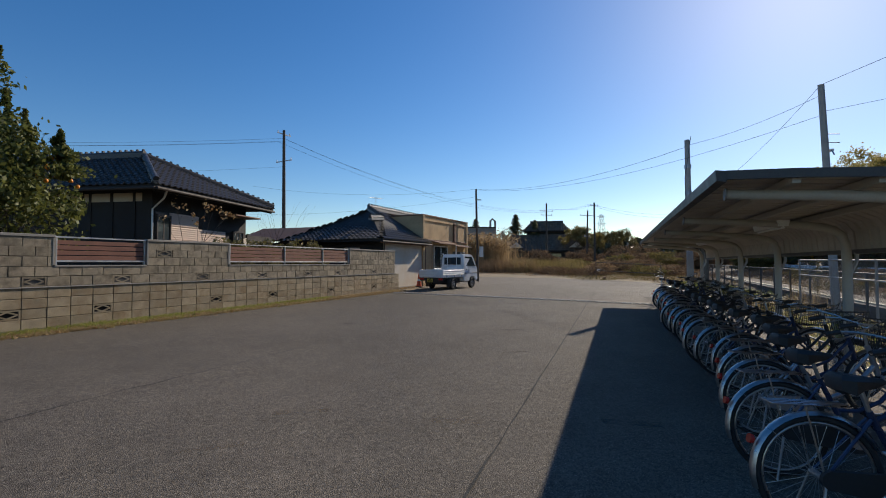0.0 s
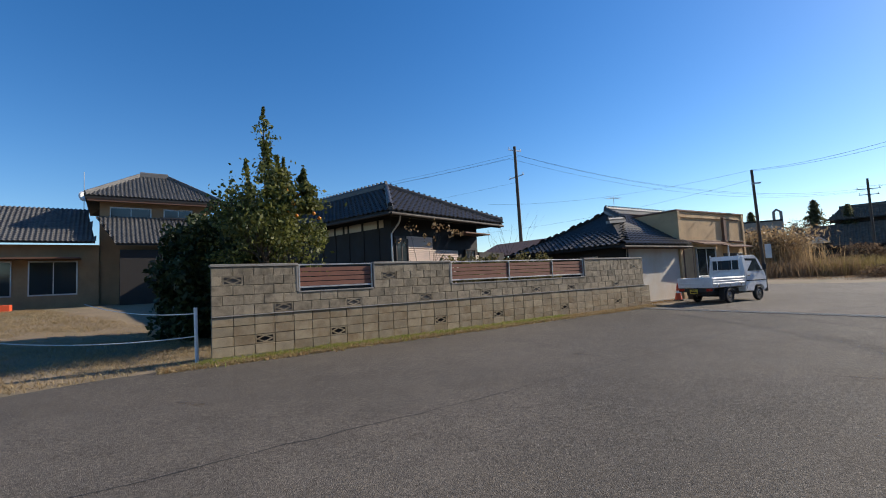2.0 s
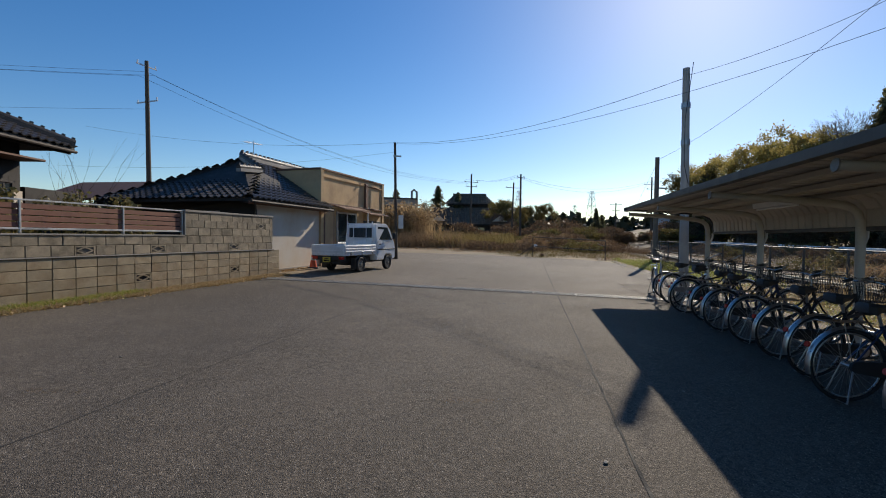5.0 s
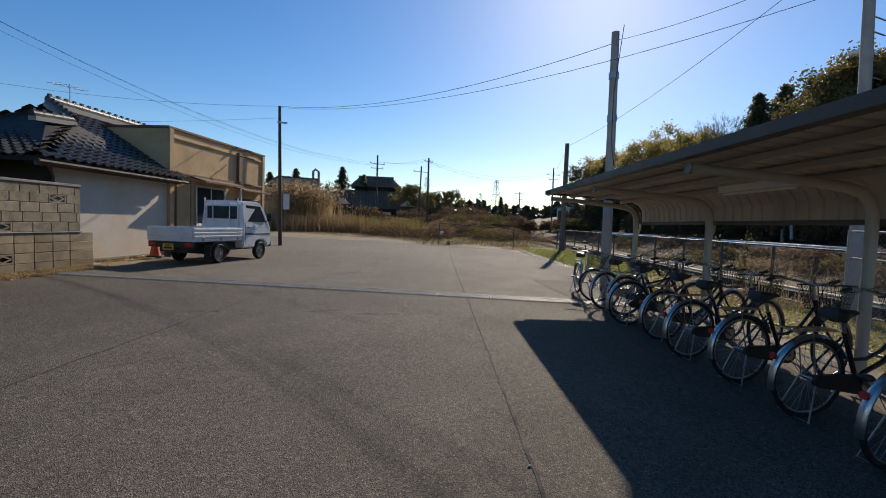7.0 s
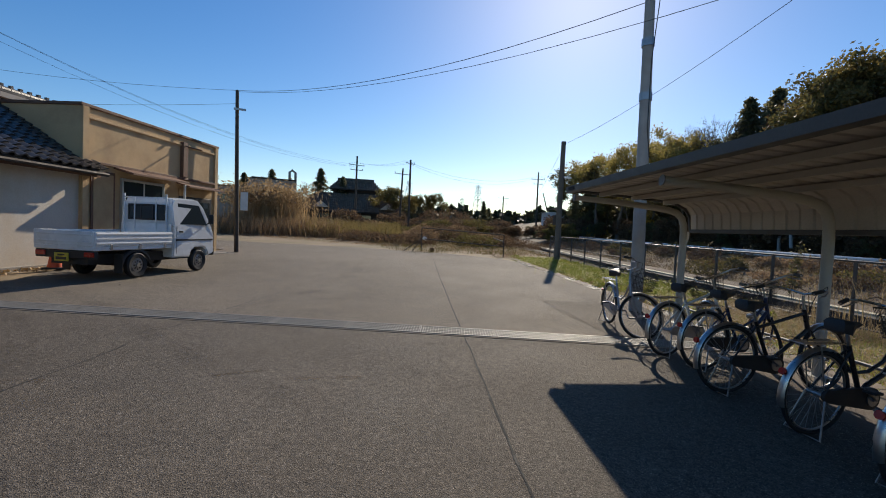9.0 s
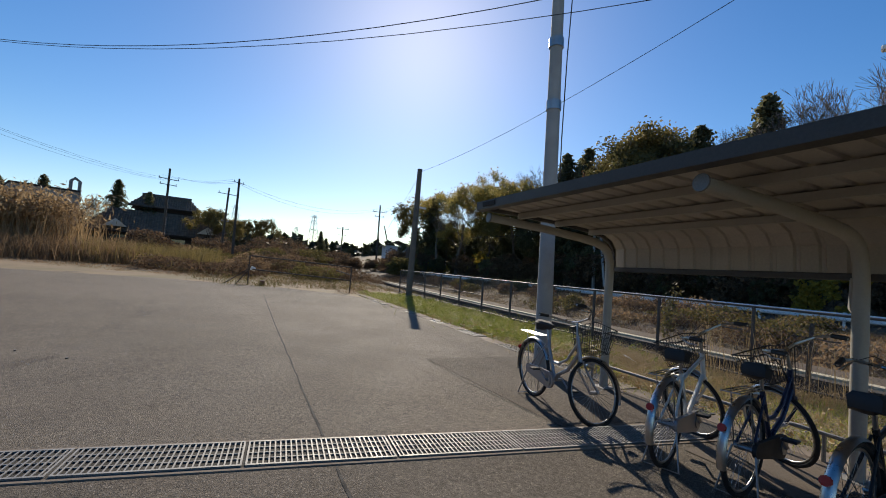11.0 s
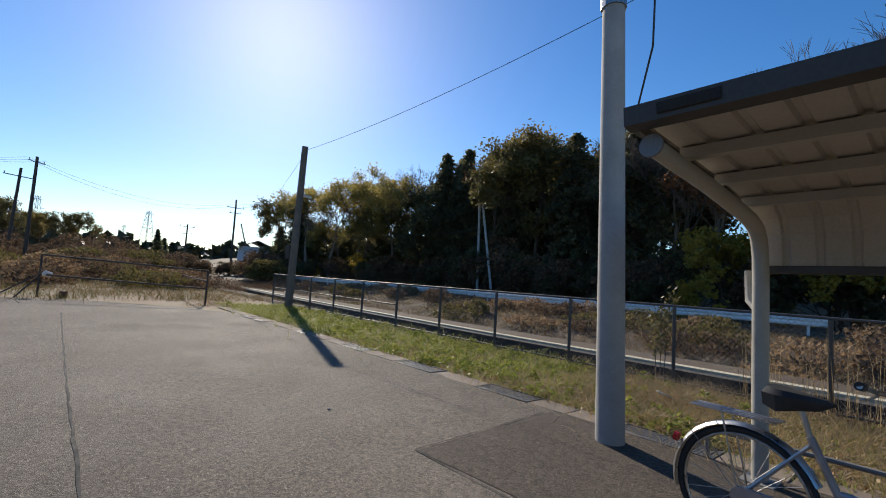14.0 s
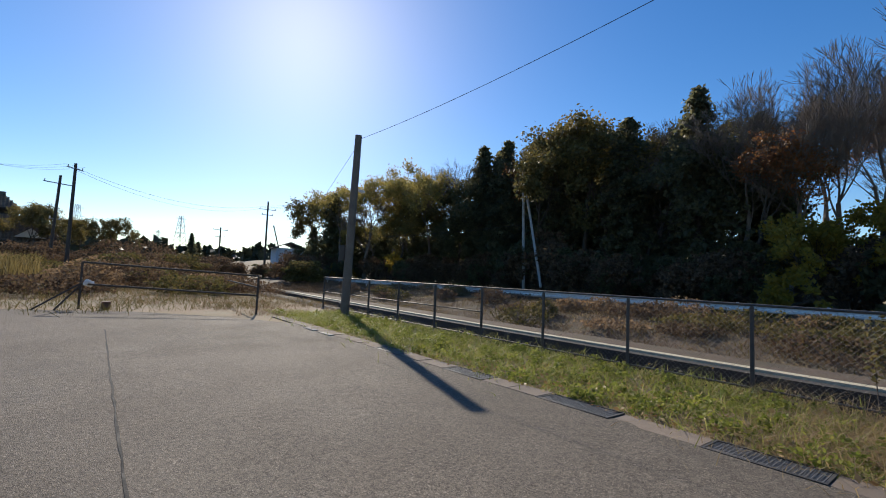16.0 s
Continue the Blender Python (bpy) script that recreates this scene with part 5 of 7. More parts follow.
LB, LT = Vector((9.41, 16.92, gz(9.4, 16.9))), Vector((9.43, 17.05, 6.25))
lamp_pole = pole("tall grey concrete pole standing beside the bicycle shelter", LB, LT, 0.125, 0.09, M_POLE)
for z in (0.9, 0.72):
    part("band", tube(bmesh.new(), [(LT - LB) * ((z * 6) / 6.5 - 0.012), (LT - LB) * ((z * 6) / 6.5 + 0.012)], 0.118, 14), M_STEELG, lamp_pole)
part("lead", tube(bmesh.new(), [(0.02, -0.14, 6.2), (-0.32, -0.30, 4.6), (-0.30, -0.28, 3.4), (-0.05, -0.14, 2.9)], 0.009, 5), M_WIRE, lamp_pole)
QB, QT = Vector((11.32, 12.85, gz(11, 12.8) - 0.1)), Vector((11.12, 12.95, 6.75))
second = pole("grey concrete pole with a small lamp behind the shelter", QB, QT, 0.11, 0.08, M_POLE)
part("lamp_arm", tube(bmesh.new(), [(0.05, 0, 4.7), (0.12, 0.12, 4.8), (0.2, 0.25, 4.9)], 0.018, 6), M_STEELG, second)
part("lamp_head", cube(0.14, 0.26, 0.22, 0.50, 4.86, 4.93, 0.015), M_WHITEP, second)
for z in (5.3, 5.05, 4.3):
    part("step_bolt", bar((-0.18, 0, z), (0.22, 0, z), 0.012), M_STEELG, second)
VB, VT = Vector((17.15, 28.95, gz(17, 29) - 0.1)), Vector((16.78, 28.42, 6.08))
worn = pole("leaning weathered wooden pole on the grass verge", VB, VT, 0.15, 0.11, M_POLE_W)
part("lamp", cube(0.05, 0.65, -0.05, 0.05, 4.3, 4.38, 0.01), M_WHITEP, worn)
part("box", cube(-0.28, -0.10, -0.1, 0.12, 1.9, 2.4, 0.02), M_POLE_D, worn)
wire("guy_wire", VT - Vector((0, 0, 0.3)), (17.2, 33.5, 0.4), 0.0, 0.007, "thin steel guy wire of the wooden pole")
KB, KT = Vector((2.36, 29.42, gz(2, 29.4))), Vector((2.26, 29.6, 6.42))
corner = pole("thin dark pole at the corner of the shop", KB, KT, 0.085, 0.06, M_POLE_D)
part("board", cube(0.10, 0.36, -0.03, 0.0, 1.6, 2.3, 0.01), M_WHITEP, corner, "small white notice board")
part("bracket", cube(-0.2, 0.22, -0.03, 0.03, 5.35, 5.42), M_STEELG, corner)
AB, AT = Vector((-15.7, 44.3, 0.5)), Vector((-15.5, 43.4, 14.5))
pole("tall dark utility pole with crossarms behind the houses", AB, AT, 0.2, 0.13, M_POLE_D, ((13.6, 1.6, 60), (11.0, 2.2, 150)))
pole("distant utility pole with crossarms by the farmhouse", (17.9, 76.4, 0.6), (17.85, 76.1, 11.7), 0.17, 0.12, M_POLE_D, ((9.8, 2.4, 10), (9.1, 2.0, 10)))
pole("distant twin utility pole with crossarms", (23.7, 69.2, 0.6), (23.6, 69.0, 10.9), 0.17, 0.12, M_POLE_D, ((9.8, 1.8, 30),))
pole("distant twin utility pole with crossarms", (23.3, 72.0, 0.6), (23.5, 71.8, 10.0), 0.15, 0.11, M_POLE_D, ((8.6, 2.6, 10), (5.2, 1.0, 10)))
P5 = pole("distant utility pole with a stay by the cottage", (48.4, 73.6, 1.0), (48.7, 74.1, 12.0), 0.16, 0.11, M_POLE_D, ((9.8, 2.4, -20), (9.0, 1.6, -20)))
part("stay", bar((0.8, -0.4, 7.5), (2.6, -1.4, 0.2), 0.09), M_POLE_D, P5)
P6 = pole("slim utility pole at the edge of the wood", (40.3, 31.3, 1.0), (40.6, 31.75, 12.45), 0.13, 0.09, M_POLE)
part("stay", bar((0.1, 0.1, 8.4), (-3.0, -2.4, 0.3), 0.10), M_POLE, P6)
pole("distant utility pole with crossarms", (52.1, 90.4, 1.0), (52.17, 90.52, 9.0), 0.15, 0.11, M_POLE_D, ((7.6, 2.4, -20), (6.4, 1.6, -20)))

wire("overhead_cable", KT, LT - Vector((0, 0, 0.25)), 0.55, 0.011)
wire("overhead_cable", KT - Vector((0, 0, 0.05)), QT - Vector((0, 0, 0.9)), 0.75, 0.009)
wire("overhead_cable", LT - Vector((0, 0, 0.2)), QT - Vector((0, 0, 0.3)), 0.15, 0.008)
wire("overhead_cable", VT - Vector((0, 0, 0.15)), QT, 0.35, 0.009)
wire("overhead_cable", QT, (16.0, -18.0, 9.5), 0.5, 0.010)
wire("overhead_cable", QT - Vector((0, 0, 0.8)), (30.0, 6.0, 10.5), 0.5, 0.009)
wire("overhead_cable", KT, (-14.0, 33.0, 7.2), 0.5, 0.009)
wire("overhead_cable", KT - Vector((0, 0, 0.5)), (-16.0, 34.0, 5.2), 0.4, 0.008)
for dz, o in ((0, 0), (-0.25, 0.5), (-0.35, -0.5)):
    wire("overhead_cable", AT + Vector((o, 0, dz - 0.8)), (-80, 36 + o, 13.6 + dz), 1.2, 0.014)
    wire("overhead_cable", AT + Vector((o, 0, dz - 0.8)), (17.85 + o, 76.1, 10.5 + dz), 2.0, 0.014)
wire("overhead_cable", AT - Vector((0, 0, 3.6)), (-80, 40, 10.0), 0.9, 0.012)
for o in (-0.9, 0, 0.9):
    wire("overhead_cable", (17.85 + o, 76.1, 10.8), (23.6 + o * 0.8, 69.0, 10.7), 0.5, 0.014)
wire("overhead_cable", (23.6, 69.0, 10.5), (48.7, 74.1, 11.4), 1.6, 0.018)
wire("overhead_cable", (23.6, 69.0, 10.3), (48.7, 74.1, 11.2), 1.9, 0.018)
for dz in (0, 0.4, 0.8):
    wire("overhead_cable", (40.6, 31.75, 11.4 + dz), (48.7, 74.1, 10.9 + dz * 0.5), 0.9, 0.014)
    wire("overhead_cable", (40.6, 31.75, 11.4 + dz), (35.5, -4.0, 11.6 + dz), 0.8, 0.014)
wire("overhead_cable", (40.4, 31.5, 6.3), (38.0, 62.0, 5.6), 0.6, 0.022)
for z in (14, 18, 21):
    wire("overhead_cable", (291, 541, z + 22), (60, 430, z + 14), 4, 0.10)
    wire("overhead_cable", (291, 541, z + 22), (470, 480, z + 18), 4, 0.10)


def pylon(x, y, z, h, w):
    p = thing("lattice_pylon", "distant grey lattice steel power pylon", "pylon", pose(x, y, z, 0, 0, 12), group="power pylons")
    legs = [(-1, -1), (1, -1), (1, 1), (-1, 1)]
    half = lambda t: w / 2 * (1 - 0.78 * t)
    for a, b in legs:
        part("leg", bar((a * w / 2, b * w / 2, 0), (a * half(1), b * half(1), h), 0.22, 5), M_STEELG, p)
    bm = bmesh.new()
    for i in range(9):
        t0, t1 = i / 9, (i + 1) / 9
        for (a, b), (c, d) in zip(legs, legs[1:] + legs[:1]):
            tube(bm, [(a * half(t0), b * half(t0), h * t0), (c * half(t1), d * half(t1), h * t1)], 0.12, 4)
            tube(bm, [(c * half(t0), d * half(t0), h * t0), (a * half(t1), b * half(t1), h * t1)], 0.12, 4)
    part("bracing", bm, M_STEELG, p)
    for t, aw in ((0.62, 1.25), (0.78, 1.1), (0.94, 0.95)):
        part("crossarm", cube(-w * aw / 2, w * aw / 2, -0.3, 0.3, h * t - 0.15, h * t + 0.25), M_STEELG, p)


pylon(292, 540, 12.4, 51, 13)
pylon(408, 818, 12.4, 55, 13)
pylon(241, 673, 12.4, 63, 15)

# ---------- small white pickup truck ----------
def wheel(parent, x, y, r, w, side, hub=M_STEELG):
    bm = bmesh.new()
    prof = [(r - 0.11, -w / 2 + 0.01), (r - 0.03, -w / 2), (r, -w / 2 + 0.03), (r, w / 2 - 0.03), (r - 0.03, w / 2), (r - 0.11, w / 2 - 0.01)]
    seg = 28
    rings = [[bm.verts.new((xx, rad * math.cos(2 * math.pi * i / seg), rad * math.sin(2 * math.pi * i / seg))) for rad, xx in prof] for i in range(seg)]
    for i in range(seg):
        a, b = rings[i], rings[(i + 1) % seg]
        for j in range(len(prof)):
            bm.faces.new((a[j], a[(j + 1) % len(prof)], b[(j + 1) % len(prof)], b[j]))
    bmesh.ops.recalc_face_normals(bm, faces=bm.faces[:])
    wh = part("wheel", bm, M_RUBBER, parent, smooth=True, m=pose(x, y, r))
    bm = tube(bmesh.new(), [(-0.06, 0, 0), (0.05 * side, 0, 0), (0.055 * side, 0, 0)], [r - 0.108, r - 0.108, r - 0.13], 24)
    part("rim", bm, hub, wh, "pale steel rim", smooth=True)
    bm = bmesh.new()
    for i in range(8):
        a = i * math.pi / 4
        tube(bm, [(0.052 * side, 0.085 * math.cos(a), 0.085 * math.sin(a)), (0.060 * side, 0.085 * math.cos(a), 0.085 * math.sin(a))], 0.02, 8)
    part("rim_hole", bm, M_BLACKP, wh)
    part("hub_cap", tube(bmesh.new(), [(0.05 * side, 0, 0), (0.085 * side, 0, 0)], [0.055, 0.045], 12), M_CHROME, wh)


truck = thing("pickup_truck", "small white cab-over pickup truck parked beside the shop", "truck", MW @ pose(-9.60, 19.86, gW(-9.6, 20.6), 0, 0, -9) @ Matrix.Diagonal((1, 0.93, 1, 1)))
for x, sd in ((-0.62, -1), (0.62, 1)):
    wheel(truck, x, 0, 0.26, 0.15, sd)
    wheel(truck, x, 1.88, 0.26, 0.15, sd)
part("chassis", cube(-0.42, 0.42, -0.9, 2.2, 0.30, 0.50), M_BLACKP, truck)
part("axle", bar((-0.6, 0, 0.26), (0.6, 0, 0.26), 0.05), M_BLACKP, truck)
part("bed_floor", cube(-0.69, 0.69, -1.02, 0.95, 0.58, 0.66, 0.01), M_WHITE, truck)
for x0, x1 in ((-0.70, -0.665), (0.665, 0.70)):
    g = part("side_gate", cube(x0, x1, -1.02, 0.95, 0.662, 0.94, 0.008), M_WHITE, truck)
    xo = x1 if x1 > 0 else x0
    for z in (0.70, 0.79, 0.88):
        part("rib", cube(xo - 0.012, xo + 0.012, -1.0, 0.93, z, z + 0.035, 0.006), M_WHITE, g)
    for y in (-0.7, 0.0, 0.7):
        part("latch", cube(xo - 0.015, xo + 0.015, y, y + 0.06, 0.60, 0.70, 0.004), M_STEELG, g)
g = part("tail_gate", cube(-0.664, 0.664, -1.03, -0.995, 0.662, 0.94, 0.008), M_WHITE, truck)
for z in (0.72, 0.86):
    part("rib", cube(-0.64, 0.64, -1.042, -1.02, z, z + 0.035, 0.006), M_WHITE, g)
part("rear_bumper", cube(-0.68, 0.68, -1.0, -0.93, 0.42, 0.57, 0.01), M_BLACKP, truck)
for x in (-0.55, 0.55):
    part("tail_lamp", cube(x - 0.11, x + 0.11, -1.02, -0.99, 0.46, 0.55, 0.008), M_RED, truck)
pl = part("number_plate", cube(-0.22, 0.10, -1.022, -1.005, 0.36, 0.52, 0.004), M_YELLOW, truck, "yellow plate with dark bars")
for x0, x1, z0, z1 in ((-0.14, 0.02, 0.465, 0.495), (-0.18, 0.06, 0.39, 0.44)):
    part("plate_bar", cube(x0, x1, -1.026, -1.0225, z0, z1), M_BLACK, pl)
for x in (-0.62, 0.62):
    part("mud_flap", cube(x - 0.1, x + 0.1, -0.42, -0.41, 0.12, 0.5), M_BLACKP, truck)
    part("wheel_arch", tube(bmesh.new(), [(x, 0.36 * math.cos(t), 0.26 + 0.30 * math.sin(t)) for t in [0.2 + i * 0.34 for i in range(9)]], 0.05, 6), M_BLACKP, truck)
# cab: outline of the side drawn across, with rounded edges
bm = bmesh.new()
side = [(1.00, 0.42), (1.00, 1.05), (1.02, 1.60), (1.08, 1.69), (1.22, 1.72), (1.75, 1.72), (1.92, 1.69), (2.02, 1.60), (2.30, 1.08), (2.40, 0.98), (2.43, 0.80), (2.43, 0.42), (2.20, 0.36), (2.15, 0.5), (2.02, 0.58), (1.74, 0.58), (1.61, 0.5), (1.56, 0.36), (1.02, 0.36)]
loft(bm, side, -0.69, 0.69, axis="x")
for v in bm.verts:
    if v.co.z > 1.05:
        v.co.x *= 1 - 0.10 * (v.co.z - 1.05) / 0.67
bmesh.ops.bevel(bm, geom=[e for e in bm.edges if abs(e.verts[0].co.x - e.verts[1].co.x) < 0.01 and abs(e.verts[0].co.x) > 0.5], offset=0.03, segments=2, affect="EDGES")
cab = part("cab", bm, M_WHITE, truck, smooth=True)
lean = lambda z: 0.69 * (1 - 0.10 * max(0, z - 1.05) / 0.67) + 0.003
for sg in (-1, 1):
    bm = bmesh.new()
    pts = [(1.16, 1.12), (2.14, 1.12), (1.90, 1.58), (1.18, 1.60)]
    v = [bm.verts.new((sg * lean(z), y, z)) for y, z in pts] + [bm.verts.new((sg * (lean(z) - 0.02), y, z)) for y, z in pts]
    bm.faces.new(v[:4]); bm.faces.new(v[7:3:-1])
    for i in range(4):
        bm.faces.new((v[i], v[4 + i], v[4 + (i + 1) % 4], v[(i + 1) % 4]))
    bmesh.ops.recalc_face_normals(bm, faces=bm.faces[:])
    part("side_window", bm, M_GLASS, truck)
    part("door_line", tube(bmesh.new(), [(sg * 0.692, 1.10, 0.45), (sg * 0.692, 1.10, 1.08)], 0.004, 4), M_BLACKP, truck)
    part("door_handle", cube(sg * 0.692 - 0.012, sg * 0.692 + 0.012, 1.18, 1.30, 0.93, 0.97, 0.005), M_BLACKP, truck)
    part("side_moulding", cube(sg * 0.692 - 0.006, sg * 0.692 + 0.006, 1.08, 2.38, 0.74, 0.78, 0.004), M_BLACKP, truck)
    mirror = part("mirror", cube(sg * 0.80 - 0.07, sg * 0.80 + 0.07, 2.12, 2.17, 1.15, 1.38, 0.02), M_BLACKP, truck)
    part("mirror_arm", bar((sg * 0.68, 2.1, 1.1), (sg * 0.78, 2.14, 1.2), 0.012), M_BLACKP, mirror)
rw = part("rear_window", cube(-0.46, 0.46, 0.985, 1.0, 1.22, 1.52, 0.01), M_GLASS, truck)
bm = bmesh.new()
for x0, x1, z0, z1 in ((-0.50, 0.50, 1.19, 1.22), (-0.50, 0.50, 1.52, 1.55), (-0.50, -0.46, 1.22, 1.52), (0.46, 0.50, 1.22, 1.52), (-0.17, -0.14, 1.22, 1.52), (0.14, 0.17, 1.22, 1.52)):
    box(bm, x0, x1, 0.975, 1.002, z0, z1)
part("window_rubber", bm, M_BLACKP, rw)
rack = part("headboard", tube(bmesh.new(), [(-0.55, 0.93, 0.66), (-0.55, 0.93, 1.70), (0.55, 0.93, 1.70), (0.55, 0.93, 0.66)], 0.02, 8), M_WHITE, truck)
for x in (-0.28, 0.28):
    part("upright", bar((x, 0.93, 0.95), (x, 0.93, 1.70), 0.014), M_WHITE, rack)
for x in (-0.55, 0.55):
    part("horn", bar((x, 0.93, 1.70), (x, 0.93, 1.78), 0.022), M_WHITE, rack)
part("guard_panel", cube(-0.66, 0.66, 0.955, 0.975, 0.67, 1.12, 0.005), M_WHITE, truck)
part("windscreen", cube(-0.58, 0.58, 0, 0.01, 0, 0.50, 0.004, pose(0, 2.315, 1.10, 28.5)), M_GLASS, truck)
part("front_bumper", cube(-0.68, 0.68, 2.40, 2.47, 0.36, 0.55, 0.02), M_BLACKP, truck)
for x in (-0.5, 0.5):
    part("headlamp", cube(x - 0.12, x + 0.12, 2.42, 2.45, 0.64, 0.78, 0.02), M_WHITEP, truck)

# ---------- traffic cone ----------
cz = W(-11.12, 20.25)
cone = thing("traffic_cone", "faded orange traffic cone on the ground by the plaster wall", "traffic cone", pose(cz.x, cz.y, gz(cz.x, cz.y) + 0.02))
part("base", cube(-0.19, 0.19, -0.19, 0.19, 0, 0.04, 0.01), M_BLACKP, cone)
part("body", tube(bmesh.new(), [(0, 0, 0.04), (0, 0, 0.40), (0, 0, 0.70)], [0.14, 0.075, 0.025], 20), M_ORANGE, cone, smooth=True)
part("band", tube(bmesh.new(), [(0, 0, 0.30), (0, 0, 0.40)], [0.0965, 0.079], 20), M_WHITEP, cone, "white band")

# ---------- bicycles ----------
def bicycle(name, label, paint, m, basket=True, rack=True, guard=M_CHROME, step=True, steer=0.0, lean=0.0, cover=None, saddle=M_BLACKP):
    """A city bicycle: x forward from the rear axle, z up, standing on the ground at z = 0."""
    b = thing(name, label, "bicycle", m @ pose(0, 0, 0, lean), group="parked bicycles")
    R, WB = 0.325, 1.06
    rear, head_lo, head_hi = Vector((0, 0, R)), Vector((0.86, 0, 0.56)), Vector((0.79, 0, 0.80))
    front, bb, seat = Vector((WB, 0, R)), Vector((0.44, 0, 0.29)), Vector((0.27, 0, 0.68))
    fr = bmesh.new()
    if step:
        tube(fr, [bb, (0.50, 0, 0.36), (0.66, 0, 0.44), (0.80, 0, 0.60), head_lo.lerp(head_hi, 0.35)], 0.019, 8)
        tube(fr, [bb.lerp(seat, 0.45), (0.50, 0, 0.47), (0.64, 0, 0.54), head_lo.lerp(head_hi, 0.75)], 0.014, 8)
    else:
        tube(fr, [bb, head_lo.lerp(head_hi, 0.2)], 0.019, 8)
        tube(fr, [bb.lerp(seat, 0.85), head_lo.lerp(head_hi, 0.85)], 0.016, 8)
    tube(fr, [bb, seat], 0.018, 8)
    tube(fr, [head_lo, head_hi], 0.021, 8)
    for sy in (-0.055, 0.055):
        tube(fr, [(bb.x, sy * 0.5, bb.z), (0, sy, R)], 0.010, 6)
        tube(fr, [(seat.x, sy * 0.3, seat.z - 0.04), (0, sy, R)], 0.009, 6)
    part("frame", fr, paint, b, smooth=True)
    # front assembly turns about the head tube
    axis = (head_hi - head_lo).normalized()
    turn = Matrix.Translation(head_lo) @ Matrix.Rotation(radians(steer), 4, axis) @ Matrix.Translation(-head_lo)
    fk = bmesh.new()
    for sy in (-0.05, 0.05):
        tube(fk, [head_lo + Vector((0, sy * 0.7, 0.01)), head_lo + Vector((0.04, sy, -0.08)), front + Vector((0, sy, 0))], 0.012, 6)
    part("fork", fk, paint, b, smooth=True, m=turn)

    def bike_wheel(c, mm):
        w = part("tyre", tube(bmesh.new(), circle((0, 0, 0), R - 0.018, (1, 0, 0), (0, 0, 1), 36), 0.018, 6, close=True), M_RUBBER, b, smooth="all", m=mm @ Matrix.Translation(c))
        part("rim", tube(bmesh.new(), circle((0, 0, 0), R - 0.042, (1, 0, 0), (0, 0, 1), 36), 0.009, 5, close=True), M_CHROME, w, smooth="all")
        sp = bmesh.new()
        for i in range(28):
            a = 2 * math.pi * i / 28
            tube(sp, [(0.022 * math.cos(a + 0.9 * (-1) ** i), 0.028 * (-1) ** i, 0.022 * math.sin(a + 0.9 * (-1) ** i)), ((R - 0.045) * math.cos(a), 0, (R - 0.045) * math.sin(a))], 0.0014, 3, caps=False)
        part("spokes", sp, M_STEELG, w)
        part("hub", bar((0, -0.055, 0), (0, 0.055, 0), 0.020, 8), M_STEELG, w)
    bike_wheel(rear, Matrix())
    bike_wheel(front, turn)

    def fender(c, a0, a1, mm):
        bm = bmesh.new()
        prev = None
        for i in range(17):
            a = radians(a0 + (a1 - a0) * i / 16)
            row = [bm.verts.new((c.x + (R + 0.018 + h) * math.cos(a), y, c.z + (R + 0.018 + h) * math.sin(a))) for y, h in ((-0.030, -0.014), (-0.018, 0.0), (0.0, 0.005), (0.018, 0.0), (0.030, -0.014), (0.018, -0.004), (0, 0.001), (-0.018, -0.004))]
            if prev:
                for k in range(8):
                    bm.faces.new((prev[k], prev[(k + 1) % 8], row[(k + 1) % 8], row[k]))
            prev = row
        bmesh.ops.recalc_face_normals(bm, faces=bm.faces[:])
        part("mudguard", bm, guard, b, smooth=True, m=mm)
    fender(rear, 25, 195, Matrix())
    fender(front, -5, 125, turn)
    st = bmesh.new()
    tube(st, [(0, -0.06, R), (-0.24, -0.03, R + 0.24)], 0.0025, 4); tube(st, [(0, 0.06, R), (-0.24, 0.03, R + 0.24)], 0.0025, 4)
    part("mudguard_stay", st, M_STEELG, b)
    # seat
    part("seat_post", bar(seat, (0.235, 0, 0.80), 0.013), M_CHROME, b)
    bm = bmesh.new()
    outline = [(-0.13, 0.0), (-0.12, 0.075), (-0.06, 0.095), (0.02, 0.06), (0.08, 0.026), (0.14, 0.018), (0.15, 0.0)]
    ring = outline + [(x, -y) for x, y in outline[-2:0:-1]]
    base = [bm.verts.new((0.22 + x * 0.6, y * 0.35, 0.785 + 0.12 * x)) for x, y in ring]
    lo = [bm.verts.new((0.22 + x * 0.97, y * 0.92, 0.815 + 0.14 * x - (0.03 if -0.1 < x < 0.0 else 0.0))) for x, y in ring]
    mid = [bm.verts.new((0.22 + x, y, 0.850 - 0.05 * x)) for x, y in ring]
    hi = [bm.verts.new((0.22 + x * 0.86, y * 0.72, 0.872 - 0.10 * x)) for x, y in ring]
    for a, c in ((base, lo), (lo, mid), (mid, hi)):
        for i in range(len(ring)):
            bm.faces.new((a[i], a[(i + 1) % len(ring)], c[(i + 1) % len(ring)], c[i]))
    bm.faces.new(base[::-1]); bm.faces.new(hi)
    bmesh.ops.recalc_face_normals(bm, faces=bm.faces[:])
    part("saddle", bm, saddle, b, smooth=True)
    # handlebar
    hb = bmesh.new()
    tube(hb, [head_hi, (0.77, 0, 0.93)], 0.012, 8)
    tube(hb, [(0.50, 0.27, 0.98), (0.62, 0.27, 1.0), (0.72, 0.24, 1.0), (0.80, 0.12, 0.97), (0.785, 0, 0.945), (0.80, -0.12, 0.97), (0.72, -0.24, 1.0), (0.62, -0.27, 1.0), (0.50, -0.27, 0.98)], 0.011, 8)
    h = part("handlebar", hb, M_CHROME, b, smooth=True, m=turn)
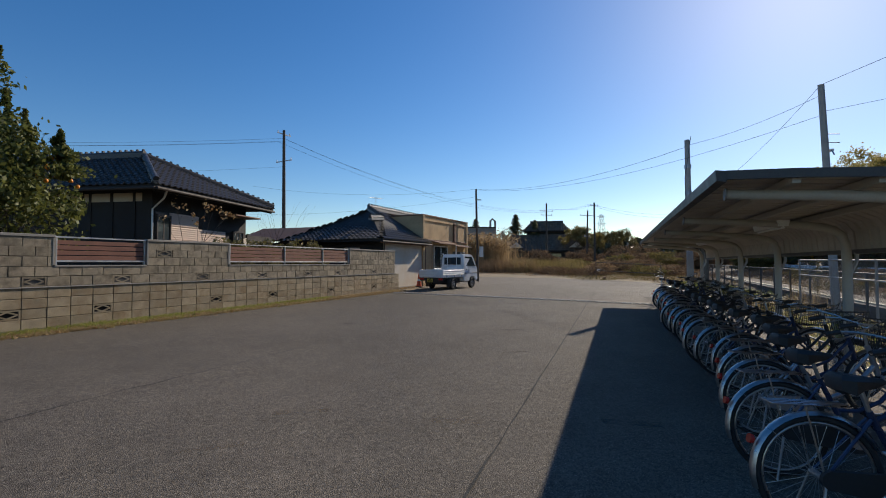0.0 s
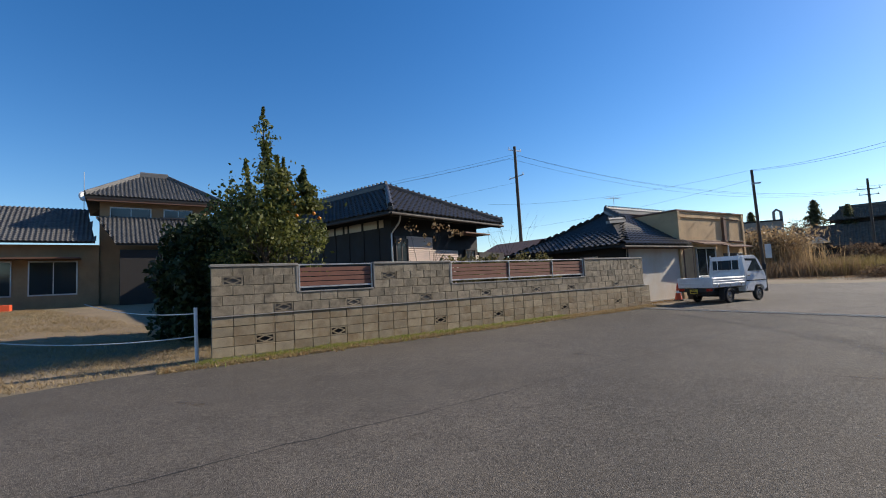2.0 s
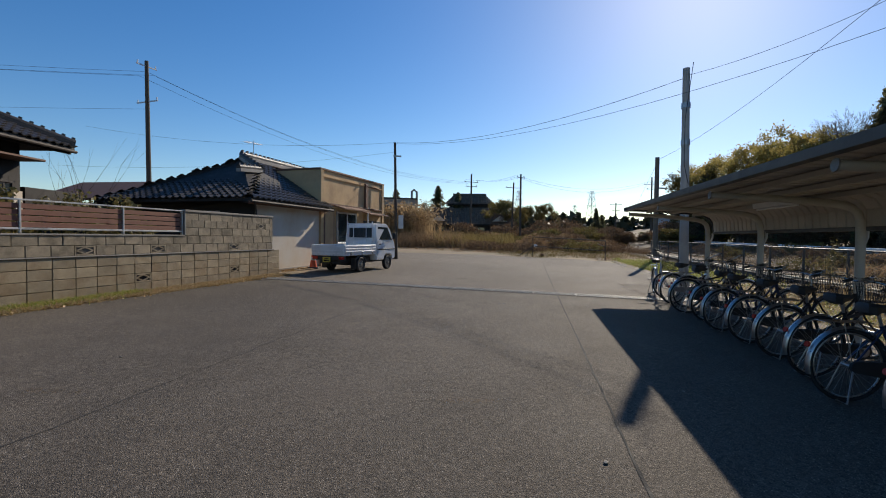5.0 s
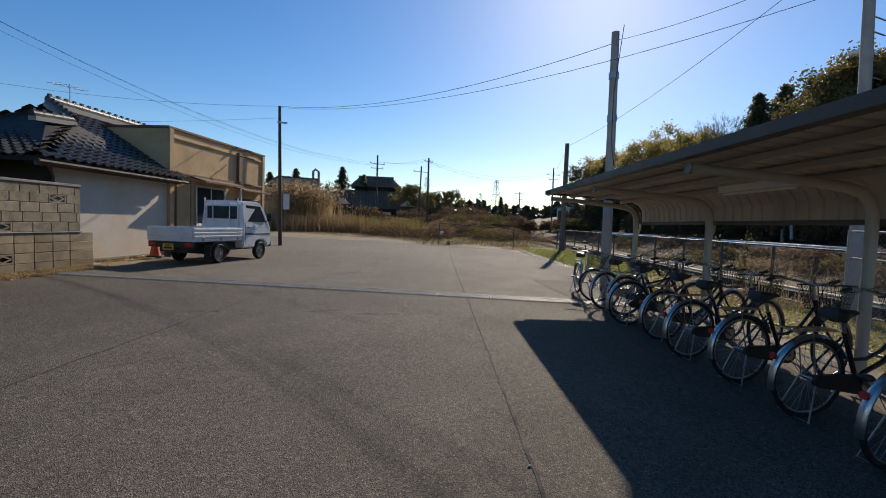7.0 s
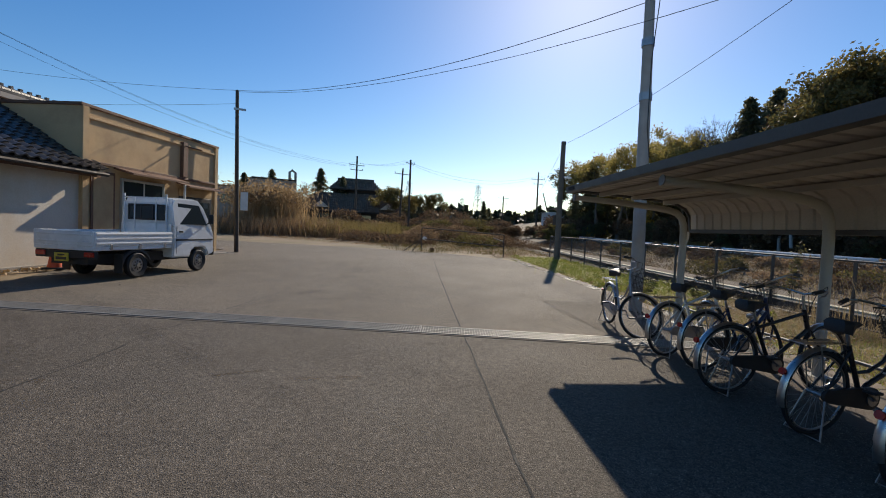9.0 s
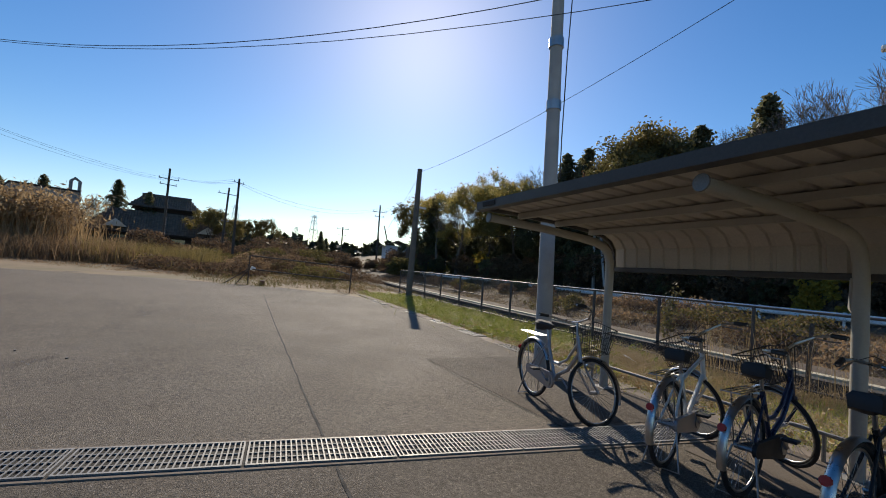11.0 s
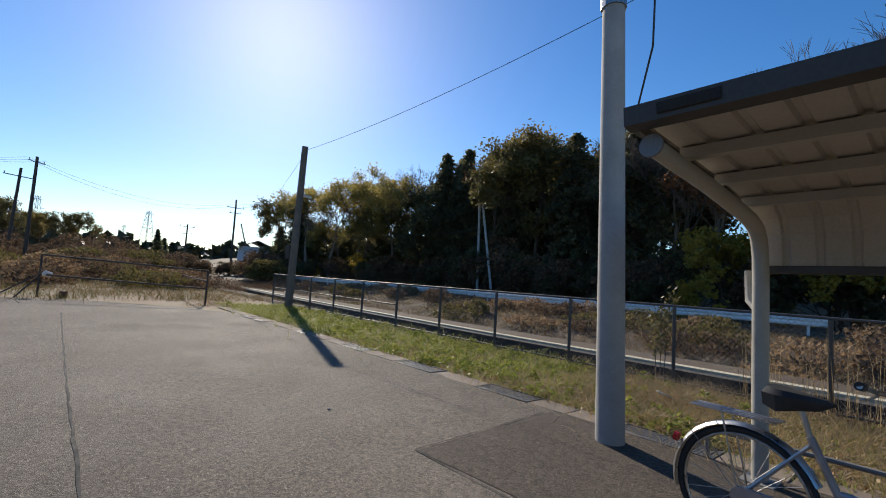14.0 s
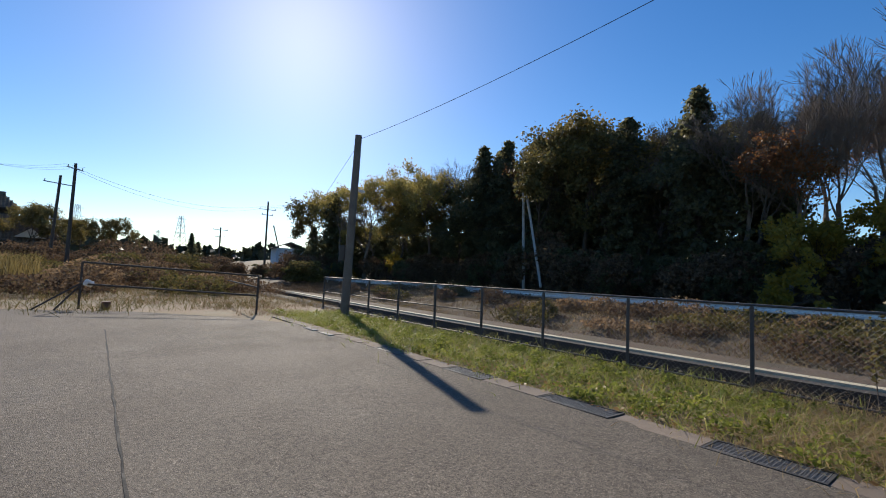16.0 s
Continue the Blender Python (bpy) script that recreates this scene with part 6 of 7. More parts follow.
    for sy in (-0.27, 0.27):
        part("grip", tube(bmesh.new(), [(0.50, sy, 0.98), (0.61, sy, 1.0)], 0.018, 8), M_BLACKP, h, smooth=True)
        part("brake_lever", tube(bmesh.new(), [(0.72, sy * 0.9, 0.985), (0.64, sy, 0.955), (0.56, sy * 1.02, 0.945)], 0.006, 5), M_STEELG, h)
    for sy in (-1, 1):
        part("brake_cable", tube(bmesh.new(), [(0.73, 0.235 * sy, 0.99), (0.84, 0.16 * sy, 1.03), (0.90, 0.04 * sy, 0.96), (0.86, 0.0, 0.80), (0.83, -0.012 * sy, 0.66)], 0.0035, 5), M_BLACKP, h)
    # lamp, drive train, stand
    part("lamp", tube(bmesh.new(), [(1.02, 0.09, 0.60), (1.10, 0.09, 0.60)], [0.022, 0.034], 10), M_CHROME, b, m=turn)
    part("reflector", tube(bmesh.new(), [(-0.325, 0, 0.50), (-0.345, 0, 0.505)], 0.026, 10), M_RED, b, "red rear reflector")
    case = [(0.44 + 0.085 * math.cos(radians(a)), 0.29 + 0.085 * math.sin(radians(a))) for a in range(-95, 96, 19)] + [(0.02 + 0.05 * math.cos(radians(a)), 0.325 + 0.05 * math.sin(radians(a))) for a in range(95, 276, 20)]
    part("chain_guard", loft(bmesh.new(), case, -0.085, -0.058), M_SILVER if paint in (M_SILVER, M_WHITEP) else M_BLACKP, b)
    part("chainring_cap", bar((0.44, -0.094, 0.29), (0.44, -0.0855, 0.29), 0.055, 16), M_STEELG, b)
    part("crank", bar((0.44, -0.11, 0.29), (0.44, 0.09, 0.29), 0.016), M_STEELG, b)
    pd = bmesh.new()
    tube(pd, [(0.44, 0.095, 0.29), (0.57, 0.095, 0.20)], 0.009, 6); tube(pd, [(0.44, -0.112, 0.29), (0.31, -0.112, 0.38)], 0.009, 6)
    part("crank_arm", pd, M_STEELG, b)
    part("pedal", cube(0.53, 0.61, 0.10, 0.19, 0.19, 0.21, 0.005), M_BLACKP, b)
    part("pedal", cube(0.27, 0.35, -0.21, -0.12, 0.37, 0.39, 0.005), M_BLACKP, b)
    ks = bmesh.new()
    tube(ks, [(0, -0.07, R), (-0.09, -0.13, 0.02), (-0.09, 0.13, 0.02), (0, 0.07, R)], 0.008, 6)
    part("kickstand", ks, M_STEELG, b)
    if rack:
        rk = part("rear_rack", tube(bmesh.new(), [(0.16, -0.055, 0.71), (-0.24, -0.055, 0.715), (-0.24, 0.055, 0.715), (0.16, 0.055, 0.71)], 0.005, 5), M_CHROME, b)
        for y in (-0.02, 0.02):
            part("rack_bar", bar((0.16, y, 0.71), (-0.236, y, 0.715), 0.005, 5), M_CHROME, rk)
        for y in (-0.06, 0.06):
            part("rack_stay", bar((0, y, R), (-0.08, y, 0.71), 0.005, 5), M_CHROME, rk)
    if basket:
        bk = bmesh.new()
        def loop(z, gx, gy):
            return [(0.98 - gx, -gy, z), (0.98 + gx, -gy, z), (0.98 + gx, gy, z), (0.98 - gx, gy, z)]
        for z, gx, gy, r in ((0.70, 0.105, 0.13, 0.004), (0.76, 0.112, 0.142, 0.0025), (0.82, 0.12, 0.155, 0.0025), (0.88, 0.13, 0.17, 0.0025), (0.94, 0.14, 0.185, 0.006)):
            tube(bk, loop(z, gx, gy), r, 4, close=True)
        for i in range(11):
            t = i / 10 * 2 - 1
            for sy in (-1, 1):
                tube(bk, [(0.98 + t * 0.105, sy * 0.13, 0.70), (0.98 + t * 0.14, sy * 0.185, 0.94)], 0.0028, 3, caps=False)
                tube(bk, [(0.98 + sy * 0.105, t * 0.13, 0.70), (0.98 + sy * 0.14, t * 0.185, 0.94)], 0.0028, 3, caps=False)
            tube(bk, [(0.98 + t * 0.105, -0.13, 0.70), (0.98 + t * 0.105, 0.13, 0.70)], 0.0028, 3, caps=False)
        part("basket", bk, M_BASKET, b, m=turn)
    return b


def stand(n, s, yaw):
    p = S(n, s)
    return pose(p.x, p.y, gz(p.x, p.y), 0, 0, yaw + YAW_S)


bicycle("bicycle", "silver city bicycle with wire basket stood apart by the drain", M_SILVER, stand(1.50, 17.90, -95), steer=98, rack=True)
bicycle("bicycle", "cream straight-frame bicycle with chrome mudguards and a black basket", M_WHITEP, stand(1.40, 16.04, 20), step=False, steer=68)
dark = bicycle("bicycle", "black city bicycle with a black wire basket in the shelter row", M_BLACK, stand(1.36, 12.5, 9), basket=True, steer=14)
bicycle("bicycle", "dark blue city bicycle with wire basket in the shelter row", M_BLUE, stand(1.54, 15.55, 11), steer=66)
sport = bicycle("bicycle", "black straight-frame bicycle without basket in the shelter row", M_BLACK, stand(1.30, 14.85, 6), basket=False, step=False, rack=False, steer=8)
blue_row = bicycle("bicycle", "dark blue city bicycle with wire basket in the shelter row", M_BLUE, stand(1.30, 13.25, 12), steer=11)
silver_row = bicycle("bicycle", "silver city bicycle with wire basket in the shelter row", M_SILVER, stand(1.22, 8.85, 8), steer=-9)
row = [(dark, 1.38, 14.02, 10), (dark, 1.36, 11.75, 6), (sport, 1.30, 11.0, 12), (blue_row, 1.15, 10.25, 9), (dark, 1.2, 9.5, 12), (sport, 1.25, 8.1, 10), (dark, 1.2, 7.4, 13), (blue_row, 1.25, 6.75, 10), (dark, 1.35, 6.1, 8), (blue_row, 1.25, 5.35, 11), (silver_row, 1.15, 4.6, 9), (blue_row, 1.05, 3.85, 10), (blue_row, 1.02, 3.1, 12), (dark, 1.25, 2.45, 10)]
REP = {silver_row: "silver city bicycle with wire basket in the shelter row", blue_row: "dark blue city bicycle with wire basket in the shelter row", dark: "black city bicycle with a black wire basket in the shelter row", sport: "black straight-frame bicycle without basket in the shelter row"}
rnd = random.Random(5)
for proto, n, s, yaw in row:
    c = copy_thing(proto, stand(n, s, yaw + rnd.uniform(-3, 3)) @ pose(0, 0, 0, rnd.uniform(-4, 4)))
    tagged(c, REP[proto])

# ---------- pipe barrier at the end of the lot ----------
bar_a, bar_b = Vector((11.35, 33.6, gz(10.6, 32.6) - 0.05)), Vector((14.95, 30.5, gz(14.7, 30.2) - 0.05))
barrier = thing("pipe_barrier", "rusty bent steel pipe barrier closing off the field", "barrier")
for h in (0.62, 1.22):
    part("rail", bar(bar_a + Vector((0.2, -0.1, h + 0.12)), bar_b + Vector((0, 0, h - 0.02)), 0.028), M_POLE_D, barrier)
part("post", bar(bar_a + Vector((0.2, -0.1, 0)), bar_a + Vector((0.2, -0.1, 1.36)), 0.03), M_POLE_D, barrier)
part("post", bar(bar_b, bar_b + Vector((0, 0, 1.22)), 0.03), M_POLE_D, barrier)
part("brace", bar(bar_a + Vector((-0.9, -0.1, 0)), bar_a + Vector((0.2, -0.1, 0.75)), 0.022), M_POLE_D, barrier)
part("brace", bar(bar_a + Vector((-0.45, -0.3, 0)), bar_a + Vector((0.2, -0.1, 0.7)), 0.022), M_POLE_D, barrier)
part("back_rail", bar(bar_b + Vector((0, 0, 0.85)), bar_b + Vector((2.2, 4.8, 0.95)), 0.025), M_POLE_D, barrier)
part("rag", cube(-0.16, 0.16, -0.05, 0.05, -0.05, 0.13, 0.04, Matrix.Translation(bar_a + Vector((0.35, -0.15, 0.72))) @ pose(0, 0, 0, 20, 15, 30)), M_WHITEP, barrier, "pale rag tied to the post")
tin = thing("oil_can", "small rusty tin by the barrier post", "can", Matrix.Translation(bar_a + Vector((0.75, -0.35, 0))))
part("body", bar((0, 0, 0), (0, 0, 0.26), 0.11, 14), M_TAN_D, tin)

# ---------- driveway post with ropes, pallet goods ----------
wp = W(-11.30, 2.82)
gate = thing("rope_post", "white plastic post with two slack ropes closing the drive", "post", pose(wp.x, wp.y, 0.12))
part("post", bar((0, 0, 0), (-0.04, 0, 1.12), 0.035, 12), M_WHITEP, gate, smooth=True)
for z0, b in ((1.0, Vector((-6.0, 0.4, 1.25))), (0.55, Vector((-4.6, -2.1, 0.62)))):
    a = Vector((0, 0, z0))
    part("rope", tube(bmesh.new(), [a.lerp(b, i / 12) - Vector((0, 0, 0.5 * i / 12 * (1 - i / 12))) for i in range(13)], 0.010, 5), M_WHITEP, gate)
goods = thing("covered_pallet", "stack under a grey plastic sheet on a pallet", "pallet", pose(-27.0, 8.2, 0.98, 0, 0, 67))
bm = cube(-0.85, 0.85, -0.6, 0.6, 0.15, 1.65)
bmesh.ops.subdivide_edges(bm, edges=bm.edges[:], cuts=10, use_grid_fill=True)
for v in bm.verts:
    v.co += Vector((noise.noise(v.co * 3), noise.noise(v.co * 3 + Vector((9, 0, 0))), 0.4 * noise.noise(v.co * 2.2))) * 0.10
part("sheet", bm, M_GALV, goods, smooth=True)
for x in (-0.7, 0, 0.7):
    part("pallet_block", cube(x - 0.08, x + 0.08, -0.6, 0.6, 0, 0.14), M_WOOD, goods)
crate = part("crate", cube(-0.3, 0.35, -0.3, 0.3, 0, 0.5, 0.02, pose(-26.2, 9.1, 0.93, 0, 0, 67)), M_ORANGE)
tagged(crate, "orange plastic crate beside the covered pallet", "crate")
stake = part("stake", cube(-0.075, 0.075, -0.03, 0.03, -0.3, 1.02, 0.012), M_POLE_D, m=MS @ pose(6.35, 17.62, gS(6.3, 17.6) - 0.05, 2, 3, 20))
for v in stake.data.vertices:
    if v.co.z > 0.95:
        v.co.x *= 0.45
        v.co.z += 0.06
tagged(stake, "dark weathered wooden stake standing at the fence", "stake")
bag = part("food_packet", bmesh.new(), M_WHITEP, m=MS @ pose(4.9, 19.65, gS(4.9, 19.65) + 0.05, 24, 12, 30))
bm = bmesh.new()
bmesh.ops.create_grid(bm, x_segments=8, y_segments=8, size=0.12)
bmesh.ops.solidify(bm, geom=bm.faces[:], thickness=0.012)
for v in bm.verts:
    v.co.z += 0.02 * noise.noise(v.co * 22)
bm.to_mesh(bag.data); bm.free()
tagged(bag, "crumpled pale food packet lying in the verge grass", "litter")
# bits of litter and pale stones on the asphalt
rnd = random.Random(8)
for i in range(14):
    n, s = rnd.uniform(-8, 1.2), rnd.uniform(2.5, 27)
    p = S(n, s)
    bm = bmesh.new()
    bmesh.ops.create_icosphere(bm, subdivisions=1, radius=rnd.uniform(0.010, 0.018))
    for v in bm.verts:
        v.co = Vector((v.co.x * rnd.uniform(0.8, 1.5), v.co.y, v.co.z * 0.5))
    ob = part("pebble", bm, M_CONC, m=pose(p.x, p.y, gz(p.x, p.y) + 0.008, 0, 0, rnd.uniform(0, 360)))
    tagged(ob, "small pale pebble lying on the asphalt", "pebble", group="pebbles on the asphalt")

# ---------- plants ----------
def leaves(rng, centers, size, flat=0.0, aspect=1.7):
    """Small pointed leaves at the centers, each a folded rhombus turned at random."""
    c = np.asarray(centers, float)
    k = len(c)
    d = rng.normal(size=(k, 3)); d[:, 2] *= 1 - flat
    d /= np.linalg.norm(d, axis=1, keepdims=True)
    e = rng.normal(size=(k, 3))
    e -= d * (e * d).sum(1, keepdims=True)
    e /= np.linalg.norm(e, axis=1, keepdims=True)
    sz = size * rng.uniform(0.6, 1.4, (k, 1))
    a, b = d * sz * aspect / 2, e * sz / 2
    v = np.stack([c - a, c + b, c + a, c - b], 1).reshape(-1, 3)
    f = np.arange(4 * k).reshape(-1, 4)
    return v, f


def add(acc, v, f):
    acc[1].extend((np.asarray(f) + acc[2][0]).tolist())
    acc[0].extend(np.asarray(v).tolist())
    acc[2][0] += len(v)


def limb(acc, p0, p1, r0, r1, seg=4):
    """A tapered stick with few sides."""
    p0, p1 = np.asarray(p0, float), np.asarray(p1, float)
    d = p1 - p0
    ln = np.linalg.norm(d)
    if ln < 1e-6:
        return
    d /= ln
    u = np.cross(d, [0.3, 0.2, 0.93] if abs(d[2]) < 0.9 else [1, 0, 0]); u /= np.linalg.norm(u)
    w = np.cross(d, u)
    ang = np.arange(seg) * 2 * math.pi / seg
    ring = np.cos(ang)[:, None] * u + np.sin(ang)[:, None] * w
    v = np.vstack([p0 + ring * r0, p1 + ring * r1])
    f = [(i, (i + 1) % seg, seg + (i + 1) % seg, seg + i) for i in range(seg)]
    add(acc, v, f)


def grow(rng, acc, tips, p, d, length, r, depth, spread=0.55, up=0.25, kids=3, seg=5, thin=0.0, fine=None):
    """Branching limbs; the ends are kept in tips."""
    p = np.asarray(p, float)
    steps_ = 3 if depth > 1 else 2
    for i in range(steps_):
        d = d + rng.normal(scale=0.13 if up < 0.5 else 0.085, size=3) + np.array([0, 0, up * 0.12])
        d /= np.linalg.norm(d)
        q = p + d * length / steps_
        limb(fine if fine and depth < 4 else acc, p, q, max(r, thin), max(r * 0.80, thin), seg)
        r *= 0.80
        p = q
        if depth > 0 and i > 0 or depth > 2 and i == 0 and rng.random() < 0.4:
            side = rng.normal(size=3); side -= d * side.dot(d); side /= np.linalg.norm(side)
            nd = d * math.cos(spread) + side * math.sin(spread) * 1.15
            grow(rng, acc, tips, p, nd / np.linalg.norm(nd), length * rng.uniform(0.55, 0.8), r * 0.62, depth - 1, spread, up, kids, max(3, seg - 1), thin, fine)
    if depth > 0:
        for _ in range(kids - 1):
            side = rng.normal(size=3); side -= d * side.dot(d); side /= np.linalg.norm(side)
            nd = d * math.cos(spread * 0.7) + side * math.sin(spread * 0.7)
            grow(rng, acc, tips, p, nd / np.linalg.norm(nd), length * rng.uniform(0.6, 0.85), r * 0.75, depth - 1, spread, up, kids, max(3, seg - 1), thin, fine)
    else:
        tips.append(p)


def store():
    return [], [], [0]


def tree_proto(name, label, seed, height, kind, leafmat, bark=M_BARK, leaf=0.22, count=2600, depth=4, spread=0.55, crown=0.35):
    rng = np.random.default_rng(seed)
    acc, tips, fine = store(), [], None if leafmat else store()
    t = thing(name, label, "tree")
    t["tall"] = height
    if kind == "cedar":
        limb(acc, (0, 0, -0.5), (0, 0, height * 0.985), height * 0.016, 0.02, 7)
        cs = []
        ph = rng.uniform(0, 6.28, 3)
        for i in range(int(count / 32)):
            z = height * (crown + (1 - crown) * rng.random() ** 1.2)
            a = rng.uniform(0, 2 * math.pi)
            up_ = (z / height - crown) / (1 - crown)
            rad = ((1 - up_) ** 0.65 * height * 0.27 + 0.05) * (0.8 + 0.28 * math.sin(2 * a + ph[0] + 5 * up_) + 0.10 * math.sin(z * 1.3 + ph[1]))
            rr = rad * rng.uniform(0.5, 1.15)
            root = np.array([0, 0, z])
            tip = np.array([rr * math.cos(a), rr * math.sin(a), z - rr * rng.uniform(0.05, 0.5)])
            limb(acc, root, tip, 0.04, 0.012, 3)
            w = rng.uniform(0.3, 1.05, (32, 1))
            c = root + (tip - root) * w + rng.normal(size=(32, 3)) * (0.06 + 0.16 * w) * [1, 1, 0.55]
            c[:, 2] -= 0.25 * w[:, 0] ** 2
            cs.append(c)
        cs = np.vstack(cs)
    else:
        trunk = height * 0.28 if kind != "shrub" else height * 0.08
        stems = 1 if kind != "shrub" else 5
        for _ in range(stems):
            d = np.array([0, 0, 1.0]) + rng.normal(scale=0.08 if stems == 1 else 0.45, size=3)
            d /= np.linalg.norm(d)
            p = np.array([0, 0, -0.4])
            if stems == 1:
                limb(acc, p, p + d * (trunk + 0.4), height * 0.021, height * 0.017, 8)
                p = p + d * (trunk + 0.4)
            grow(rng, acc, tips, p, d, height * (0.27 if stems == 1 else 0.35), height * 0.015, depth, spread, 0.35 if leafmat else 0.8, thin=0.00062 * height if not leafmat else 0.006, fine=fine)
        tp = np.array(tips)
        top = tp[:, 2].max()
        sc = height / top
        acc = ((np.array(acc[0]) * [1, 1, sc]).tolist(), acc[1], acc[2])
        tp = tp * [1, 1, sc]
        if fine:
            tw = new("crown", from_arrays("crown", (np.array(fine[0]) * [1, 1, sc]).tolist(), fine[1], bark))
            tw.parent = t
        cs = np.zeros((0, 3))
        if leafmat:
            pick = tp[rng.integers(0, len(tp), count)]
            cs = pick + rng.normal(scale=height * 0.024, size=(count, 3))
    tr = new("trunk", from_arrays("trunk", acc[0], acc[1], bark))
    tr.parent = t
    if len(cs):
        v, f = leaves(rng, cs, leaf)
        cr = new("crown", from_arrays("crown", v.tolist(), f.tolist(), leafmat))
        cr.parent = t
    return t


def place_tree(proto, x, y, z, s, yaw, label=None):
    c = copy_thing(proto, pose(x, y, z, 0, 0, yaw) @ Matrix.Diagonal((s, s, s * 1.0, 1)))
    return tagged(c, label or "")


# the wood on the slope behind the road
WOOD = [
    tree_proto("cedar_tree", "tall dark green cedar in the wood behind the road", 1, 15.0, "cedar", L_CEDAR, leaf=0.19, count=15000, crown=0.14),
    tree_proto("cedar_tree", "tall dark green cedar in the wood behind the road", 2, 14.0, "cedar", L_CEDAR, leaf=0.19, count=14000, crown=0.22),
    tree_proto("evergreen_tree", "dense dark evergreen tree in the wood", 3, 12.5, "broad", L_CEDAR, leaf=0.17, count=14000, spread=0.6),
    tree_proto("oak_tree", "oak with yellow-brown autumn leaves in the wood", 4, 13.5, "broad", L_YELLOW, leaf=0.145, count=11000, spread=0.55),
    tree_proto("oak_tree", "oak with olive autumn leaves in the wood", 5, 13.0, "broad", L_OLIVE, leaf=0.15, count=12000, spread=0.6),
    tree_proto("maple_tree", "tree with orange-brown autumn leaves in the wood", 6, 12.5, "broad", L_ORANGE, leaf=0.12, count=4600, spread=0.36),
    tree_proto("bare_tree", "bare deciduous tree with fine twigs at the wood's edge", 7, 14.5, "broad", None, M_BARK_P, depth=6, spread=0.36),
    tree_proto("bare_tree", "bare deciduous tree with fine twigs at the wood's edge", 8, 13.5, "broad", None, M_BARK_P, depth=6, spread=0.40),
    tree_proto("bush", "yellow-green leafy bush at the foot of the wood", 9, 4.6, "shrub", L_GOLDLEAF, leaf=0.105, count=9000, depth=3),
    tree_proto("bush", "dark leafy undergrowth bush at the foot of the wood", 10, 4.2, "shrub", L_CEDAR, leaf=0.15, count=6500, depth=3),
    tree_proto("oak_tree", "thin tree with pale olive-yellow leaves at the wood's edge", 14, 12.0, "broad", L_PALE, M_BARK_P, leaf=0.13, count=7000, spread=0.48),
    tree_proto("bush", "brown leafless undergrowth at the foot of the wood", 15, 4.0, "shrub", L_BRUSH, leaf=0.13, count=6000, depth=4),
]
CED1, CED2, EVER, OAKY, OAKO, MAPLE, BARE1, BARE2, BUSHY, BUSHD, PALE, BUSHB = WOOD
rnd = random.Random(21)


def in_wood(proto, n, s, top):
    """A copy of the tree at its place on the slope, with its crown reaching the height top."""
    p = S(n, s)
    z = land(n, s) - 0.1
    place_tree(proto, p.x, p.y, z, (top - z) / proto["tall"], rnd.uniform(0, 360), proto["label"])


# the front of the wood along the road
for proto, n, s, top in ((OAKO, 20, 73, 11.0), (CED2, 21, 69.5, 11.4), (PALE, 21, 66.5, 12.2), (BARE1, 23, 65, 12.4), (PALE, 22, 63.2, 12.6), (PALE, 24, 64.4, 8.0), (PALE, 25.5, 59.4, 8.2), (OAKO, 22.5, 67.4, 7.5), (PALE, 24.5, 60.6, 12.8), (OAKY, 23.5, 58.6, 9.5), (PALE, 26, 57.4, 12.6), (BARE2, 27, 56.4, 13.4), (OAKO, 27, 58.5, 9.5),
                         (BARE1, 29, 55.2, 14.4), (EVER, 29, 54.6, 11.0), (CED1, 30, 53.2, 15.6), (CED2, 31, 51.6, 15.0), (CED1, 30, 49.8, 15.4), (EVER, 29, 48.4, 13.6), (CED1, 31, 46.6, 15.2), (OAKO, 29.5, 45, 14.6), (CED2, 31, 43.6, 14.0),
                         (MAPLE, 31, 42.4, 15.0), (OAKO, 29.5, 40.8, 14.6), (OAKY, 31, 39.0, 14.8), (CED2, 30, 37.2, 14.4), (EVER, 29, 36.3, 11.4), (BARE2, 31, 35.4, 15.0), (EVER, 29.5, 34.2, 12.4), (CED1, 30, 32.3, 15.2), (EVER, 31, 31.0, 12.0),
                         (BARE2, 31, 30.4, 14.4), (MAPLE, 29.0, 29.4, 10.2), (BARE1, 30, 27.0, 15.4), (BARE2, 31.5, 25.4, 16.2), (BARE1, 30.5, 23.6, 17.4), (BARE2, 31.5, 20.6, 17.4), (BARE1, 31, 17.6, 17.0),
                         (BARE1, 31, 14.0, 16.0), (BARE2, 31, 10.5, 15.0), (OAKY, 31, 8.2, 15.0), (EVER, 30.5, 5.0, 13.0), (CED1, 31, 1.5, 14.5), (EVER, 30, -3, 13.5), (CED2, 31, -8, 14.5)):
    in_wood(proto, n, s, top)
for i in range(22):
    s = rnd.uniform(31, 62)
    n = rnd.uniform(34, 44)
    proto = rnd.choice((CED1, CED2, BARE2, OAKO, BARE1))
    in_wood(proto, n, s, (1.4 + 11.6 * (n + 1) / 31) * rnd.uniform(0.8, 0.98))
for i in range(9):
    n, s = rnd.uniform(34, 44), rnd.uniform(2, 30)
    in_wood(rnd.choice((BARE1, BARE2)), n, s, (1.4 + 12.5 * (n + 1) / 31) * rnd.uniform(0.8, 0.98))
for n, s, top in ((27.4, 24.2, 6.2), (27.6, 20.4, 6.0), (27.6, 16.4, 5.6)):
    in_wood(BUSHY, n, s, top)
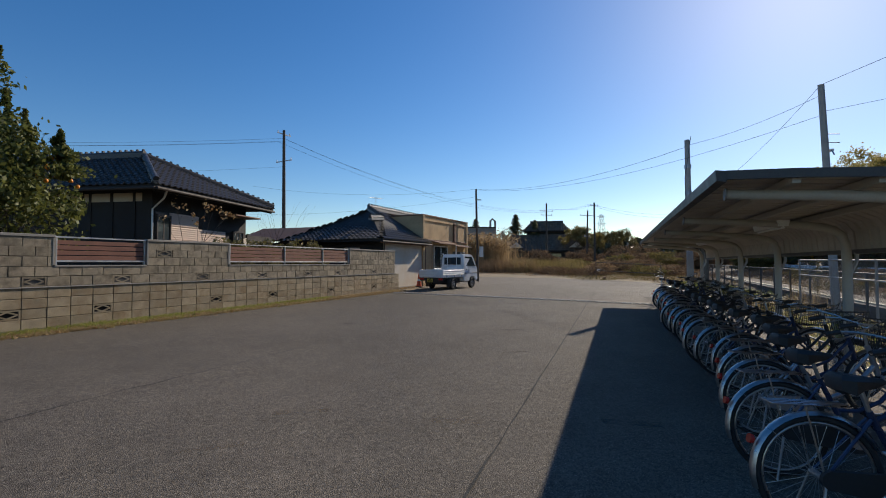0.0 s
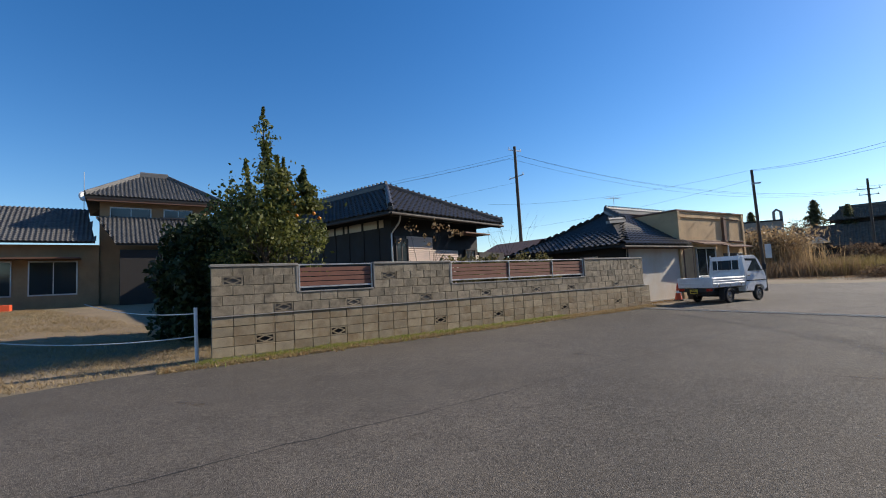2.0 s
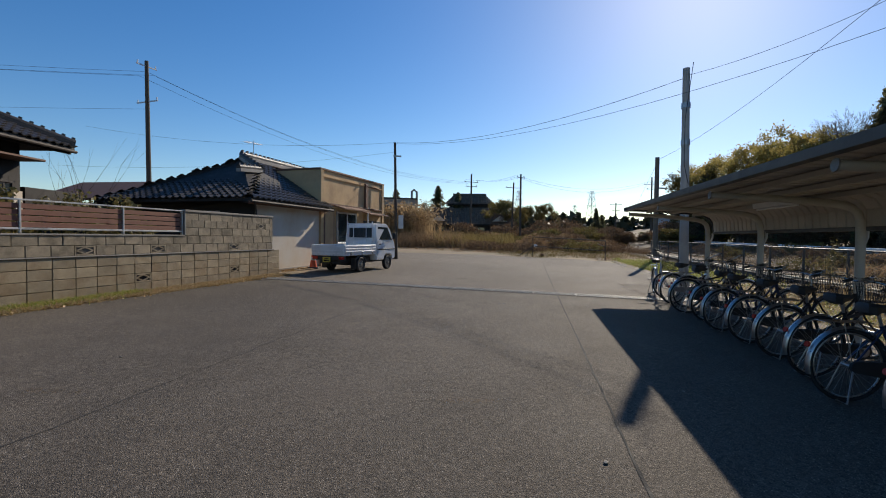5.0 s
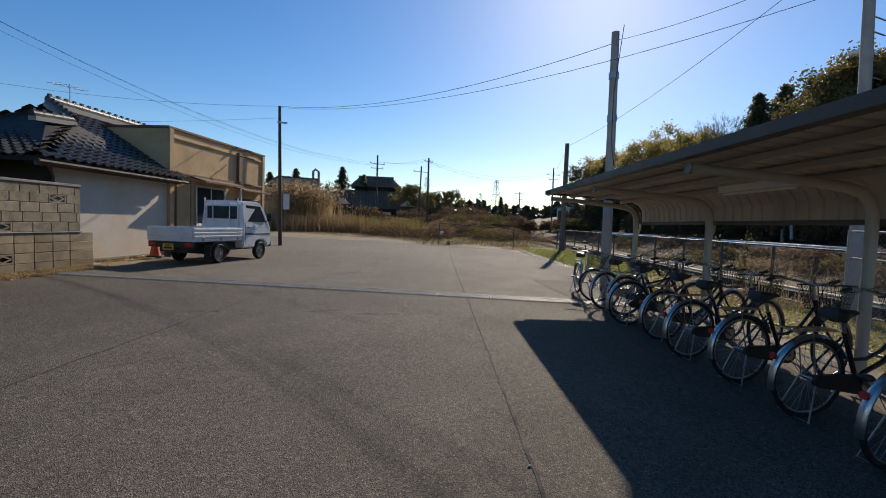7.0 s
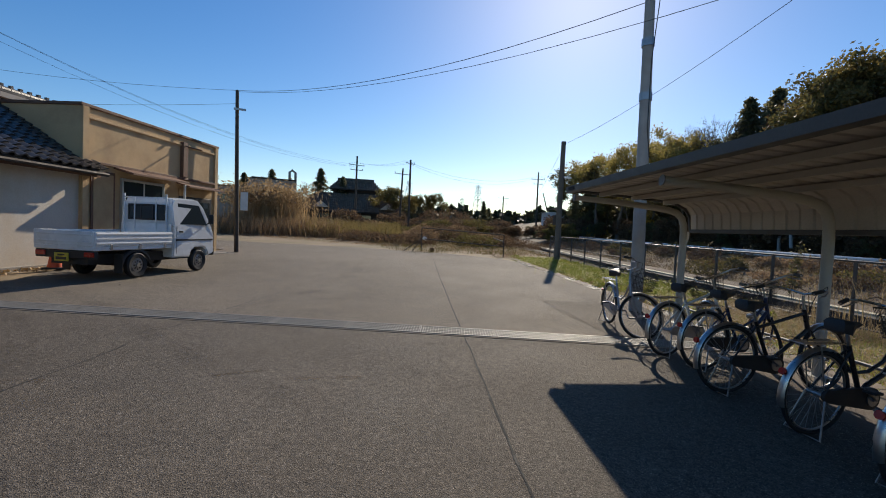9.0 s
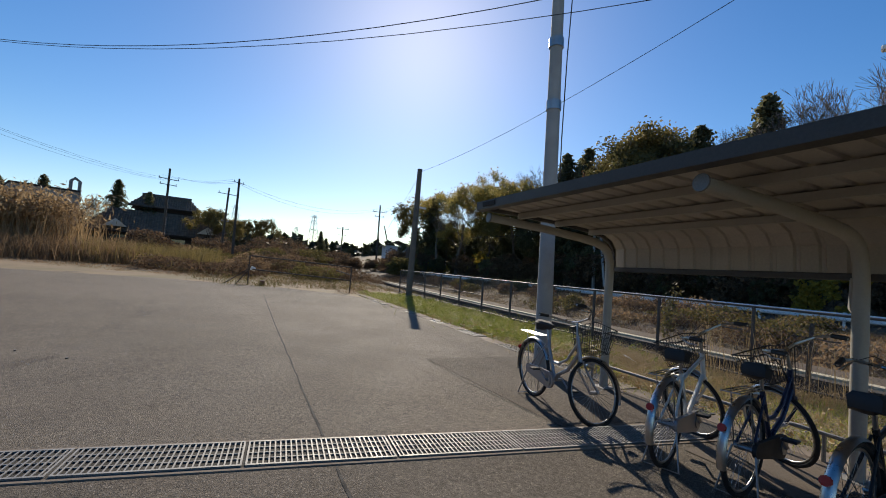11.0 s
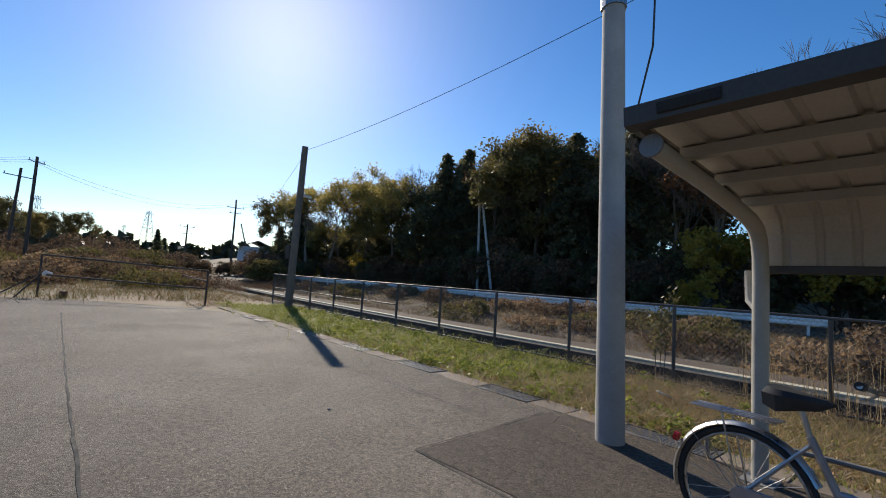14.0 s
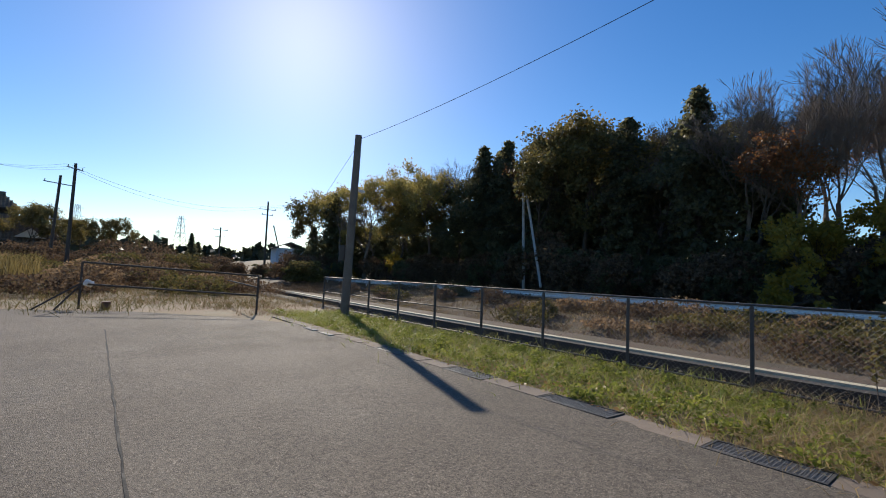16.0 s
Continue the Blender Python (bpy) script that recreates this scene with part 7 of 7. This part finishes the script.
for i in range(30):
    s = -10 + i * 2.2 + rnd.uniform(-0.6, 0.6)
    n = (28.4 if s < 54 else 28.4 - 0.45 * (s - 54)) + rnd.uniform(-0.8, 0.8)
    in_wood(EVER if s > 29 and i % 2 else BUSHD if i % 3 else BUSHB, n, s, rnd.uniform(5.0, 8.0) if s > 41 else rnd.uniform(3.4, 4.8))
for i in range(24):
    s = 29 + i * 1.3 + rnd.uniform(-0.4, 0.4)
    n = (26.8 if s < 54 else 26.8 - 0.45 * (s - 54)) + rnd.uniform(-0.5, 0.5)
    in_wood((BUSHD, BUSHB)[i % 2], n, s, rnd.uniform(2.8, 4.6))
for i in range(11):
    s = 55 + i * 1.5 + rnd.uniform(-0.5, 0.5)
    n = 24.8 - 0.32 * (s - 55) + rnd.uniform(-2.2, 0.8)
    in_wood((BUSHB, BUSHB, BUSHD, BUSHY)[i % 4], n, s, rnd.uniform(2.8, 4.4))
# low brush along the road below the cottage
for i in range(22):
    s = 70 + i * 1.1 + rnd.uniform(-0.5, 0.5)
    n = 20.0 - 0.32 * (s - 70) + rnd.uniform(-3.0, 0.5)
    in_wood((BUSHB, BUSHD, BUSHB)[i % 3], n, s, rnd.uniform(2.1, 2.9))
# dense evergreens and undergrowth closing the gap under the pale trees
for i in range(24):
    s = 53 + i * 0.95 + rnd.uniform(-0.4, 0.4)
    n = 29.5 - 0.30 * max(0, s - 55) + rnd.uniform(0, 4.5)
    in_wood((EVER, BUSHD, EVER, CED2)[i % 4], n, s, rnd.uniform(5.5, 8.5))
# trees round the far houses and across the field
for proto, x, y, z, k in ((CED1, 63.5, 118.7, 0.8, 0.62), (CED2, 66.5, 121, 0.8, 0.55), (OAKO, 33, 92, 1, 0.55), (OAKY, 30.5, 90, 1, 0.52), (OAKO, 36, 90, 1, 0.58), (OAKY, 28, 94, 1, 0.62), (OAKO, 27, 88, 1, 0.6),
                          (CED1, 8, 106, 1, 0.75), (CED2, 3, 110, 1, 0.75), (CED1, -4, 112, 1, 0.7), (EVER, 12, 104, 1, 0.7), (CED2, 21, 101, 1, 0.75), (CED1, 25, 104, 1, 0.7), (BARE1, 14, 98, 1, 0.6), (CED1, -10, 108, 1, 0.6), (CED2, 30, 110, 1, 0.6), (CED1, 17, 103, 1, 0.8),
                          (EVER, 43.0, 57.0, 1, 0.40), (CED2, 46.5, 62, 1, 0.5)):
    place_tree(proto, x, y, z - 0.3, k, rnd.uniform(0, 360), "tree beyond the field near the far houses")
for i, proto in enumerate(WOOD):
    p = S(52 + 2 * (i % 3), -6 + 6 * i)
    proto.matrix_basis = pose(p.x, p.y, land(52 + 2 * (i % 3), -6 + 6 * i) - 0.1)

# far wooded ridge on the horizon
rng = np.random.default_rng(40)
acc = store()
pts = []
for i in range(620):
    a = radians(rng.uniform(-30, 55))
    dist = rng.uniform(240, 420)
    h = rng.uniform(7, 13)
    base = np.array([math.sin(a) * dist, math.cos(a) * dist, 3.0])
    zz = rng.random((40, 1)) ** 0.8 * h
    pts.append(base + np.hstack([rng.normal(size=(40, 2)) * 3.2 * (1.15 - zz / h), zz]))
v, f = leaves(rng, np.vstack(pts), 3.0)
far = new("far_woods", from_arrays("far_woods", v.tolist(), f.tolist(), L_FAR))
tagged(far, "low dark wooded ridge along the horizon", "woods", kind="stuff")

# citrus tree and hedge in the garden
citrus = thing("citrus_tree", "leafy citrus tree with a few orange fruits behind the wall", "tree", pose(-9.75, 9.75, 0.2) @ Matrix.Diagonal((1.05, 1.05, 1.10, 1)))
rng = np.random.default_rng(12)
acc, tips = store(), []
limb(acc, (0, 0, -0.3), (0.05, 0, 1.3), 0.09, 0.075, 8)
for k in range(7):
    a = k * 0.9
    grow(rng, acc, tips, (0.05, 0, 1.1 + 0.1 * k), np.array([math.cos(a) * 0.55, math.sin(a) * 0.55, 0.85]), 0.72, 0.04, 3, 0.6, 0.4)
limb(acc, (0.05, 0, 1.3), (0.0, 0, 5.2), 0.05, 0.012, 6)
tp = np.array(tips)
tp[:, 2] = np.where(tp[:, 2] > 5.6, 5.6 - 0.2 * (tp[:, 2] - 5.6), tp[:, 2])
part_tr = new("trunk", from_arrays("trunk", acc[0], acc[1], M_BARK)); part_tr.parent = citrus
ball = rng.normal(size=(15000, 3)); ball /= np.linalg.norm(ball, axis=1, keepdims=True)
ball = ball * rng.random((15000, 1)) ** 0.4 * [1.45, 1.4, 1.25] + [0.1, 0.05, 2.65]
gap = np.sin(ball[:, 0] * 4.3 + 1) * np.sin(ball[:, 1] * 4.7) + np.sin(ball[:, 2] * 5.1 + ball[:, 0] * 2.2)
cs = [tp[rng.integers(0, len(tp), 4500)] + rng.normal(scale=0.14, size=(4500, 3)), ball[gap > 0.55]]
cs[0] = cs[0][(cs[0][:, 2] < 4.3) & (np.hypot(cs[0][:, 0], cs[0][:, 1]) < 1.7)]
for x, y, top, r in ((0.1, 0.0, 5.55, 0.62), (-0.25, 0.25, 4.9, 0.34), (0.45, -0.2, 4.6, 0.28), (0.95, -0.3, 4.15, 0.32), (1.25, 0.2, 3.9, 0.25), (-0.75, 0.1, 4.45, 0.2), (-1.1, 0.4, 3.8, 0.25), (0.2, 0.5, 4.4, 0.25), (1.15, 0.2, 3.75, 0.42)):
    w = rng.random(750) ** 1.3
    rr = r * (1.05 - w) * (0.7 + 0.5 * np.sin(w * 17 + x * 9))
    cs.append(np.column_stack([x + rng.normal(size=750) * rr * 0.7 + 0.1 * np.sin(w * 5), y + rng.normal(size=750) * rr * 0.7, 2.9 + w * (top - 2.9)]))
cs = np.vstack(cs)
v, f = leaves(rng, cs, 0.06)
cr = new("crown", from_arrays("crown", v.tolist(), f.tolist(), L_GREEN)); cr.parent = citrus
bmf = bmesh.new(); bmesh.ops.create_icosphere(bmf, subdivisions=2, radius=0.045)
fruit = mesh_of("fruit", bmf, mat("orange_fruit", (0.75, 0.26, 0.02), 0.45, vary=0.1, bump=0.05), True)
for i in range(16):
    share("fruit", fruit, citrus, pose(1.00 + rng.uniform(-0.3, 0.25), 0.20 + rng.uniform(-0.45, 0.45), 3.15 + rng.uniform(-0.35, 0.4)))


def bush(name, label, x, y, z, rx, ry, rz, count, leaf, mat_, seed, category="bush"):
    rng = np.random.default_rng(seed)
    b = thing(name, label, category, pose(x, y, z))
    acc = store()
    for i in range(14):
        limb(acc, (0, 0, -0.1), rng.normal(size=3) * [rx * 0.4, ry * 0.4, 0] + [0, 0, rz * rng.uniform(0.6, 1.4)], 0.02, 0.006, 4)
    st = new("woody_base", from_arrays("woody_base", acc[0], acc[1], M_BARK)); st.parent = b
    d = rng.normal(size=(count, 3)); d /= np.linalg.norm(d, axis=1, keepdims=True)
    lump = 1 + 0.22 * np.sin(d[:, 0] * 5 + seed) * np.cos(d[:, 1] * 4) + 0.15 * np.sin(d[:, 2] * 9)
    c = d * rng.uniform(0.45, 1.05, (count, 1)) ** 0.5 * lump[:, None] * [rx, ry, rz] + [0, 0, rz * 0.9]
    c = c[c[:, 2] > 0]
    v, f = leaves(rng, c, leaf)
    cr = new("foliage", from_arrays("foliage", v.tolist(), f.tolist(), mat_)); cr.parent = b
    return b


for i, (x, y, rx, ry, rz) in enumerate(((-11.2, 10.2, 1.0, 1.0, 1.6), (-12.4, 10.0, 1.1, 1.0, 1.8), (-13.4, 9.9, 1.0, 0.9, 1.75))):
    bush("hedge_shrub", "tall dense dark green garden hedge beside the drive", x, y, 0.2, rx, ry, rz, 7000, 0.095, L_HEDGE, 60 + i)
for i, (v_, u_, rr) in enumerate(((-12.6, 10.2, 0.75), (-12.6, 11.4, 0.6), (-12.7, 12.9, 0.8), (-12.8, 14.2, 0.65))):
    p = W(v_, u_)
    bush("garden_shrub", "clipped olive-green shrub showing over the wall panel", p.x, p.y, 0.8, rr, rr, 0.75, 2600, 0.06, L_OLIVE, 80 + i)
for i, (x, y, h) in enumerate(((-8.85, 15.75, 2.75), (-7.9, 21.6, 3.5))):
    rng = np.random.default_rng(90 + i)
    acc, tips = store(), []
    sp = thing("sapling", "thin sapling with few dry leaves in the garden", "tree", pose(x, y, 0.3))
    for k in range(4):
        grow(rng, acc, tips, (0, 0, 0.8), np.array([rng.normal() * 0.25, rng.normal() * 0.25, 1.0]), h * 0.45, 0.018, 2, 0.35, 0.6, 2, 4)
    limb(acc, (0, 0, -0.1), (0, 0, 0.9), 0.035, 0.025, 5)
    tr = new("trunk", from_arrays("trunk", acc[0], acc[1], M_BARK)); tr.parent = sp
    if i == 0:
        tp = np.array(tips)
        v, f = leaves(rng, tp[rng.integers(0, len(tp), 130)] + rng.normal(scale=0.06, size=(130, 3)), 0.06)
        cr = new("crown", from_arrays("crown", v.tolist(), f.tolist(), L_LITTER)); cr.parent = sp


# grasses
def blades(rng, roots, height, width, bendy=0.5):
    k = len(roots)
    a = rng.uniform(0, 2 * math.pi, k)
    h = height * rng.uniform(0.45, 1.3, k)
    side = np.stack([np.cos(a), np.sin(a), 0 * a], 1) * (width / 2)
    lean_ = np.stack([rng.normal(scale=bendy, size=k), rng.normal(scale=bendy, size=k), 0 * a], 1)
    mid = roots + lean_ * h[:, None] * 0.35 + np.stack([0 * a, 0 * a, h * 0.62], 1)
    tip = roots + lean_ * h[:, None] + np.stack([0 * a, 0 * a, h], 1)
    v = np.stack([roots - side, roots + side, mid + side * 0.7, mid - side * 0.7, tip], 1).reshape(-1, 3)
    b = (np.arange(k) * 5)[:, None]
    return v, np.hstack([b, b + 1, b + 2, b + 3]), np.hstack([b + 3, b + 2, b + 4])


def grass(name, label, area, count, height, width, material, seed, bendy=0.5, clump=0.0):
    """area(rng, k) gives k root places in the world."""
    rng = np.random.default_rng(seed)
    roots = area(rng, count)
    if clump:
        c = roots[rng.integers(0, len(roots), max(3, count // 60))]
        roots = roots * 1.0
        near = c[rng.integers(0, len(c), count // 2)]
        off = rng.normal(scale=clump, size=(count // 2, 2))
        roots[: count // 2, :2] = near[:, :2] + off
        roots[: count // 2, 2] = near[:, 2]
    v, q, t = blades(rng, roots, height, width, bendy)
    ob = new(name, from_arrays(name, v.tolist(), q.tolist() + t.tolist(), material))
    return tagged(ob, label, "grass", kind="stuff")


def strip(n0, n1, s0, s1, lift=0.0, to_land=True):
    def area(rng, k):
        n, s = rng.uniform(n0, n1, k), rng.uniform(s0, s1, k)
        return np.array([tuple(S(a, b, (land(a, b) if to_land else gS(a, b)) + lift)) for a, b in zip(n, s)])
    return area


def wall_foot(v0, v1, u0, u1):
    def area(rng, k):
        v, u = v0 + (v1 - v0) * rng.random(k) ** 1.3, rng.uniform(u0, u1, k)
        return np.array([tuple(W(a, b, gW(a, b) - 0.01)) for a, b in zip(v, u)])
    return area


grass("verge_grass", "short green and straw-coloured grass on the verge", strip(3.27, 6.05, 18.5, 35, -0.01), 20000, 0.10, 0.010, L_GRASS, 1, 1.2, 0.10)
grass("verge_tufts", "clumps of longer green grass on the verge", strip(3.5, 6.0, 20.5, 34, -0.01), 7000, 0.19, 0.011, L_GRASS, 41, 1.0, 0.45)
grass("verge_tufts", "bleached dry grass by the lamp pole", strip(3.35, 5.9, 17.2, 21.2, -0.01), 9000, 0.15, 0.008, L_STRAW, 42, 1.5, 0.4)


def mats(rng, count):
    """Low leafy weeds growing in cushions over the verge."""
    n0, s0 = rng.uniform(3.35, 5.95, 260), 18.6 + 15.4 * rng.random(260)
    pick = rng.integers(0, 260, count)
    r = rng.uniform(0.08, 0.30, 260)[pick]
    h = rng.uniform(0.04, 0.20, 260)[pick]
    a, q = rng.uniform(0, 6.283, count), np.sqrt(rng.random(count))
    n, s = n0[pick] + r * q * np.cos(a), s0[pick] + r * q * np.sin(a)
    keep = (n > 3.27) & (n < 6.1)
    z = h * (1 - q ** 2) * rng.uniform(0.5, 1.1, count) + 0.012
    return np.array([tuple(S(b, c, land(b, c) + d)) for b, c, d in zip(n[keep], s[keep], z[keep])])


rng = np.random.default_rng(33)
v, f = leaves(rng, mats(rng, 24000), 0.028, 0.5)
tagged(new("verge_weeds", from_arrays("verge_weeds", v.tolist(), f.tolist(), L_MAT)), "cushions of small green leafy weeds on the verge", "weeds", kind="stuff")
# a tall leafy weed growing up through the fence
tall_weed = thing("tall_weed", "tall leafy green weed leaning on the fence", "weed", MS @ pose(6.9, 20.6, gS(6.9, 20.6) - 1.0))
acc = store()
cs = []
for k in range(3):
    tipw = np.array([0.05 * k, -0.18 + 0.16 * k, 2.45 - 0.22 * k])
    limb(acc, (0, 0, -0.2), tipw, 0.012, 0.004, 4)
    w = rng.uniform(0.62, 1.02, (70, 1))
    cs.append(tipw * w + rng.normal(scale=0.055, size=(70, 3)))
st = new("woody_base", from_arrays("woody_base", acc[0], acc[1], M_BARK)); st.parent = tall_weed
v, f = leaves(rng, np.vstack(cs), 0.05)
fo = new("foliage", from_arrays("foliage", v.tolist(), f.tolist(), L_OLIVE)); fo.parent = tall_weed
grass("verge_grass", "dry straw lying in the verge", strip(3.27, 6.2, 3, 34, -0.01), 36000, 0.075, 0.010, L_STRAW, 2, 1.6, 0.15)
grass("verge_grass", "short weedy grass behind the shelter", strip(3.05, 6.0, 3, 18.5, -0.01), 24000, 0.09, 0.009, L_GRASS, 3, 0.9, 0.15)
grass("dry_tufts", "tall dry grass tufts along the fence", strip(5.3, 6.3, 15, 22, -0.02), 1300, 0.24, 0.006, L_STRAW, 4, 0.8, 0.10)
grass("bank_grass", "dead brown grass on the bank below the road", strip(10.7, 19.5, 2, 62), 40000, 0.17, 0.016, L_BRUSH, 5, 1.3, 0.4)
grass("bank_grass", "straw and green tufts on the bank below the road", strip(10.8, 20.5, 2, 62), 16000, 0.16, 0.018, L_WEED, 6, 1.0, 0.55)
grass("bank_straw", "pale dead stalks lying on the bank below the road", strip(10.6, 17, 2, 50), 9000, 0.22, 0.012, L_STRAW, 26, 1.8, 0.35)
grass("fence_stalks", "tall thin dry stalks standing in front of the fence", strip(5.5, 6.0, 16.6, 19.0, -0.02), 160, 0.95, 0.007, L_STRAW, 27, 0.18)
grass("straw_heap", "heap of dry straw beside the fence", strip(4.6, 5.6, 18.9, 20.3, 0.0), 2600, 0.20, 0.005, L_STRAW, 28, 1.5, 0.25)
grass("wall_weeds", "dry weeds and leaf litter along the foot of the wall", wall_foot(-10.97, -10.42, 2.2, 17.8), 24000, 0.07, 0.014, L_STRAW, 7, 1.4, 0.05)
grass("wall_weeds", "small green weeds along the foot of the wall", wall_foot(-10.97, -10.68, 2.8, 13), 7500, 0.10, 0.016, L_GRASS, 8, 0.8, 0.16)
W_EDGE = lambda x, y: (MW.inverted() @ Vector((x, y, 0))).x < -10.75 and x < -9.5 - 0.41 * (3.6 - y)
grass("drive_grass", "dry trampled grass on the drive", lambda rng, k: np.array([(x, y, land(*(MS.inverted() @ Vector((x, y, 0))).xy) - 0.01) for x, y in zip(rng.uniform(-26, -9.2, k), rng.uniform(1.0, 10.0, k)) if W_EDGE(x, y)]), 70000, 0.085, 0.012, L_STRAW, 9, 1.3, 0.25)
grass("field_grass", "dry grass at the near edge of the field", lambda rng, k: np.array([(x, y, land(*(MS.inverted() @ Vector((x, y, 0))).xy)) for x, y in zip(rng.uniform(0, 26, k), rng.uniform(30, 52, k)) if y > 33.2 + 0.0 * x and (x - 4.2) * 0.8 + (y - 41.5) > 0.3 or (x > 14.6 and y > 28)]), 46000, 0.12, 0.012, L_FIELD, 10, 1.5, 0.3)
grass("field_weeds", "green weeds in the field by the barrier", lambda rng, k: np.array([(x, y, land(*(MS.inverted() @ Vector((x, y, 0))).xy)) for x, y in zip(rng.uniform(10, 26, k), rng.uniform(32, 50, k))]), 14000, 0.20, 0.014, L_WEED, 11, 1.0, 0.4)
grass("dead_stalks", "mass of dead brown stalks in the field", lambda rng, k: np.array([(x, y, land(*(MS.inverted() @ Vector((x, y, 0))).xy)) for x, y in zip(rng.uniform(4, 34, k), rng.uniform(44, 66, k))]), 34000, 0.55, 0.018, L_BRUSH, 12, 1.2, 0.8)
grass("reeds", "tall pale reeds standing in the field", lambda rng, k: np.array([(x, y, 0.7) for x, y in zip(rng.normal(4.7, 1.5, k), rng.normal(50.5, 1.4, k))]), 2600, 2.7, 0.04, L_REED, 13, 0.16)
grass("reeds", "yellowing goldenrod stems standing in the field", lambda rng, k: np.array([(x, y, 0.55) for x, y in zip(rng.uniform(7.0, 14.5, k), rng.normal(47.5, 1.5, k))]), 4200, 1.25, 0.03, L_GOLD, 14, 0.25, 0.5)
grass("brush", "reddish dead brush at the foot of the reeds", lambda rng, k: np.array([(x, y, 0.6) for x, y in zip(rng.uniform(1.0, 9.5, k), rng.normal(47.0, 1.2, k))]), 5000, 1.2, 0.03, L_FIELD, 15, 0.5, 0.5)
# plume heads of the reeds
rng = np.random.default_rng(16)
c = np.column_stack([rng.normal(4.5, 1.6, 5200), rng.normal(50.3, 1.3, 5200), rng.normal(3.65, 0.5, 5200)])
v, f = leaves(rng, c, 0.10, aspect=3.0)
tagged(new("reed_plumes", from_arrays("reed_plumes", v.tolist(), f.tolist(), L_REED)), "pale feathery plumes on the reeds", "reeds", kind="stuff")
for i, (x, y, rx, rz, mt) in enumerate(((26, 82, 3.0, 1.6, L_BRUSH), (31, 78, 3.5, 1.8, L_BRUSH), (36, 80, 4, 2.0, L_BRUSH), (21, 70, 2.2, 1.2, L_BRUSH), (28, 66, 3.0, 1.1, L_BRUSH), (33, 68, 3, 1.2, L_WEED), (24, 60, 2.4, 0.9, L_WEED), (40, 72, 3, 1.3, L_BRUSH), (13, 60, 2.4, 1.2, L_BRUSH), (40.0, 57.5, 2.6, 1.5, L_BRUSH), (37.5, 54, 2.2, 1.3, L_BRUSH), (35.5, 51, 2.0, 1.0, L_WEED))):
    bush("thicket", "tangled dead brush thicket beyond the field", x, y, 0.8, rx, rx, rz, 4200, 0.13, mt, 120 + i)

rnd = random.Random(91)
for i in range(20):
    x, y = rnd.uniform(9, 24), rnd.uniform(39, 54)
    r = rnd.uniform(1.0, 2.1)
    zz = land(*(MS.inverted() @ Vector((x, y, 0))).xy)
    bush("brush_mound", "mound of tangled brown dead brush in the field", x, y, zz - 0.05, r, r, rnd.uniform(0.35, 0.75), 2200, 0.075, (L_BRUSH, L_BRUSH, L_FIELD, L_WEED)[i % 4], 500 + i, "brush")

# low dead scrub scattered on the bank below the road
rnd = random.Random(64)
for i in range(48):
    n, s = rnd.uniform(11.2, 18.8), rnd.uniform(12, 50)
    p = S(n, s)
    r = rnd.uniform(0.5, 1.3)
    bush("dead_scrub", "low tangle of dead brown scrub on the bank", p.x, p.y, land(n, s) - 0.03, r, r, rnd.uniform(0.18, 0.42), 800, 0.07, rnd.choice((L_BRUSH, L_FIELD, L_WEED)), 300 + i, "scrub")

# fallen leaves lying along the foot of the wall and round the shop corner
rng = np.random.default_rng(71)
spots = []
for i in range(9000):
    u = rng.uniform(2.2, 21.0)
    v_ = -10.95 + abs(rng.normal()) * (0.22 if u < 17.4 else 0.30)
    if u > 17.6:
        v_ -= 0.95
    spots.append(tuple(W(v_, u, gW(v_, u) + rng.uniform(0.006, 0.035))))
v, f = leaves(rng, np.array(spots), 0.035, 0.75)
tagged(new("leaf_litter", from_arrays("leaf_litter", v.tolist(), f.tolist(), L_LITTER)), "dry brown fallen leaves along the foot of the wall", "leaves", kind="stuff")
spots = []
for i in range(1300):
    n, s = 3.2 + abs(rng.normal()) * 1.1, rng.uniform(14, 26)
    spots.append(tuple(S(n, s, gS(n, s) + rng.uniform(0.0, 0.05))))
v, f = leaves(rng, np.array(spots), 0.035, 0.75)
tagged(new("leaf_litter", from_arrays("leaf_litter", v.tolist(), f.tolist(), L_LITTER)), "dry brown fallen leaves scattered on the verge", "leaves", kind="stuff")
